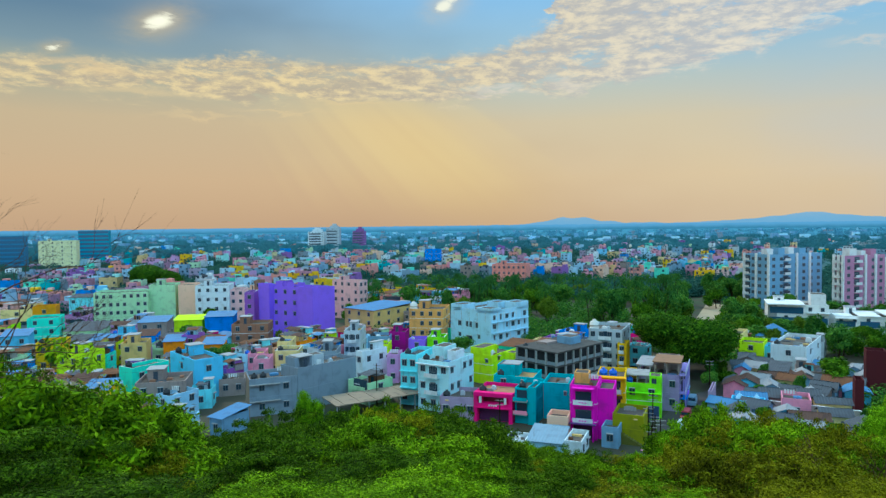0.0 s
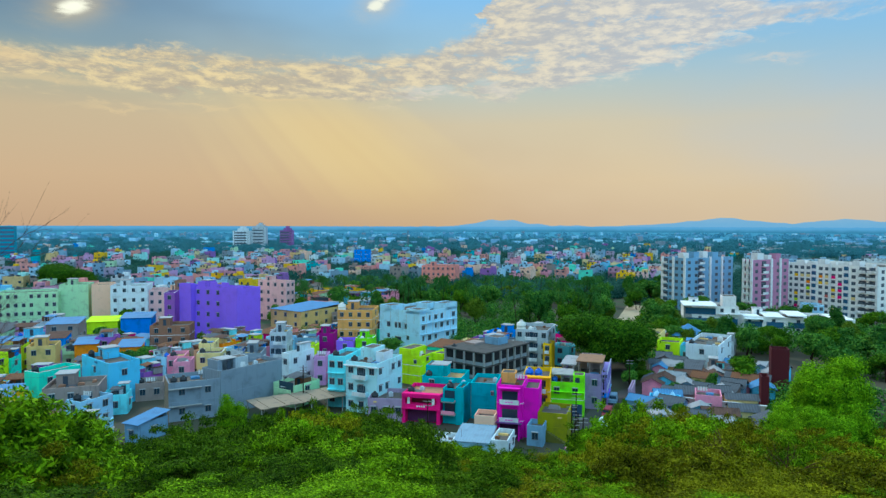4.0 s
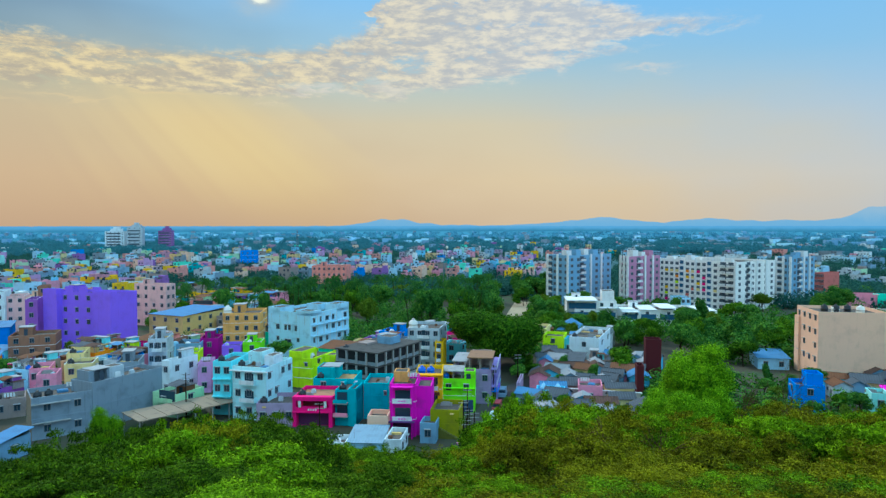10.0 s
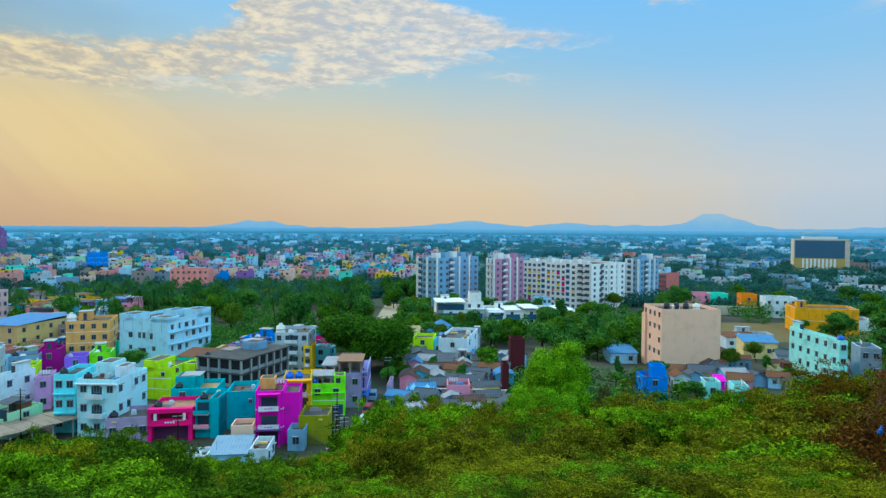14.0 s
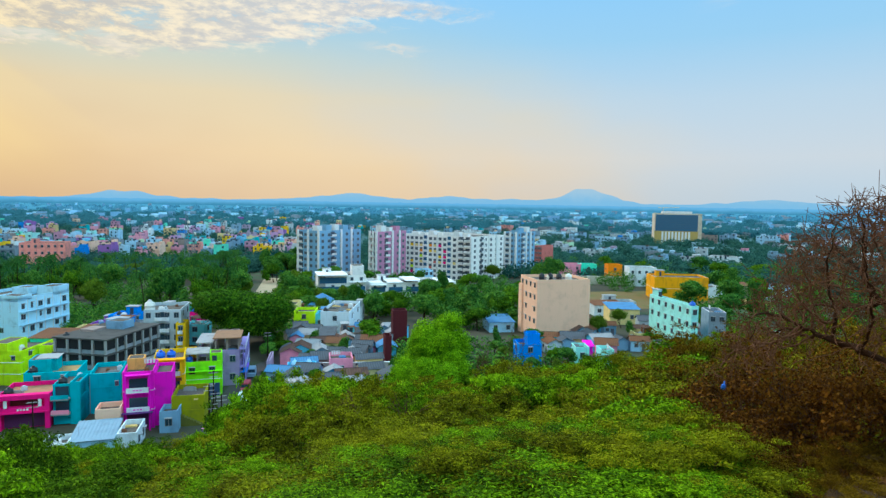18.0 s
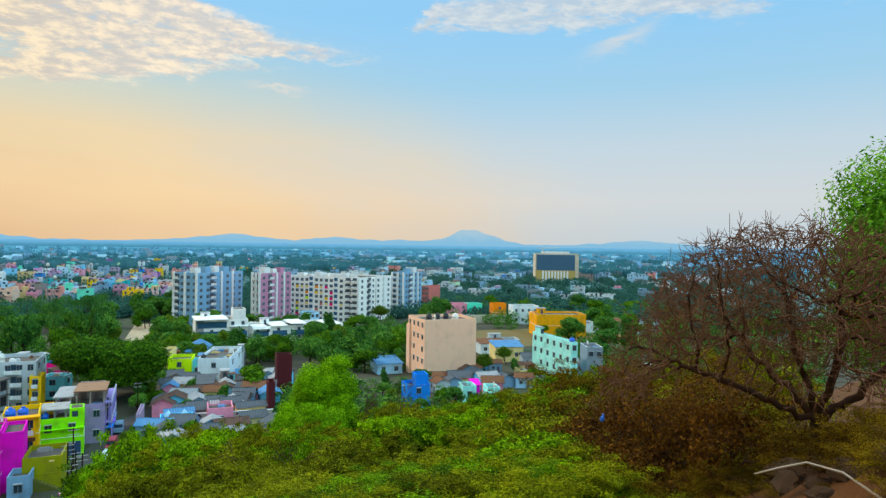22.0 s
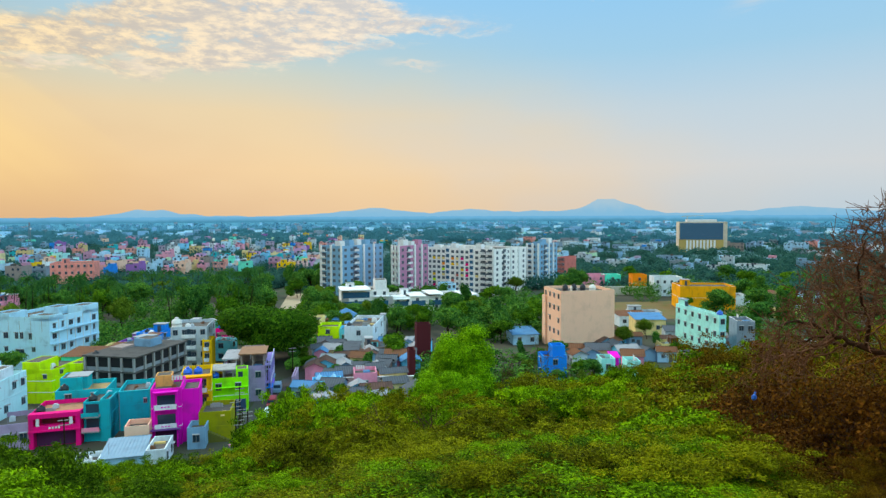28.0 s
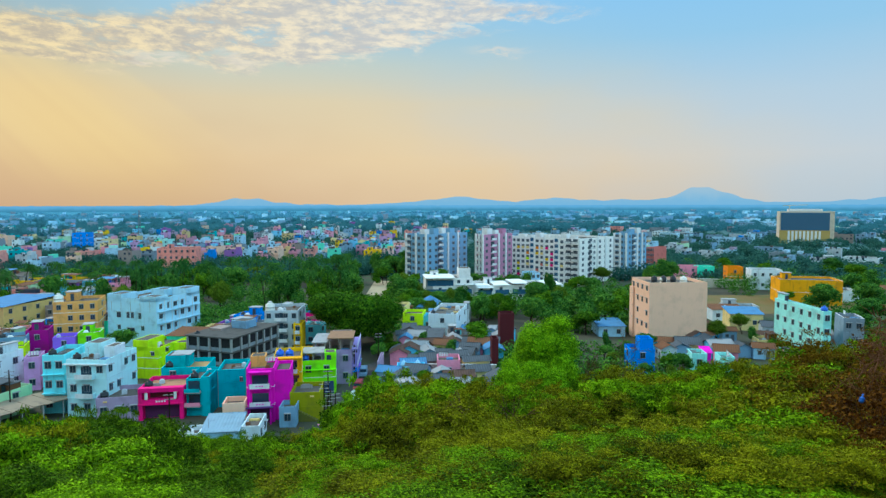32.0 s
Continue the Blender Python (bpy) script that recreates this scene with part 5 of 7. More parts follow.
building(-182.7, 177.5, -35, 9.2, 10.0, 9, "mint", 3, 2, 1, 1, "", "house", "mint turquoise three-storey house with few windows")
building(-194.7, 189.4, -35.2, 7.1, 8.0, 11, "ochre", 3, 1, 0, 1, "", "house", "orange brown house with roof room")
building(-146.3, 144.3, -34.7, 6.8, 9.0, 8, "gold", 2, 2, 0, 1, "T", "house", "golden ochre two-storey house")
building(-126.6, 132.9, 5, 7.3, 7.6, 8, "lime", 2, 2, 2, 1, "S", "house", "lime yellow two-storey house with terrace")
building(-173.4, 158.0, -37, 7.1, 9.0, 6.5, "skyblue", 2, 2, 0, 1, "R", "house", "sky blue tin-roofed low house")
building(-100.1, 122.9, 15, 4.5, 9.3, 8, "mint", 2, 0, 2, 1, "T", "house", "mint green two-storey house with blank walls")
building(-92.2, 130.4, 34, 14.9, 6.5, 9, "skyblue", 2, 1, 1, 1, "ST", "house", "sky blue two-storey house with outside stair")
building(-83.5, 131.5, -30, 5.6, 6.0, 3.9, "brownplaster", 1, 2, 1, 1, "T", "house", "weathered brown low house with open terrace")
building(-79.5, 138.5, -19.9, 3.7, 6.0, 7.2, "rose", 2, 1, 0, 1, "", "house", "pink house with red doorway")
building(-89.4, 115.8, -26.1, 9.6, 9.0, 7, "brownplaster", 2, 3, 0, 1, "S", "house", "brown grey two-storey house with flat roof")
building(-83.1, 111.3, 15, 4.0, 6.9, 5.5, "paleblue", 2, 1, 2, 1, "T", "house", "pale blue two-storey house behind the bushes")
building(-68.2, 106.2, 15, 3.1, 6.7, 3.4, "bluegrey", 1, 1, 1, 1, "R", "stall", "blue tin-roofed roadside stall")
building(-83.4, 157.7, -17.5, 3.7, 8.0, 8, "cream", 2, 2, 0, 1, "T", "house", "yellow house with small roof")
building(47.9, 183.3, 25, 8.0, 20.2, 7.5, "offwhite", 2, 1, 2, 1, "T", "house", "white two-storey house with plain walls")
building(38.8, 189.4, 20, 6.0, 8.0, 6, "lime", 2, 1, 0, 1, "", "house", "lime green low house with flat roof")
building(43.2, 188.9, 20, 2.6, 6.0, 5, "skyblue", 1, 1, 0, 1, "", "house", "blue low house with wall niche")
building(34.8, 198.6, 20, 7.3, 10.0, 7, "cream", 2, 3, 0, 1, "", "house", "cream low building with open arches")
modern = building(65.8, 253.7, 8, 18.6, 14.0, 9, "white", 3, 5, 0, -1, "SS", "office_building", "white modern building with curved roof and grey end")
low_modern = building(94.0, 249.6, 8, 35.4, 16.0, 6, "white", 2, 9, 0, -1, "S", "office_building", "grey white long low modern building with flat roofs")
building(108.1, 268.7, 8, 6.0, 10.0, 8, "paleblue", 3, 3, 0, -1, "", "office_building", "blue glass white low block")
slab(modern, "roof_blade", -9.8, -9.0, 9.0, 2.0, 6.0, 9.35, WHITEWASH, "white projecting roof blade")
slab(modern, "roof_blade", 2.6, -8.4, 6.2, 9.8, 4.0, 6.5, WHITEWASH, "white projecting roof blade")
slab(modern, "glass_band", -8.8, -7.2, 5.9, 1.6, -7.02, 8.2, DARKGLASS)
slab(modern, "glass_band", -8.8, -7.2, 2.4, 9.0, -7.02, 4.6, DARKGLASS)
volume(modern, 4.4, -3.0, 9.0, 4.0, 8.2, 12.4, WHITEWASH, "roof_room", 0.15)
slab(modern, "grey_end", -9.42, -7.15, 0, -6.6, -7.05, 8.8, CONCRETE)
for k in range(5):
    slab(low_modern, "roof_blade", -17.5 + 7 * k, -9.6 + 1.1 * (k % 2), 5.0 + 0.8 * (k % 3), -11.2 + 7 * k, 5.0, 5.3 + 0.8 * (k % 3), WHITEWASH, "white flat roof blade")
    slab(low_modern, "glass_band", -17.2 + 7 * k, -8.2, 2.2, -11.6 + 7 * k, -8.02, 4.2, DARKGLASS)
building(56.8, 158.2, 12, 3.7, 4.0, 10, "brownred", 1, 0, 0, -1, "", "tower", "maroon brown water tower slab")
building(48.3, 142.5, 12, 1.5, 4.0, 7, "brownred", 1, 0, 0, -1, "", "tower", "maroon brown lower tower slab")
building(93.2, 170.9, 13.9, 7.6, 9.0, 3, "paleblue", 1, 2, 0, -1, "R", "shed", "blue metal-roofed low shed")
building(35.5, 136.2, 12, 4.9, 6.0, 4.5, "rose", 1, 1, 0, -1, "", "house", "pale pink plastered house wall")
building(21.7, 144.5, 14, 0.7, 9.0, 3.5, "lilacgrey", 1, 4, 0, 1, "", "house", "pinkish grey low building with wide flat roof by the street")
building(105.2, 159.1, 11, 16.0, 13.7, 17, "peach", 5, 0, 4, -1, "K", "apartment_block", "peach six-storey building with large blank side wall")
building(126.3, 133.8, 14, 1.9, 22.1, 13, "turquoise", 4, 1, 6, -1, "BS", "apartment_block", "turquoise four-storey apartment house with many windows")
building(196.6, 206.6, 27.8, 21.4, 14.0, 9.5, "ochregold", 2, 0, 0, -1, "S", "hall", "golden orange hall with corner turret")
building(211.0, 245.8, 25.8, 12.8, 10.0, 9, "offwhite", 2, 4, 0, -1, "", "office_building", "white framed flat-roofed building")
building(206.3, 260.2, 24, 6.8, 8.0, 9, "orange", 2, 1, 0, -1, "", "house", "plain orange box-shaped building")
building(193.2, 278.5, 20, 10.9, 8.0, 8, "rose", 2, 2, 0, -1, "", "house", "pink low house with flat roof")
building(201.1, 274.7, 21.7, 7.9, 8.0, 8, "mint", 2, 1, 0, -1, "", "house", "teal low house with flat roof")
building(492.1, 520.7, 35, 46.1, 22.0, 31, "hotel", 8, 0, 0, -1, "H", "hotel", "modern hotel tower with dark glass and yellow base")
building(79.4, 130.9, 16.5, 5.4, 6.0, 5.5, "blue", 2, 1, 1, -1, "", "house", "bright blue house with square stair tower")
building(80.9, 131.4, 17.3, 3.0, 4.0, 7.5, "blue", 1, 0, 0, -1, "", "house", "bright blue square stair tower")
building(93.3, 129.2, 21.5, 3.3, 5.0, 4, "turquoise", 1, 1, 0, -1, "", "house", "turquoise low house at the slope foot")
building(98.9, 133.6, 22.1, 1.8, 3.0, 2.6, "magenta", 1, 0, 0, -1, "R", "shed", "magenta small tin-roofed shed")
building(97.3, 124.7, 23.6, 3.1, 5.0, 4, "turquoise", 1, 1, 0, -1, "", "hut", "turquoise small hut with dark doors")
building(133.6, 126.6, 32.2, 4.3, 8.0, 11, "cement", 3, 2, 0, -1, "", "house", "grey unplastered concrete building beside the turquoise house")
building(137.5, 168.6, 24.3, 9.4, 9.0, 5, "cream", 1, 2, 0, -1, "R", "shed", "blue-roofed low shed with cream walls")
building(76.3, 314.6, 55, 14.0, 30.6, 24, "aptblue", 8, 4, 7, 1, "AP", "apartment_block", "pale blue nine-storey apartment tower with white balconies")
building(100.6, 297.3, 55, 4.9, 23.3, 24, "aptpink", 8, 3, 5, 1, "AP", "apartment_block", "rose mauve eight-storey apartment tower")
building(139.0, 303.7, 58, 40.5, 30.7, 22, "white", 8, 14, 6, 1, "AQP", "apartment_block", "white eight-storey apartment block with coloured window bays")
building(178.7, 305.5, 58, 7.8, 20.9, 23, "aptblue", 8, 4, 4, 1, "A", "apartment_block", "pale blue grey apartment tower with vertical bands")
building(207.0, 325.3, 58, 4.5, 15.6, 14, "redpaint", 5, 5, 0, 1, "", "apartment_block", "brick red low apartment house")
office_a = building(-472.2, 1006.5, -14.5, 26.8, 20.0, 29.7, "offwhite", 10, 5, 0, 1, "S", "office_building", "white office towers with stepped roofline")
office_b = building(-441.9, 1006.6, -13.2, 21.4, 20.0, 35.8, "palegrey", 10, 3, 0, 1, "S", "office_building", "grey white office tower with stepped crown")
office_c = building(-404.8, 1029.4, -11.1, 19.8, 20.0, 30.4, "towerpink", 10, 4, 0, 1, "S", "office_building", "magenta and grey office tower with crown")
for tower, w0, h0, col in ((office_a, 20, 29.7, "offwhite"), (office_b, 17, 35.8, "palegrey"), (office_c, 16, 30.4, "towerpink")):
    volume(tower, -w0 / 2 + 4, -7, w0 / 2 - 1, 7, h0 - 1, h0 + 4.0, paint(col), "roof_storey")
    volume(tower, -w0 / 2 + 7, -4, w0 / 2 - 4, 4, h0 + 3.4, h0 + 7.0, paint(col), "roof_storey")
    for k in range(6):
        slab(tower, "window_band", -w0 / 2 - 1, -10.4, 4 + k * h0 / 7, w0 / 2 - 2, -10.02, 6 + k * h0 / 7, PALEGLASS)
building(-56.2, 395.5, 3.2, 20.6, 16.0, 14, "salmon", 4, 7, 0, 1, "S", "school", "salmon four-storey school building with red bands")
building(58.4, 418.8, 18.5, 10.2, 9.0, 9, "gold", 3, 3, 0, 1, "S", "house", "bright yellow far town house")
building(-156.1, 583.1, -4.5, 12.8, 16.0, 16, "blue", 4, 3, 0, 1, "", "hall", "bright blue hall with flat roof")
building(-518.2, 521.6, -35, 32.0, 20.0, 27.5, "paleyellow", 7, 4, 0, 1, "S", "apartment_block", "cream six-storey apartment block with paired windows")
building(-599.4, 656.2, -35, 32.6, 20.0, 36.8, "glassteal", 8, 9, 0, 1, "", "office_building", "teal glass office block with flat roof")
building(-572.9, 518.9, -37.1, 24.3, 20.0, 32.4, "glassblue", 8, 6, 0, 1, "", "office_building", "dark glass office tower with blue bands")

# ---- further houses ----
TOWN = ["offwhite", "palegrey", "cement", "brownplaster", "cream", "rose", "mint", "cyan", "skyblue", "lime", "salmon", "brick", "hotpink", "teal", "skyblue", "paleblue", "ice", "mint", "palepink", "peach", "tan", "mauve", "lime", "turquoise", "apricot", "salmon", "gold", "cyan", "palegreen", "brownplaster", "orange", "plum", "blue", "aptpink"]
# wall colours of far houses, with muted and bluish picks that carry the haze
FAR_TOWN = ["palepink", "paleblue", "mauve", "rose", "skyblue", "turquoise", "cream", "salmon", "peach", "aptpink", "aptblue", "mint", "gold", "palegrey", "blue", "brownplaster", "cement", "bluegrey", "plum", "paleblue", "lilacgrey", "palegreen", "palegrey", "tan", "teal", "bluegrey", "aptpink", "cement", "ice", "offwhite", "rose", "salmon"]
WORDS = {"offwhite": "white", "palegrey": "pale grey", "skyblue": "sky blue", "paleblue": "pale blue", "ice": "icy blue", "palepink": "pale pink", "palegreen": "pale green", "brownplaster": "brown", "aptpink": "mauve pink", "aptblue": "dusty blue", "gold": "golden yellow", "plum": "dark purple"}


def free(x, y, rad, keep=0.85):
    return all((x - a) ** 2 + (y - b) ** 2 > ((rad + c) * keep) ** 2 for a, b, c in FOOT)


def small_house(x, y, th, w, d, h, col, near, r):
    FOOT.append((x, y, 0.42 * (w + d) / 2))
    storeys = max(1, round(h / 3.1))
    word = WORDS.get(col, col)
    root = thing("house", pose(x, y, 0, 0, 0, -th), f"{word} painted {('one', 'two', 'three', 'four', 'five')[min(storeys, 5) - 1]}-storey house with flat roof terrace", "house", "houses of the town")
    mat = paint(col)
    tin = r.random() < (0.22 if near else 0.12)
    part("wall", house_body(w, d, h, mat, 0.15 if tin else 0.8, WHITEWASH if r.random() < 0.12 else mat), root)
    part("roof_slab", slab_mesh(w - 0.36, d - 0.36, 0.06, ROOF, "roof_slab"), root, pose(0, 0, h - (0.18 if tin else 0.83)))
    nf = max(1, int(w / 3.2))
    add_windows(root, w, d, h, storeys, nf, max(0, int(d / 4)) if near else 0, 1 if x < y * 0.3 else -1, near, 1.3, 1.3, skip=0.15 if math.hypot(x, y) < 215 else 0.4)
    if tin:
        m = r.choice([TIN_BLUE if x < y * 0.4 else TIN_RUST, TIN_GREY, TIN_RUST, TIN_GREY, TILE])
        part("tin_roof", corrugated(w + 0.6, d + 0.6, 0.8, m), root, pose(0, 0, h + 0.04))
        part("gable_infill", slab_mesh(w - 0.1, 0.2, 0.8, mat, "gable_infill"), root, pose(0, d / 2 - 0.2, h - 0.06))
    else:
        if r.random() < 0.6:
            sw, sd = w * r.uniform(0.3, 0.5), d * r.uniform(0.3, 0.5)
            g = Geo()
            g.box(-sw / 2, -sd / 2, 0, sw / 2, sd / 2, 2.3, 0)
            g.box(-sw / 2 - 0.2, -sd / 2 - 0.2, 2.3, sw / 2 + 0.2, sd / 2 + 0.2, 2.45, 1)
            room = part("stair_room", g.mesh("stair_room", [mat if r.random() < 0.6 else paint(r.choice(TOWN)), SHADE]), root, pose(r.choice([-1, 1]) * (w / 2 - sw / 2 - 0.3), d / 2 - sd / 2 - 0.4, h - 0.8))
            part("door", shared("roofdoor", lambda: slab_mesh(0.9, 0.08, 2.0, surface("roof_door", (0.05, 0.07, 0.10), 0.6), "door")), room, pose(0, -sd / 2 - 0.03, 0))
        if near and r.random() < 0.45:
            cw, cd = w * r.uniform(0.4, 0.7), d * r.uniform(0.35, 0.6)
            cx, cy = r.uniform(-0.2, 0.2) * w, -d / 2 + cd / 2 + 0.4
            g = Geo()
            for sx in (-1, 1):
                for sy in (-1, 1):
                    g.box(cx + sx * (cw / 2 - 0.15) - 0.05, cy + sy * (cd / 2 - 0.15) - 0.05, 0, cx + sx * (cw / 2 - 0.15) + 0.05, cy + sy * (cd / 2 - 0.15) + 0.05, 2.2)
            part("canopy_posts", g.mesh("canopy_posts", [CONCRETE]), root, pose(0, 0, h - 0.8))
            part("roof_canopy", corrugated(cw, cd, 0.4, r.choice([TIN_GREY, TIN_RUST, TIN_BLUE, TILE])), root, pose(cx, cy, h + 1.4))
        if near and r.random() < 0.8:
            lw, ld, lh = r.uniform(1.6, 3.2), r.uniform(1.4, 2.6), r.uniform(1.3, 2.0)
            g = Geo()
            g.box(-lw / 2, -ld / 2, 0, lw / 2, ld / 2, lh, 0)
            g.box(-lw / 2 - 0.25, -ld / 2 - 0.3, lh, lw / 2 + 0.25, ld / 2 + 0.3, lh + 0.08, 1)
            g.box(-0.45, -ld / 2 - 0.04, 0, 0.45, -ld / 2, lh * 0.85, 2)
            part("roof_hut", g.mesh("roof_hut", [r.choice([paint(r.choice(TOWN)), TIN_RUST, CONCRETE]), r.choice([TIN_GREY, TIN_RUST, TILE]), GLASS]), root, pose(r.uniform(-0.3, 0.3) * w, r.uniform(-0.1, 0.3) * d, h - 0.77, 0, 0, r.choice([0, 0, 90])))
        if near and storeys > 1 and r.random() < 0.5:
            bw = w * r.uniform(0.4, 0.9)
            g = Geo()
            g.box(-bw / 2, -1.1, 0, bw / 2, -0.02, 0.12, 0)
            g.box(-bw / 2, -1.1, 0.12, bw / 2, -1.0, 0.9, 0)
            g.box(-bw / 2 + 0.3, -0.06, 0.12, bw / 2 - 0.3, -0.02, 2.2, 1)
            part("balcony", g.mesh("balcony", [mat if r.random() < 0.5 else paint(r.choice(TOWN)), GLASS]), root, pose((w - bw) / 2 * r.choice([-1, 0, 1]), -d / 2, 3.1 * r.randrange(1, storeys)))
        if near and math.hypot(x, y) < 190:
            roof_clutter(root, w, d, h - 0.77, 3, r)
        if near and r.random() < 0.6:
            add_tank(root, r.uniform(-w / 3, w / 3), -d / 4, h - 0.8, BLACKTANK if r.random() < 0.7 else BLUETANK, 1.0)
    return root


def hides_named(az, dist, w, h):
    """True where a house here would stand in front of the upper part of a named building."""
    hw = math.degrees(0.6 * w / dist)
    return any(d > dist and abs(az - a) < half + hw and (h - H) / dist > (0.12 * hh - H) / d for a, half, d, hh in NAMED)


class Crowd:
    """Far houses, joined: walls, parapet, roof room, windows."""

    def __init__(self):
        self.g = Geo()
        # house paints with less chroma, so that the haze sits in the colour
        self.mats = [surface("hazed_" + c, tuple(0.95 * v for v in vivid(PAINT[c], 1.0)), 0.9, grime=0.6, scale=0.3, bump=0, spec=0.05) for c in FAR_TOWN] + [GLASS, ROOF, TIN_GREY]
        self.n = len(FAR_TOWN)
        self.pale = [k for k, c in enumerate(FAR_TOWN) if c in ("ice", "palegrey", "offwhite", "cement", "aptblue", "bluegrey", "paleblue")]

    def house(self, x, y, th, w, d, h, r):
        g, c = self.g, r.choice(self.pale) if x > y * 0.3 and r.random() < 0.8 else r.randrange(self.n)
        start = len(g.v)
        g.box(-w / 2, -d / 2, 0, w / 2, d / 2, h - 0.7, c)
        for x0, y0, x1, y1 in ((-w / 2, -d / 2, w / 2, -d / 2 + 0.2), (-w / 2, d / 2 - 0.2, w / 2, d / 2), (-w / 2, -d / 2 + 0.2, -w / 2 + 0.2, d / 2 - 0.2), (w / 2 - 0.2, -d / 2 + 0.2, w / 2, d / 2 - 0.2)):
            g.box(x0, y0, h - 0.7, x1, y1, h, c)
        g.box(-w / 2 + 0.2, -d / 2 + 0.2, h - 0.7, w / 2 - 0.2, d / 2 - 0.2, h - 0.6, self.n + 1)
        if r.random() < 0.6:
            sw = w * r.uniform(0.25, 0.45)
            k = r.choice((-1, 1)) * (w / 2 - sw / 2 - 0.3)
            g.box(k - sw / 2, 0, h - 0.6, k + sw / 2, d / 2 - 0.4, h + 1.6, c if r.random() < 0.5 else r.randrange(self.n))
        for s in range(max(1, round(h / 3.1))):
            for k in range(max(2, int(w / 3))):
                if r.random() < 0.7:
                    u = -w / 2 + w * (k + 0.5) / max(2, int(w / 3))
                    g.box(u - 0.65, -d / 2 - 0.05, 3.1 * s + 1.0, u + 0.65, -d / 2, 3.1 * s + 2.3, self.n)
        # floor bands, dark box painted in for the shaded entrance, roof clutter
        for s in range(1, max(1, round(h / 3.1))):
            if r.random() < 0.6:
                g.box(-w / 2 - 0.5, -d / 2 - 0.7, 3.1 * s - 0.1, w / 2, -d / 2, 3.1 * s + 0.08, c)
        u = r.uniform(-0.3, 0.3) * w
        g.box(u - 0.9, -d / 2 - 0.06, 0, u + 0.9, -d / 2, 2.2, self.n)
        for k in range(r.randrange(1, 4)):
            u, q, e = r.uniform(-0.35, 0.35) * w, r.uniform(-0.35, 0.1) * d, r.uniform(0.4, 0.9)
            g.box(u - e, q - e, h - 0.6, u + e, q + e, h + r.uniform(0.3, 1.2), r.choice((self.n, self.n + 1, self.n + 2, c)))
        a = radians(-th)
        ca, sa = math.cos(a), math.sin(a)
        for i in range(start, len(g.v)):
            px, py, pz = g.v[i]
            g.v[i] = (x + px * ca - py * sa, y + px * sa + py * ca, pz)
        FOOT.append((x, y, 0.42 * (w + d) / 2))


def scatter_houses():
    crowd = Crowd()
    r = random.Random(5)
    # zones: compass from, to, distance from, to, number, smallest and largest height, near detail, heading
    zones = [(-52, -34, 125, 165, 26, 4, 7, True), (-52, -13, 140, 215, 120, 4, 7.5, True), (-52, -13, 215, 330, 85, 5.5, 10, True), (-50, -22, 330, 430, 90, 6, 11, False), (-50, 14, 430, 560, 190, 6, 10.5, False),
             (-48, 16, 560, 760, 210, 6, 11, False), (-45, 18, 760, 1150, 170, 6, 11, False), (18, 58, 420, 700, 64, 4, 7.5, False), (16, 58, 700, 1300, 170, 4.5, 9, False),
             (36, 52, 180, 330, 10, 3, 5, True), (-9, 3, 140, 200, 14, 5, 8, True), (10, 16, 170, 215, 5, 3.2, 5, True)]
    for a0, a1, r0, r1, n, h0, h1, near in zones:
        made = tries = 0
        while made < n and tries < n * 14:
            tries += 1
            az = r.uniform(a0, a1)
            dist = 1 / r.uniform(1 / r1, 1 / r0)
            x, y = polar(az, dist)
            w, d = ((r.uniform(4, 8), r.uniform(4.5, 8.5)) if dist < 215 else (r.uniform(6.5, 12), r.uniform(6.5, 12))) if near else (r.uniform(5.5, 10), r.uniform(6, 10))
            if a0 >= 16 and not near:
                w, d = w * r.uniform(1, 2.2), d * 1.3
            if not free(x, y, 0.45 * (w + d) / 2, 0.8):
                continue
            h = r.uniform(h0, h1)
            if hides_named(az, dist, (w + d) / 2, h):
                continue
            th = (20 if az > -34 else -22) + r.uniform(-6, 6) + (35 if az > 18 and not near else 0)
            if near:
                small_house(x, y, th, w, d, h, r.choice(TOWN if az < 4 else ["cream", "brownplaster", "palegrey", "paleblue", "offwhite", "cement"]), True, r)
            else:
                crowd.house(x, y, th, w, d, h, r)
            made += 1
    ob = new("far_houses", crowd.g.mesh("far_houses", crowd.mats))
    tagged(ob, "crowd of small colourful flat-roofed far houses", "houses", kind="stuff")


scatter_houses()


def shack(x, y, th, w, d, h, wall, roof, label):
    """A low hut under a two-sided roof with overhanging eaves."""
    FOOT.append((x, y, 0.4 * (w + d) / 2))
    root = thing("shack", pose(x, y, 0, 0, 0, -th), label, "shack", "shacks along the street")
    g = Geo()
    g.box(-w / 2, -d / 2, 0, w / 2, d / 2, h)
    g.face([(-w / 2, -d / 2, h), (-w / 2, 0, h + d * 0.27), (-w / 2, d / 2, h)])
    g.face([(w / 2, -d / 2, h), (w / 2, d / 2, h), (w / 2, 0, h + d * 0.27)])
    part("wall", g.mesh("wall", [wall]), root)
    for s in (-1, 1):
        me = corrugated(w + 0.8, d * 0.62, d * 0.31 * 1.0, roof, "roof_slope")
        part("roof_slope", me, root, pose(0, s * d * 0.29, h - 0.12 + 0.02, 0, 0, 0 if s < 0 else 180))
    part("door", shared("sdoor", lambda: slab_mesh(0.9, 0.06, 1.9, surface("old_door", (0.10, 0.12, 0.16), 0.7), "door")), root, pose(w * 0.2, -d / 2 - 0.02, 0))
    part("window", window_mesh(0.9, 0.9, False), root, pose(-w * 0.2, -d / 2, h * 0.55))


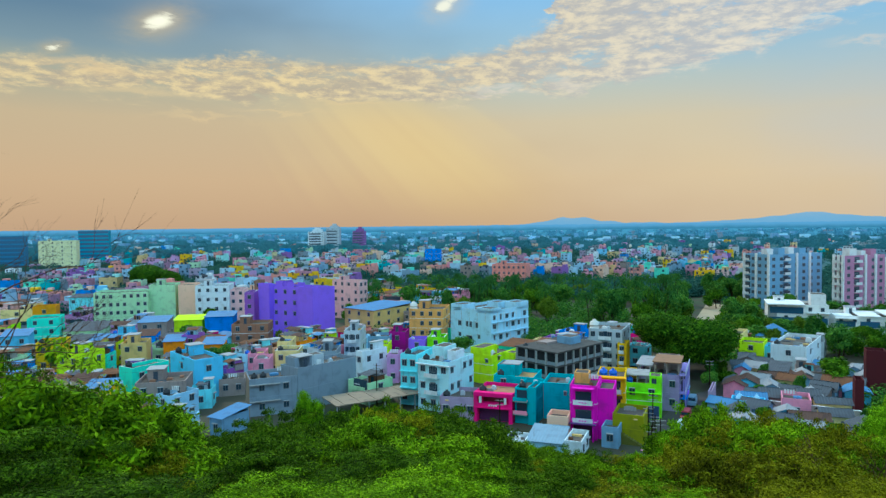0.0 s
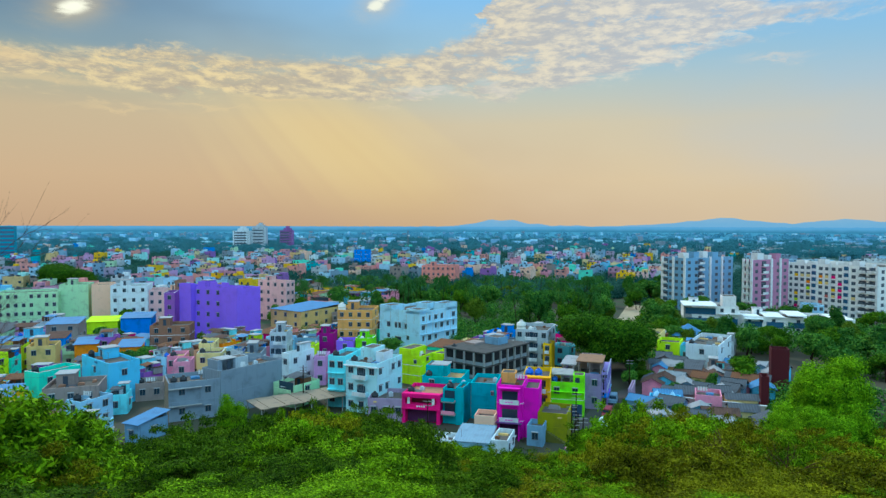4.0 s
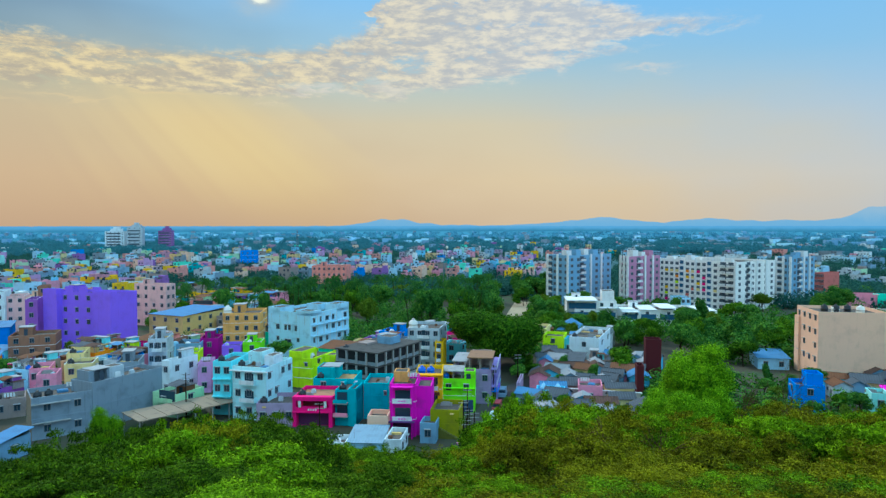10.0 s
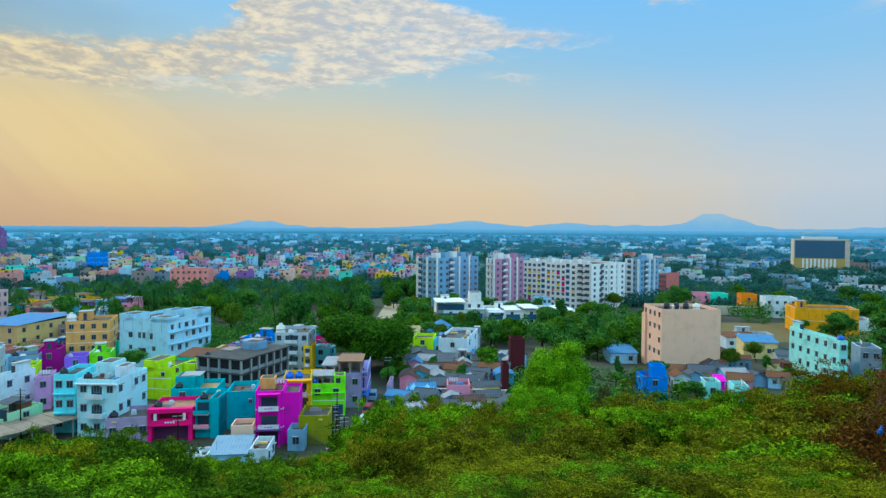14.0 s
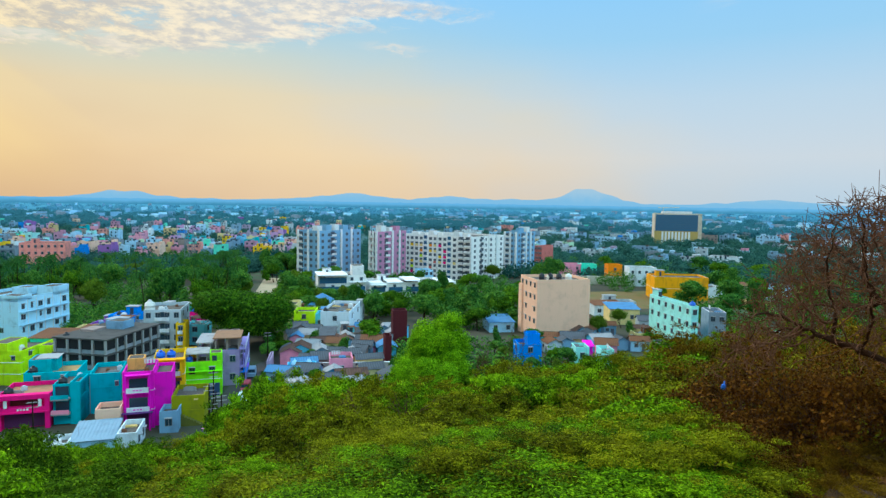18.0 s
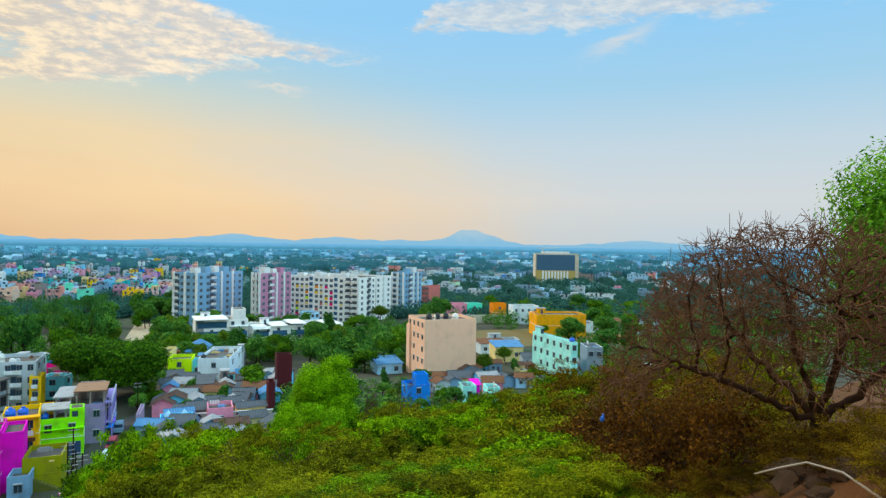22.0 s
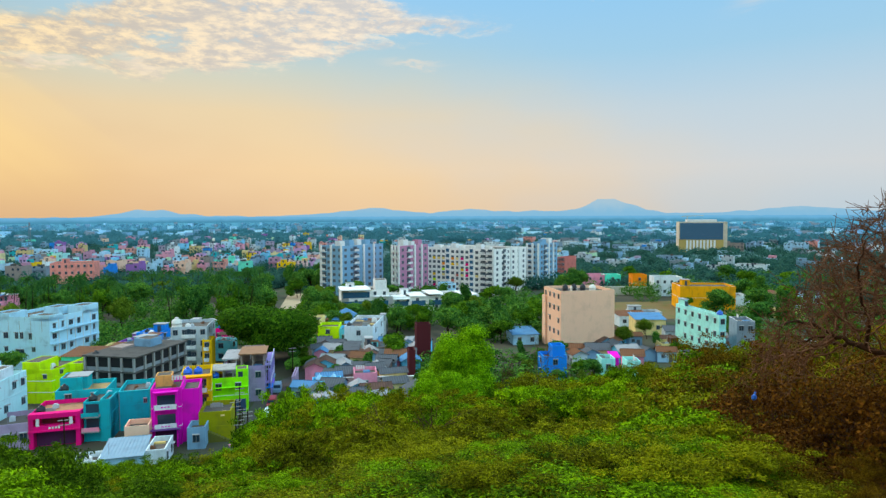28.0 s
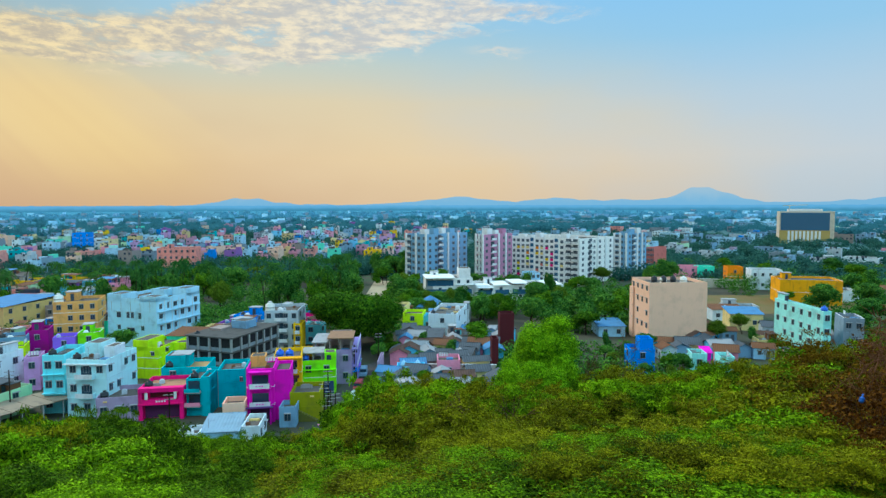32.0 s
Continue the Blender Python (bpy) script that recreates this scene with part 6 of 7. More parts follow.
def scatter_shacks():
    r = random.Random(8)
    walls = [paint("bluegrey"), paint("rose"), paint("paleblue"), paint("palegrey"), paint("brownplaster"), paint("skyblue"), paint("cream")]
    for a0, a1, r0, r1, n in ((8.5, 20, 124, 185, 52), (33, 47, 160, 215, 22), (-9, 2, 104, 118, 0)):
        made = tries = 0
        while made < n and tries < 900:
            tries += 1
            x, y = polar(r.uniform(a0, a1), r.uniform(r0, r1))
            w, d = r.uniform(3.2, 6), r.uniform(3.2, 5)
            if not free(x, y, 0.4 * (w + d) / 2, 0.75) or abs(x - (y - 111) * 0.27 - 9.5) < 5.5:
                continue
            roof = r.choice([TILE, TIN_GREY, TIN_GREY, TIN_GREY, TIN_RUST, PALE_TIN, TIN_BLUE, TIN_GREY])
            if x > y * 0.55:
                roof = r.choice([TIN_RUST, TILE, PALE_TIN, TIN_GREY])
            kind = {TILE.name: "old clay tile", TIN_GREY.name: "grey tin sheet", TIN_RUST.name: "rusty tin sheet", PALE_TIN.name: "pale weathered tin", TIN_BLUE.name: "blue tin sheet"}[roof.name]
            shack(x, y, r.choice([12, 102, 30]) + r.uniform(-8, 8), w, d, r.uniform(2.4, 3.2), r.choice(walls), roof, f"low plastered shack with {kind} roof")
            made += 1


scatter_shacks()


def flat_roof_shed():
    """The long open shed with a rusty flat roof in front of the grey house."""
    root = thing("open_shed", pose(-46.0, 125.4, 0, 0, 0, 44), "long open shed with stained flat roof and thin posts", "shed")
    g = Geo()
    for k in range(12):
        g.box(-10.5 + 1.75 * k + 0.03, -4.2, 3.1 + 0.05 * (k % 2), -8.78 + 1.75 * k, 4.2, 3.25 + 0.05 * (k % 2))
        me = g.mesh("roof_panel", [surface("stained_sheet", (0.28, 0.215, 0.15), 0.9, grime=0.9, scale=0.5, streak=False)])
        part("roof_panel", me, root)
        g = Geo()
    g = Geo()
    g.tube([(0, 0, 0), (0, 0, 3.12)], [0.1, 0.1], 6)
    post = g.mesh("post", [CONCRETE])
    for k in range(7):
        for y in (-3.9, 3.9):
            part("post", post, root, pose(-10.2 + 3.4 * k, y, 0))
    FOOT.append((-46.0, 125.4, 10))


flat_roof_shed()


def long_wall(name, x0, y0, x1, y1, h, mat, label):
    L = math.hypot(x1 - x0, y1 - y0)
    root = thing(name, pose((x0 + x1) / 2, (y0 + y1) / 2, 0, 0, 0, math.degrees(math.atan2(y1 - y0, x1 - x0))), label, "wall")
    part("wall_panel", slab_mesh(L, 0.25, h, mat, "wall_panel"), root)
    part("coping", slab_mesh(L + 0.1, 0.4, 0.12, WHITEWASH, "coping"), root, pose(0, 0, h))


long_wall("compound_wall", 21, 121, 26, 140, 2.6, WHITEWASH, "white plastered compound wall along the street")
long_wall("compound_wall", 26, 140, 46, 134, 2.6, surface("stained_wall", (0.40, 0.36, 0.33), 0.9, grime=0.6), "stained grey compound wall behind the scrub")
long_wall("flyover_wall", 165, 268, 230, 235, 4.0, surface("pale_parapet", (0.60, 0.56, 0.46), 0.9), "pale concrete flyover edge behind the field")


def shrine(x, y, th):
    root = thing("shrine", pose(x, y, 0, 0, 0, -th), "pale blue shrine with two small white domes", "shrine")
    part("wall", house_body(6, 4, 3.4, paint("skyblue")), root)
    part("roof_slab", slab_mesh(5.6, 3.6, 0.1, WHITEWASH, "roof_slab"), root, pose(0, 0, 2.5))
    g = Geo()
    prof = [(0, 0.9), (1.0, 0.9), (1.1, 1.05), (1.3, 1.05), (1.5, 0.95), (2.1, 0.75), (2.6, 0.4), (2.9, 0.12), (3.4, 0.04)]
    g.tube([(0, 0, z) for z, _ in prof], [q for _, q in prof], 14)
    me = g.mesh("dome", [paint("paleblue")], True)
    for k in (-1, 1):
        part("dome", me, root, pose(1.5 * k, 0, 2.6) @ Matrix.Diagonal((0.7, 0.7, 0.62, 1)))
    part("window", window_mesh(1.0, 1.2), root, pose(0, -2, 1.6))


shrine(27, 136, 12)


def pyramid_roof(x, y):
    root = thing("pavilion", pose(x, y, 0, 0, 0, -10), "white pavilion under a blue pyramid roof", "pavilion")
    part("wall", house_body(8, 8, 4.2, paint("ice"), 0.2), root)
    g = Geo()
    q = [(-5, -5, 4.1), (5, -5, 4.1), (5, 5, 4.1), (-5, 5, 4.1)]
    for k in range(4):
        g.face([q[k], q[(k + 1) % 4], (0, 0, 7.4)])
    g.face(q[::-1])
    part("roof", g.mesh("roof", [TIN_BLUE]), root)


pyramid_roof(*polar(13.0, 218))


def lattice_mast(az, dist, h, name, label):
    x, y = polar(az, dist)
    root = thing(name, pose(x, y, 0), label, "mast")
    g = Geo()
    s0, s1 = h * 0.045, h * 0.012
    for sx in (-1, 1):
        for sy in (-1, 1):
            g.tube([(sx * s0, sy * s0, 0), (sx * s1, sy * s1, h)], [0.12, 0.08], 4)
    n = 10
    for k in range(n):
        a, b = s0 + (s1 - s0) * k / n, s0 + (s1 - s0) * (k + 1) / n
        for sy in (-1, 1):
            g.tube([(-a, sy * a, h * k / n), (b, sy * b, h * (k + 1) / n)], [0.06, 0.06], 3)
            g.tube([(a, sy * a, h * k / n), (-b, sy * b, h * (k + 1) / n)], [0.06, 0.06], 3)
    part("lattice", g.mesh("lattice", [surface("mast_steel", (0.16, 0.20, 0.24), 0.6)]), root)
    part("antenna_drum", tank_mesh(WHITETANK), root, pose(s1 + 0.5, -0.5, h * 0.82))


lattice_mast(1.9, 330, 32, "phone_mast", "grey steel lattice phone mast above the trees")
lattice_mast(-11.0, 640, 34, "phone_mast", "thin grey steel mast among far houses")
lattice_mast(2.4, 352, 24, "phone_mast", "short steel lattice mast beside a taller one")


def utility_pole(x, y, h):
    root = thing("utility_pole", pose(x, y, 0), "thin dark utility pole with crossarms", "pole", "utility poles")
    g = Geo()
    g.tube([(0, 0, 0), (0, 0, h)], [0.14, 0.09], 7)
    part("pole", g.mesh("pole", [BARK]), root)
    g = Geo()
    g.box(-0.8, -0.05, 0, 0.8, 0.05, 0.1)
    me = g.mesh("crossarm", [CONCRETE])
    part("crossarm", me, root, pose(0, 0, h - 0.4))
    part("crossarm", me, root, pose(0, 0, h - 1.1))


for px, py, ph in ((-17.2, 106, 9), (-47.0, 128, 9), (6.5, 106, 9), (8.0, 118, 8), (15.0, 138, 8), (22, 150, 8)):
    utility_pole(px, py, ph)


def parked_van(x, y, th, col, label):
    root = thing("van", pose(x, y, 0.03, 0, 0, -th), label, "vehicle")
    g = Geo()
    g.box(-0.85, -2.0, 0.35, 0.85, 2.0, 1.0, 0, 0.03)
    g.box(-0.82, -1.3, 1.0, 0.82, 1.95, 1.9, 0, 0.16)
    part("body", g.mesh("body", [surface("van_" + col, PAINT[col], 0.35, grime=0.2, streak=False)]), root)
    g = Geo()
    g.box(-0.7, -1.32, 1.15, 0.7, -1.2, 1.72)
    part("windscreen", g.mesh("windscreen", [GLASS]), root)
    g = Geo()
    g.tube([(-0.1, 0, 0), (0.1, 0, 0)], [0.32, 0.32], 12)
    w = g.mesh("wheel", [BLACKTANK])
    for sx in (-0.8, 0.8):
        for sy in (-1.25, 1.25):
            part("wheel", w, root, pose(sx, sy, 0.32))


parked_van(13.6, 124, 196, "offwhite", "white small van parked on the street")
parked_van(15.0, 131, 16, "maroon", "dark red small car parked by the houses")
parked_van(17.5, 142, 12, "bluegrey", "blue grey small car parked on the street")


def scrap_pile(x, y, seed, n, label):
    """Loose planks, blocks and sheets dumped beside the street."""
    r = random.Random(seed)
    root = thing("scrap_pile", pose(x, y, 0), label, "rubble")
    mats = [CONCRETE, paint("brick"), TIN_RUST, paint("rose"), paint("palegrey"), TIN_GREY]
    meshes = []
    for k in range(8):
        g = Geo()
        a, b, c = r.uniform(0.3, 1.4), r.uniform(0.2, 0.6), r.uniform(0.1, 0.5)
        g.box(-a / 2, -b / 2, 0, a / 2, b / 2, c, 0, 0.03)
        meshes.append(g.mesh("scrap_piece", [r.choice(mats)]))
    for k in range(n):
        q, t = abs(r.gauss(0, 2.6)), r.uniform(0, 6.28)
        part("scrap_piece", r.choice(meshes), root, pose(q * math.cos(t), q * math.sin(t), max(0.0, r.uniform(0, 1.1) * (1 - q / 5)), r.uniform(-25, 25), r.uniform(-25, 25), r.uniform(0, 360)))


scrap_pile(7.5, 105.5, 1, 46, "heap of pinkish rubble and planks by the street")
scrap_pile(11.5, 109, 2, 30, "heap of broken brick and rusty sheets")
scrap_pile(1.5, 101.5, 3, 24, "grey rubble heap at the slope foot")
for px, py, ph in ((6.9, 104.5, 6.5), (8.4, 106.8, 7), (9.8, 105, 6), (7.7, 108.5, 7)):
    utility_pole(px, py, ph)

# ---- trees of the town ----
rain = make_tree("rain_tree", 3, 13, 13, LEAF_RAIN, 0.5, 150, "broad dark green rain tree with spreading crown", "tree", 0.7, 0.62, 0.22, depth=4)
round_a = make_tree("broadleaf_tree", 4, 11, 5.2, LEAF_DARK, 0.6, 60, "dark green broad-leaved tree among the houses", "tree", 0.3, 0.7)
round_b = make_tree("broadleaf_tree", 5, 9, 5.6, LEAF_RAIN, 0.6, 60, "mid green broad-leaved tree among the houses", "tree", 0.3, 0.6)
round_c = make_tree("broadleaf_tree", 6, 12, 4.6, LEAF_DARK, 0.55, 70, "tall dark green tree among the houses", "tree", 0.3, 0.8)
round_d = make_tree("broadleaf_tree", 8, 10, 5.0, LEAF_YELLOW, 0.5, 70, "yellow-green broad-leaved tree among the houses", "tree", 0.3, 0.7)
bright = make_tree("bright_tree", 7, 20, 4.9, LEAF_BRIGHT, 0.2, 420, "bright yellow-green leafy tree on the slope", "tree", 0.25, 0.8, 0.34, depth=4)
palms = [make_palm(k) for k in (1, 2, 3)]
sources = [rain, round_a, round_b, round_c, round_d, bright, *palms]


def plant_town():
    r = random.Random(21)
    x, y = polar(4.6, 172)
    place(rain, x, y, -0.3, 40, 1.30, 1.16)
    FOOT.append((x, y, 12))
    x, y = polar(-38.5, 415)
    place(rain, x, y, 0, 10, 1.5, 1.25, "large green tree among the far blocks")
    x, y = polar(17.5, 168)
    place(round_b, x, y, 0, 10, 1.1, 0.85)
    # palm grove
    made = 0
    while made < 70:
        az, d = r.uniform(-21, 6), r.uniform(215, 380)
        x, y = polar(az, d)
        if not free(x, y, 2.0):
            continue
        ps = min(1.25, (H - 0.072 * d) / 14.5) * r.uniform(0.85, 1.05)
        place(r.choice(palms), x, y, 0, r.uniform(0, 360), ps * 0.7, ps)
        FOOT.append((x, y, 2.2))
        made += 1
    # wood between and round the palms, beside the clearing, in front of the apartment blocks and the field
    for a0, a1, r0, r1, n, s0, s1 in ((-21, 6.4, 225, 400, 55, 0.8, 1.25), (9.6, 12, 195, 300, 12, 0.7, 1.1), (9, 20, 205, 235, 16, 0.7, 1.0), (8, 14, 300, 420, 14, 0.8, 1.2), (22, 33, 190, 275, 30, 0.8, 1.15), (13, 22, 255, 300, 14, 0.6, 0.9),
                                      (28, 50, 300, 400, 16, 0.8, 1.3), (-50, -12, 175, 420, 46, 0.35, 0.8), (8, 20, 124, 185, 26, 0.3, 0.55), (36, 50, 165, 290, 18, 0.5, 0.8), (44, 64, 190, 330, 22, 0.8, 1.2), (22, 35, 112, 172, 40, 0.32, 0.58), (12, 22, 100, 124, 14, 0.25, 0.4), (31, 46, 120, 160, 18, 0.25, 0.4), (2.0, 6, 190, 215, 6, 0.5, 0.8)):
        made = tries = 0
        while made < n and tries < n * 12:
            tries += 1
            x, y = polar(r.uniform(a0, a1), 1 / r.uniform(1 / r1, 1 / r0))
            if not free(x, y, 2.2, 0.9):
                continue
            zs = r.uniform(s0, s1) * 0.95
            if a0 == -21:
                zs = min(1.35, (H - 0.08 * math.hypot(x, y)) / 11.5 * r.uniform(0.75, 1.0))
            place(r.choice([round_a, round_a, round_b, round_b, round_c, round_d]), x, y, 0, r.uniform(0, 360), r.uniform(s0, s1), zs)
            FOOT.append((x, y, 2.0))
            made += 1


plant_town()


def grove_floor():
    """Undergrowth and young trees that close the gaps of the grove."""
    r = np.random.default_rng(17)
    blobs = []
    for a0, a1, r0, r1, n, top in ((-21, 6.6, 225, 410, 420, 7.5), (9.8, 12, 200, 300, 50, 5.5), (22, 33, 195, 280, 160, 6.5), (12, 22, 215, 300, 110, 4.0), (33, 62, 290, 420, 260, 6.5), (44, 64, 185, 300, 160, 5), (19, 36, 92, 172, 420, 2.2), (36, 50, 110, 160, 160, 2.0), (9.5, 19, 100, 122, 70, 1.6), (-20, 7, 196, 245, 260, 3.2), (7, 13, 185, 215, 60, 2.5)):
        for k in range(n):
            x, y = polar(r.uniform(a0, a1), 1 / r.uniform(1 / r1, 1 / r0))
            if not free(x, y, 1.0, 0.9):
                continue
            rad = r.uniform(1.6, 3.4)
            blobs.append((x, y, r.uniform(0.25, 0.9) * top, rad, 0.9))
    ob = new("undergrowth", leaf_mesh("undergrowth", leaf_arrays(blobs, 26, 0.75, r, 1.8), [LEAF_DARK]))
    tagged(ob, "dark green undergrowth between the grove trees", "trees", kind="stuff")


grove_floor()


def far_woods():
    """Tree cover from 450 m to the end of the plain: joined clumps of leaf blades."""
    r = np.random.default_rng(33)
    # each belt has its own leaf colour, which carries more haze with distance
    for r0, r1, n, size, per, big, leaf, label in ((330, 900, 3600, 1.7, 5.5, 6.4, LEAF_MID_HAZED, "tree cover between the houses of the town, tinted teal for haze"), (900, 1800, 3400, 3.4, 1.4, 9.5, LEAF_FAR_HAZED, "tree cover between the far houses, tinted blue-green for haze"),
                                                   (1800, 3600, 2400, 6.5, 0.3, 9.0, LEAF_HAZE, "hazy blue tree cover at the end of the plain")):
        a = np.radians(r.uniform(-56, 62, n))
        d = 1 / r.uniform(1 / r1, 1 / r0, n)
        keep = noise_mask(a, d, r)
        blobs = []
        for az, dist, k in zip(a, d, keep):
            if not k:
                continue
            x, y = dist * math.sin(az), dist * math.cos(az)
            if dist < 900 and not free(x, y, 2.6, 0.75):
                continue
            rad = big * r.uniform(0.6, 1.2)
            for j in range(3):
                blobs.append((x + r.normal() * rad * 0.6, y + r.normal() * rad * 0.6, rad * r.uniform(0.3, 0.6), rad * r.uniform(0.5, 0.8), 0.7))
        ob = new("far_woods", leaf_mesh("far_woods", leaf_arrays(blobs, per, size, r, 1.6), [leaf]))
        tagged(ob, label, "trees", kind="stuff")


def noise_mask(a, d, r):
    return np.array([noise.noise(Vector((dd * math.sin(aa) / 160, dd * math.cos(aa) / 160, 2))) + r.normal() * 0.25 > -0.35 for aa, dd in zip(a, d)])


far_woods()


def far_roofs():
    """Specks of the far town, too small to tell apart, joined; their blue paints carry haze."""
    r = random.Random(44)
    g = Geo()
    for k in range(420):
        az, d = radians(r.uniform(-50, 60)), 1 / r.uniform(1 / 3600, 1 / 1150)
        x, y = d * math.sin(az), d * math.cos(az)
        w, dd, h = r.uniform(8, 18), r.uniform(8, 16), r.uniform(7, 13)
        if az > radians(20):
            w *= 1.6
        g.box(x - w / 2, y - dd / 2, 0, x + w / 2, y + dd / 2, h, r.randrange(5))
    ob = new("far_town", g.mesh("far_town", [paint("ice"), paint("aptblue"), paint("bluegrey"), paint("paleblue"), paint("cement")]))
    tagged(ob, "specks of far houses on the plain, tinted blue for haze", "buildings", kind="stuff")


far_roofs()

# ---- the slope ----
CANOPY = [(-56, 8.6), (-49, 9.4), (-45, 11.8), (-41, 14.0), (-37.5, 16.0), (-34, 17.0), (-30, 16.2), (-25, 15.6), (-17, 15.6), (-11.5, 16.4), (-9, 18.6), (0, 19.6), (4, 18.8), (5.6, 16.4), (9.5, 14.6), (11, 14.4), (16, 14.8), (19, 15.2), (26, 14.6), (31, 13.6), (36, 13.2), (41, 11.8), (46, 10.4), (52, 9.5), (60, 10)]


def make_shrub(name, seed, leaf, label, leaf_size=0.15, per=640, layers=9, twigs=True):
    """A thorny shrub, unit height 1 m times scale: several stems, flat feathery layers of leaves."""
    r = np.random.default_rng(seed)
    root = thing(name, pose(0, 0, -500), label, "shrub", "scrub on the slope")
    g, ends = Geo(), []
    for k in range(4):
        a = r.uniform(0, 2 * math.pi)
        limbs(g, Vector((0, 0, -0.2)), Vector((math.cos(a) * 0.6, math.sin(a) * 0.6, 1)).normalized(), 1.6, 0.06, 3, r, 0.75, 0.08, ends, (2, 3), 4, 0.75)
    ex = max(math.hypot(e.x, e.y) for e in ends)
    ez = max(e.z for e in ends)
    sx, sz = 2.3 / ex, 3.6 / ez
    g.v = [(x * sx, y * sx, z * sz) for x, y, z in g.v]
    blobs = [(e.x * sx, e.y * sx, e.z * sz, r.uniform(0.35, 0.7), r.uniform(0.3, 0.55)) for e in ends]
    # a spreading roof of thin sprays over the stems
    for k in range(30):
        a, q = r.uniform(0, 2 * math.pi), 2.5 * math.sqrt(r.random())
        blobs.append((q * math.cos(a), q * math.sin(a), 3.6 - 0.22 * q * q + r.normal() * 0.34, r.uniform(0.22, 0.55), r.uniform(0.2, 0.45)))
    part("branchwork", g.mesh("branchwork", [TWIG], True), root)
    part("foliage", leaf_mesh("foliage", leaf_arrays(blobs, per, leaf_size, r, 3.2, 0.25, 0.25), [leaf]), root)
    return root


shrubs = [make_shrub("thorn_shrub", 50 + k, leaf, label, size) for k, (leaf, label, size) in enumerate((
    (LEAF_SHRUB, "green thorn shrub with feathery leaves", 0.095), (LEAF_SHRUB, "green thorn shrub with flat leaf layers", 0.105), (LEAF_OLIVE, "olive brown half-dry thorn shrub", 0.085),
    (LEAF_SHRUB, "dense green thorn shrub on the slope", 0.10), (LEAF_OLIVE, "yellowish half-dry thorn shrub", 0.085), (LEAF_BRIGHT, "fresh bright green thorn shrub", 0.10), (LEAF_RUST, "rust brown half-bare thorn shrub", 0.06), (LEAF_DEEP, "deep green dense thorn shrub", 0.095)))]


near_shrubs = [make_shrub("thorn_shrub", 60 + k, leaf, label, 0.055, 1900) for k, (leaf, label) in enumerate((
    (LEAF_SHRUB, "green thorn shrub with fine feathery leaves"), (LEAF_SHRUB, "low green thorn shrub near the path"), (LEAF_OLIVE, "olive half-dry thorn shrub near the path"), (LEAF_DEEP, "deep green thorn shrub near the path")))]


def plant_slope():
    r = random.Random(61)
    rings = ((6.6, 0, 10.5, 13.0), (8.6, 0, 7.5, 10.5), (11.0, 0, 5.0, 8.0), (14.5, 0, 3.5, 6.0), (19, 0, 1.6, 4.2), (25, 0, 0.6, 2.8), (33, 0, 0.6, 1.9), (43, 0, 0.1, 1.0), (55, 0, -0.1, 0.6), (68, 0, -0.1, 0.5), (82, 0, -0.2, 0.4), (94, 0, -0.3, 0.3))
    for dist, _, lo, hi in rings:
        step = math.degrees((2.3 + dist * 0.010) / dist)
        az = -58.0
        while az < 54:
            a = az + r.uniform(-0.4, 0.4) * step
            d = dist * r.uniform(0.92, 1.1)
            az += step
            if a > 45 and d < 30 or a > 48 and d < 45:
                continue
            x, y = polar(a, d)
            ground = hill(x, y)
            top = H - d * math.tan(radians(interp(CANOPY, a) + r.uniform(lo, hi)))
            height = top - ground
            if height < 0.45 or d > 76 and a > 6 or d > 88 and a < -10:
                continue
            olive = noise.noise(Vector((x * 0.09, y * 0.09, 1)))
            src = r.choice(shrubs[2:5:2]) if olive > (-0.12 if a > 8 else 0.10) else r.choice((shrubs[0], shrubs[1], shrubs[3], shrubs[0], shrubs[1], shrubs[3], shrubs[5]))
            if d < 17:
                src = near_shrubs[2] if olive > (-0.08 if a > 8 else 0.12) else r.choice(near_shrubs[:2])
            elif src is shrubs[5] and r.random() < 0.6:
                src = shrubs[0]
            # most shrubs on the left take the deep green that is darkened for shade
            if a < 2 and r.random() < (0.78 if a < -8 else 0.45):
                src = near_shrubs[3] if d < 17 else shrubs[7]
            zs = min(height / 4.0, 2.6)
            base = top - zs * 4.0
            wide = max(0.7, min(1.25, zs * 0.9)) * r.uniform(0.9, 1.2)
            place(src, x, y, min(ground, base + 0.1) if zs < 2.6 else ground, r.uniform(0, 360), wide, (top - ground) / 4.0)


plant_slope()
for a, d, top, wide, turn, label in ((22.6, 60, 8.2, 0.80, 30, ""), (20.9, 57, 12.6, 0.5, 130, "bright green smaller tree on the slope"), (23.6, 55, 12.4, 0.6, 200, "bright green low tree on the slope")):
    x, y = polar(a, d)
    place(bright, x, y, hill(x, y) - 1.5, turn, wide, (H - d * math.tan(radians(top)) - hill(x, y) + 1.5) / 20.4, label)
x, y = polar(-25.8, 62)
place(bright, x, y, hill(x, y), 200, 0.36, (H - 62 * math.tan(radians(12.9)) - hill(x, y)) / 20.4, "small pointed green tree in front of a grey house")


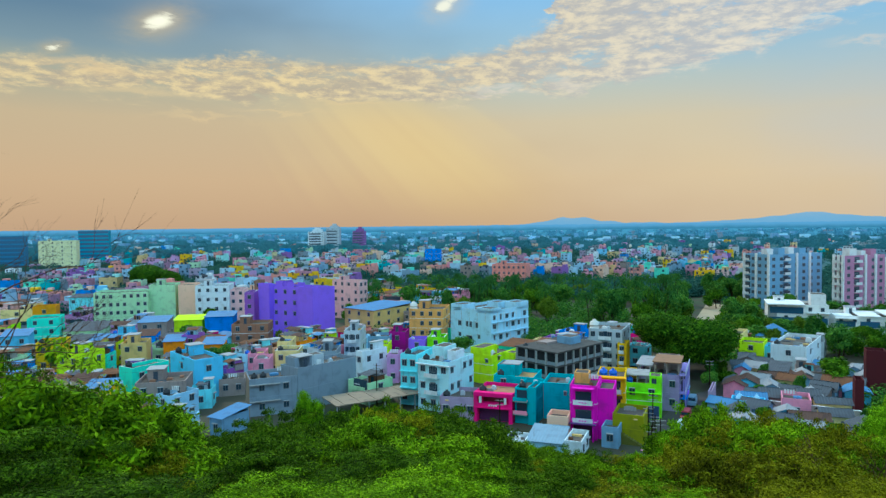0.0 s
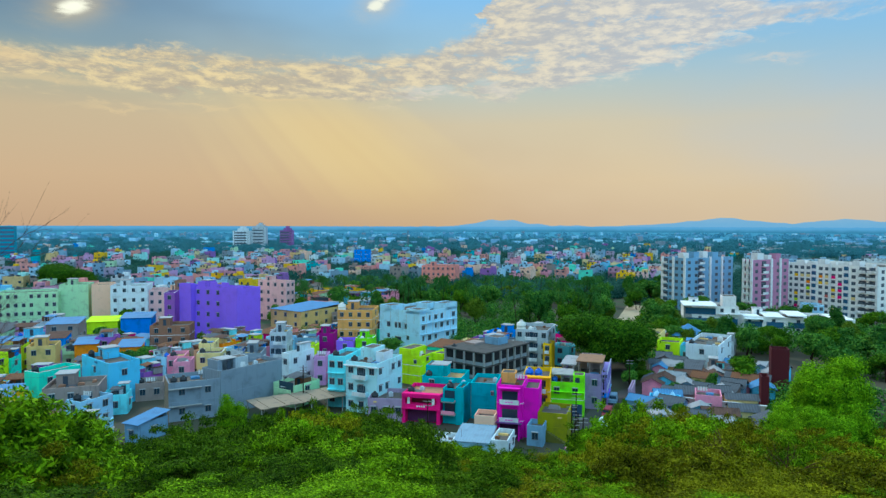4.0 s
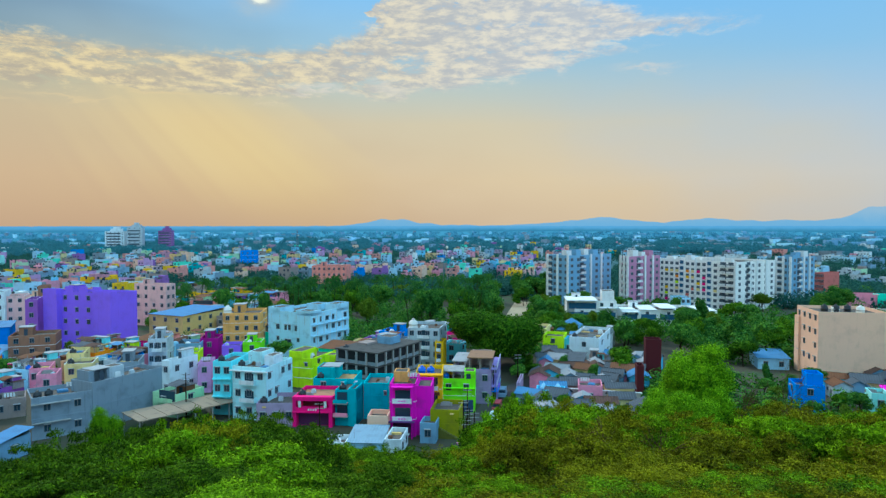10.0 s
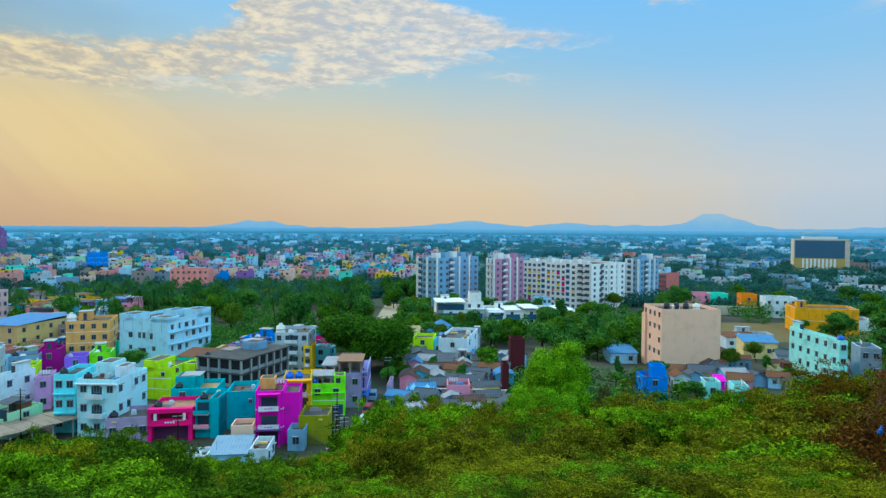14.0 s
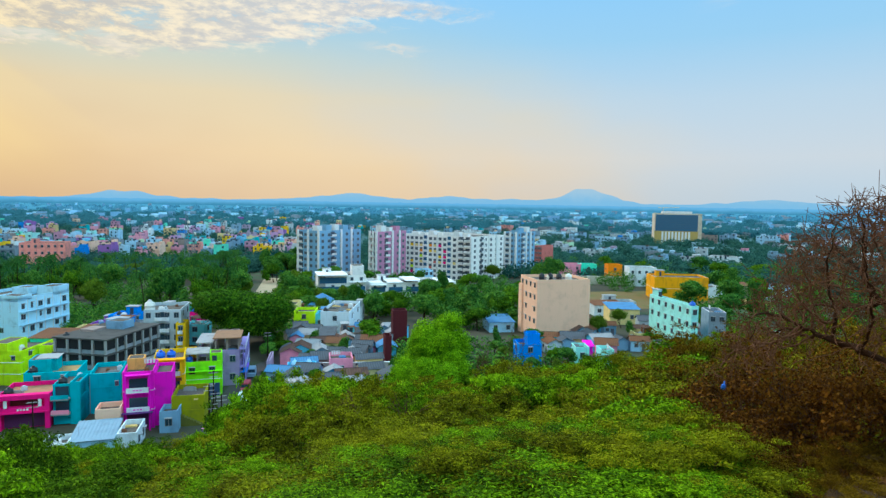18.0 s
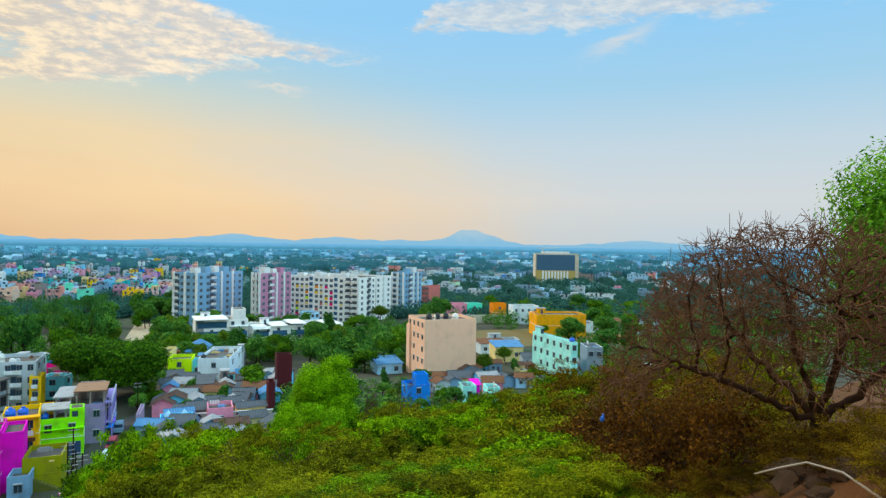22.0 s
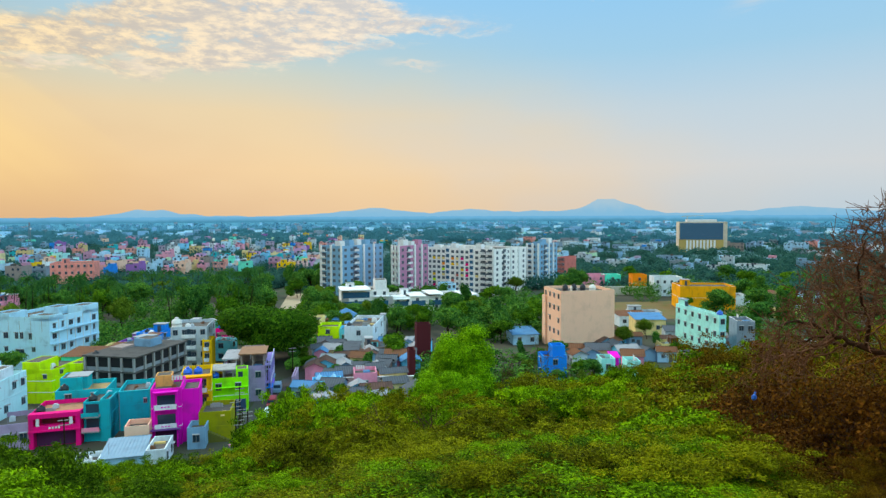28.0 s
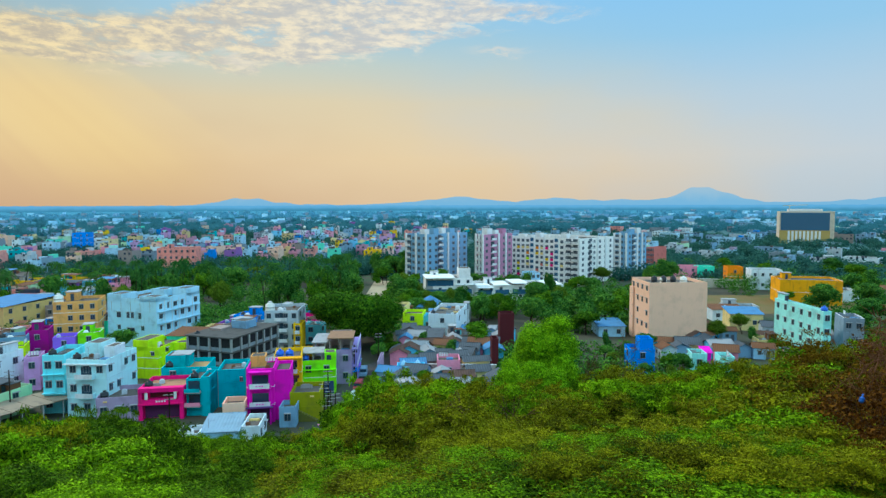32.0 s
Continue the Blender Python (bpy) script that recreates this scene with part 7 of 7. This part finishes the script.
def bare_tree(name, x, y, stems, seed, label, depth, reach, twig=0.0, rad=0.12, leaf=None, leaf_n=0, kids=(2, 3), spread=0.75, shrink=0.74, up=0.12, fine=0):
    """A leafless tree: stems given as directions, each forking into ever finer twigs."""
    r = np.random.default_rng(seed)
    root = thing(name, pose(x, y, hill(x, y)), label, "tree")
    tips = []
    for dx, dy, dz, length in stems:
        g = Geo()
        limbs(g, Vector((0, 0, -0.2)), Vector((dx, dy, dz)).normalized(), length, rad, depth, r, spread, up, tips, kids, 6, shrink, 0.66, fine)
        part("limb", g.mesh("limb", [TWIG if depth > 3 else BARK], True), root)
    if leaf:
        r.shuffle(tips)
        blobs = [(t.x, t.y, t.z, 0.22, 0.8) for t in tips[:leaf_n]]
        part("dry_foliage", leaf_mesh("dry_foliage", leaf_arrays(blobs, 420, 0.06, r, 1.8, 0.6, 0.1), [leaf]), root)
    return root


def umbrella_tree(az0, dist):
    """A leafless thorn tree: stem forks low and its branches seek the light under an umbrella-shaped crown."""
    r = np.random.default_rng(71)
    x, y = polar(az0, dist)
    base = hill(x, y)
    left = np.array((-math.cos(radians(az0)), math.sin(radians(az0)), 0))
    away = np.array((math.sin(radians(az0)), math.cos(radians(az0)), 0))
    up = np.array((0, 0, 1.0))
    fork = H - dist * math.tan(radians(12.9)) - base
    # height of the crown's top and underside over the reach to the left, in metres above the base
    roof = [(-2.2, 2.6), (-1.2, 2.88), (-0.2, 3.02), (0.65, 3.05), (1.3, 2.86), (1.75, 2.52), (2.1, 1.95), (2.4, 1.35), (2.6, 0.9)]
    pts = []
    while len(pts) < 10500:
        l, q, e = r.uniform(-2.2, 2.6), r.normal() * 0.9, r.uniform(0.6, 3.4)
        top = interp(roof, l) - 0.12 - 0.14 * q * q + r.normal() * 0.07
        low = 0.25 + 0.34 * (top - 0.6) if l < 1.2 else max(0.35, top - 1.35)
        if abs(q) < 2.0 and low < e < top and r.random() < 0.35 + 0.65 * (e - low) / max(0.1, top - low):
            pts.append(left * l + away * q + up * (e + fork - 0.43))
    pts = np.array(pts)
    nodes, parent = [np.array((0, 0, -0.2)), up * fork * 0.5, up * fork], [-1, 0, 1]
    # the main limbs
    for path in (((0.35, 0.0, 0.45), (0.75, 0.1, 0.75), (1.05, 0.15, 1.15)), ((0.1, 0.2, 0.5), (0.3, 0.35, 1.0), (0.35, 0.4, 1.5)), ((-0.15, -0.1, 0.5), (-0.25, -0.1, 1.1), (-0.2, -0.2, 1.6)),
                 ((-0.45, 0.15, 0.4), (-0.9, 0.25, 0.95)), ((0.5, -0.3, 0.25), (1.1, -0.4, 0.5), (1.6, -0.4, 0.62))):
        last = 2
        at = nodes[2]
        for l, q, e in path:
            goal = up * fork + left * l + away * q + up * e
            n = 5
            for k in range(1, n + 1):
                nodes.append(at + (goal - at) * k / n + r.normal(size=3) * 0.025)
                parent.append(last)
                last = len(nodes) - 1
            at = goal
    step, alive, seen = 0.085, pts, 0
    near, best = np.zeros(len(pts), int), np.full(len(pts), 1e9)
    for it in range(70):
        nd = np.array(nodes)
        fresh = nd[seen:]
        if not len(fresh):
            break
        dist2 = np.sqrt(((alive[:, None, :] - fresh[None]) ** 2).sum(2))
        j = dist2.argmin(1)
        less = dist2[np.arange(len(alive)), j]
        near, best = np.where(less < best, j + seen, near), np.minimum(best, less)
        seen = len(nd)
        grow = {}
        for i, j, far in zip(range(len(alive)), near, best):
            if far < 1.4:
                v = (alive[i] - nd[j]) / far
                grow[j] = grow.get(j, 0) + v
        for j, v in grow.items():
            v = v / max(1e-6, np.linalg.norm(v)) + r.normal(size=3) * 0.22
            nodes.append(nd[j] + v / np.linalg.norm(v) * step)
            parent.append(int(j))
        keep = best > 0.10
        alive, near, best = alive[keep], near[keep], best[keep]
        if len(alive) < 20:
            break
    kids = [[] for _ in nodes]
    for i, p in enumerate(parent):
        if p >= 0:
            kids[p].append(i)
    load = [0.0] * len(nodes)
    for i in range(len(nodes) - 1, -1, -1):
        load[i] = max(0.0045 ** 2.2, sum(load[k] for k in kids[i]))
    rad = [v ** (1 / 2.2) for v in load]
    big = 0.062 / rad[2]
    rad = [min(0.075, q * (1 + (big - 1) * min(1, q / rad[2]) ** 0.7)) for q in rad]
    root = thing("bare_thorn_tree", pose(x, y, base), "leafless brown thorn tree with an umbrella crown of fine twigs", "tree")

    def chain(g, i, owner):
        """Draws the branch that starts at node i, then its side branches."""
        stack = [(parent[i], i)]
        while stack:
            p, i = stack.pop()
            line, rr = [nodes[p], nodes[i]], [rad[i], rad[i]]
            while kids[i]:
                ordered = sorted(kids[i], key=lambda k: -load[k])
                stack.extend((i, k) for k in ordered[1:])
                i = ordered[0]
                line.append(nodes[i])
                rr.append(rad[i])
            g.tube(line, rr, 6 if rr[0] > 0.03 else 4 if rr[0] > 0.012 else 3, 0 if rr[0] > 0.02 else 1, caps=False)
            for k in range(4 if rr[-1] < 0.02 else 0):
                v = line[-1] - line[-2]
                v = v / max(1e-6, np.linalg.norm(v)) + r.normal(size=3) * 0.55 + up * 0.15
                g.tube([line[-1 - k % 2], line[-1 - k % 2] + v * r.uniform(0.06, 0.15)], [0.0050, 0.0030], 3, 1, caps=False)

    g = Geo()
    g.tube([nodes[0], nodes[1], nodes[2]], [0.13, 0.085, 0.075], 9, caps=False)
    part("trunk", g.mesh("trunk", [BARK], True), root)
    for i in kids[2]:
        g = Geo()
        chain(g, i, root)
        part("limb", g.mesh("limb", [LIMB, TWIG_PALE], True), root)
    tips = [i for i in range(len(nodes)) if not kids[i]]
    r.shuffle(tips)
    blobs = [(*nodes[i], 0.12, 0.9) for i in tips[:900] if nodes[i][2] < fork + 1.7]
    part("dry_foliage", leaf_mesh("dry_foliage", leaf_arrays(blobs, 260, 0.03, r, 1.8, 0.6, 0.1, 0.4), [LEAF_DRY]), root)


BAG = (47.6, -14.4)


def right_side():
    # the leafless thorn tree beside the path and its lower neighbours
    umbrella_tree(63.7, 9.6)
    for a, d, s, seed, leaf in ((52.5, 12.5, 0.78, 84, LEAF_DRY), (56.5, 12.8, 0.85, 85, LEAF_DRY), (54, 11.5, 0.62, 72, LEAF_DRY), (50.0, 13.0, 0.66, 73, LEAF_DRY), (46.5, 15, 0.6, 78, LEAF_OLIVE), (57.5, 10.5, 0.42, 79, LEAF_DRY), (50.5, 9.6, 0.36, 80, LEAF_DRY), (45.5, 11.5, 0.42, 81, LEAF_OLIVE)):
        x, y = polar(a, d)
        bare_tree("dry_thorn_bush", x, y, ((-0.8 * s, 0.2, 0.7, s), (-0.2, 0.4, 0.9, s), (0.5, 0.0, 0.8, s), (-0.6, -0.4, 0.5, s)), seed, "dry brown thorn bush with rusty leaves" if leaf is LEAF_DRY else "half-dry thorn bush with yellow brown leaves", 5, 1, rad=0.04, leaf=leaf, leaf_n=900, kids=(2, 3), shrink=0.76, fine=2)
    for a, d, hgt in ((49.5, 8.2, 0.8), (45.5, 9.3, 1.1), (43.5, 12.0, 1.6), (41, 15, 2.2), (44, 18, 2.6), (48, 17, 2.4), (37, 7.5, 0.7), (40, 6.8, 0.6), (43, 7.4, 0.7), (47, 6.6, 0.5), (35, 8.8, 0.9), (39, 9.4, 1.0), (42.5, 9.2, 1.0), (46, 8.4, 0.8), (33, 7.2, 0.6)):
        x, y = polar(a, d)
        place(shrubs[6 if a > 47.5 else (0, 2, 4, 3)[int(a) % 4]], x, y, hill(x, y), a * 31, hgt * 0.28 + 0.12, hgt / 4.0)
    for k in range(16):
        x, y = polar(17 + 2.0 * k, 7.5 + 0.5 * (k % 3))
        place(near_shrubs[(2, 3, 1)[k % 3]], x, y, hill(x, y) - 0.05, k * 67, 0.42, 0.95 / 4.0)
    # tall half-dry scrub lower down behind the bare tree
    for k, a in enumerate(np.arange(44.5, 60, 1.5)):
        for d in (17.0, 23.0, 31.0):
            x, y = polar(a + 0.5 * (d - 23) / 7, d)
            top = H - d * math.tan(radians(10.4 - max(0.0, a - 50) * 0.28 + 1.6 * noise.noise(Vector((a * 0.5, d, 0))) + (1.6 if d < 20 else 0)))
            place(shrubs[(6, 2, 6, 6)[(k + int(d)) % 4]], x, y, hill(x, y), a * 53 + d, 0.8, max(0.3, (top - hill(x, y)) / 4.0))
    x, y = polar(27.6, 63)
    bare_tree("bare_slope_tree", x, y, ((-0.2, 0.2, 1, 3.4), (0.3, 0.1, 1, 3.6), (0.0, -0.1, 1, 3.8)), 74, "greyish leafless tree behind the bright green one", 5, 1, rad=0.10, shrink=0.7, kids=(3, 3), fine=2)
    # small gnarled bare shrub on the slope
    x, y = polar(19.5, 24)
    bare_tree("bare_shrub", x, y, ((-0.5, 0.1, 0.8, 1.2), (0.4, 0.1, 0.9, 1.2)), 75, "gnarled dark leafless shrub on the slope", 4, 1, rad=0.06)
    # the leafy tree at the edge
    x, y = polar(73.0, 11.6)
    t = make_tree("leafy_slope_tree", 76, 4.3, 2.35, LEAF_EDGE, 0.06, 900, "green leafy tree with twiggy branch ends beside the bare tree", "tree", 0.12, 0.8, 0.34, depth=4)
    t.matrix_world = pose(x, y, hill(x, y), 0, 0, 20)
    # left edge: twigs of a leafless tree and a big leafy bush with cream seed heads
    x, y = polar(-56.4, 12.2)
    bare_tree("bare_edge_tree", x, y, ((-0.10, 0.0, 1.0, 2.2), (-0.05, 0.1, 1.0, 2.3), (0.0, -0.05, 1.0, 2.1)), 77, "leafless branches of a tree at the edge of the slope", 6, 1, rad=0.06, kids=(2, 3), spread=0.6, fine=2)
    for a, d, hgt in ((-50, 17, 6.2), (-46, 19, 6.0), (-42.5, 21, 5.8), (-48, 24, 8), (-40, 24, 6.0)):
        x, y = polar(a, d)
        top = H - d * math.tan(radians(interp(CANOPY, a) + 0.4))
        place(shrubs[7 if int(a) % 2 else 1], x, y, hill(x, y), a * 7, 1.15, (top - hill(x, y)) / 4.0)
    r = np.random.default_rng(5)
    x, y = polar(-46.5, 17.5)
    blobs = [(x + r.normal() * 0.9, y + r.normal() * 0.5, H - 17.5 * math.tan(radians(11.2)) - r.uniform(0, 0.6), 0.28, 0.7) for k in range(9)]
    root = thing("seed_heads", pose(0, 0, 0), "cream seed heads on the bush at the slope edge", "plant")
    part("seed_cluster", leaf_mesh("seed_cluster", leaf_arrays(blobs, 260, 0.12, r, 1.3, 0, 0.1), [LEAF_CREAM]), root)
    # a blue plastic bag caught in the dry bush
    g = Geo()
    prof = [(-0.07, 0.012), (-0.05, 0.05), (0.0, 0.062), (0.035, 0.05), (0.06, 0.015), (0.10, 0.028)]
    g.tube([(0.008 * math.sin(9 * k), 0.006 * k, z) for k, (z, _) in enumerate(prof)], [q for _, q in prof], 7)
    ob = new("plastic_bag", g.mesh("plastic_bag", [surface("blue_plastic", (0.02, 0.12, 0.50), 0.4, grime=0.2, streak=False)]))
    x, y = polar(BAG[0], 8.6)
    ob.matrix_world = pose(x, y, H + 8.6 * math.tan(radians(BAG[1])), 10, 34, 30) @ Matrix.Diagonal((0.7, 0.5, 0.6, 1))
    tagged(ob, "small blue plastic bag caught in thorn twigs", "bag")
    # rocks, dead stick
    rr = random.Random(9)
    for k in range(44):
        a, d = rr.uniform(54, 76), rr.uniform(7.4, 13)
        x, y = polar(a, d)
        s = rr.choice((rr.uniform(0.05, 0.15), rr.uniform(0.1, 0.34)))
        g = Geo()
        prof = [(-0.5, 0.6), (0.0, 1.0), (0.35, 0.8), (0.6, 0.35), (0.66, 0.02)]
        g.tube([(rr.uniform(-0.1, 0.1), rr.uniform(-0.1, 0.1), z) for z, _ in prof], [q * rr.uniform(0.85, 1.1) for _, q in prof], 7)
        ob = new("rock", g.mesh("rock", [ROCK]))
        ob.matrix_world = pose(x, y, hill(x, y), rr.uniform(-15, 15), rr.uniform(-15, 15), rr.uniform(0, 360)) @ Matrix.Diagonal((s * 1.4, s, s * 0.8, 1))
        tagged(ob, "rough brown rock half sunk in the earth", "rock", "rocks on the slope")
    # low dry tufts and seedlings between the rocks
    for k in range(46):
        a, d = rr.uniform(52, 76), rr.uniform(6.4, 13.5)
        x, y = polar(a, d)
        place(shrubs[6], x, y, hill(x, y) - 0.04, rr.uniform(0, 360), rr.uniform(0.10, 0.26), rr.uniform(0.05, 0.17))
    pts = []
    for a, d, e in ((59.5, 6.9, -17.3), (61.2, 6.9, -16.6), (63.1, 6.9, -15.9), (65.5, 6.8, -16.2), (68.1, 6.6, -17.6), (70.5, 6.4, -20)):
        x, y = polar(a, d)
        pts.append((x, y, H + d * math.tan(radians(e))))
    g = Geo()
    g.tube(pts, [0.007, 0.010, 0.011, 0.012, 0.012, 0.012], 6)
    ob = new("dead_stick", g.mesh("dead_stick", [surface("pale_stick", (0.34, 0.27, 0.20), 0.8)], True))
    tagged(ob, "pale curved dead stick lying over the rocks", "stick")


right_side()
for src in (*sources, *shrubs, *near_shrubs):
    remove_source(src)
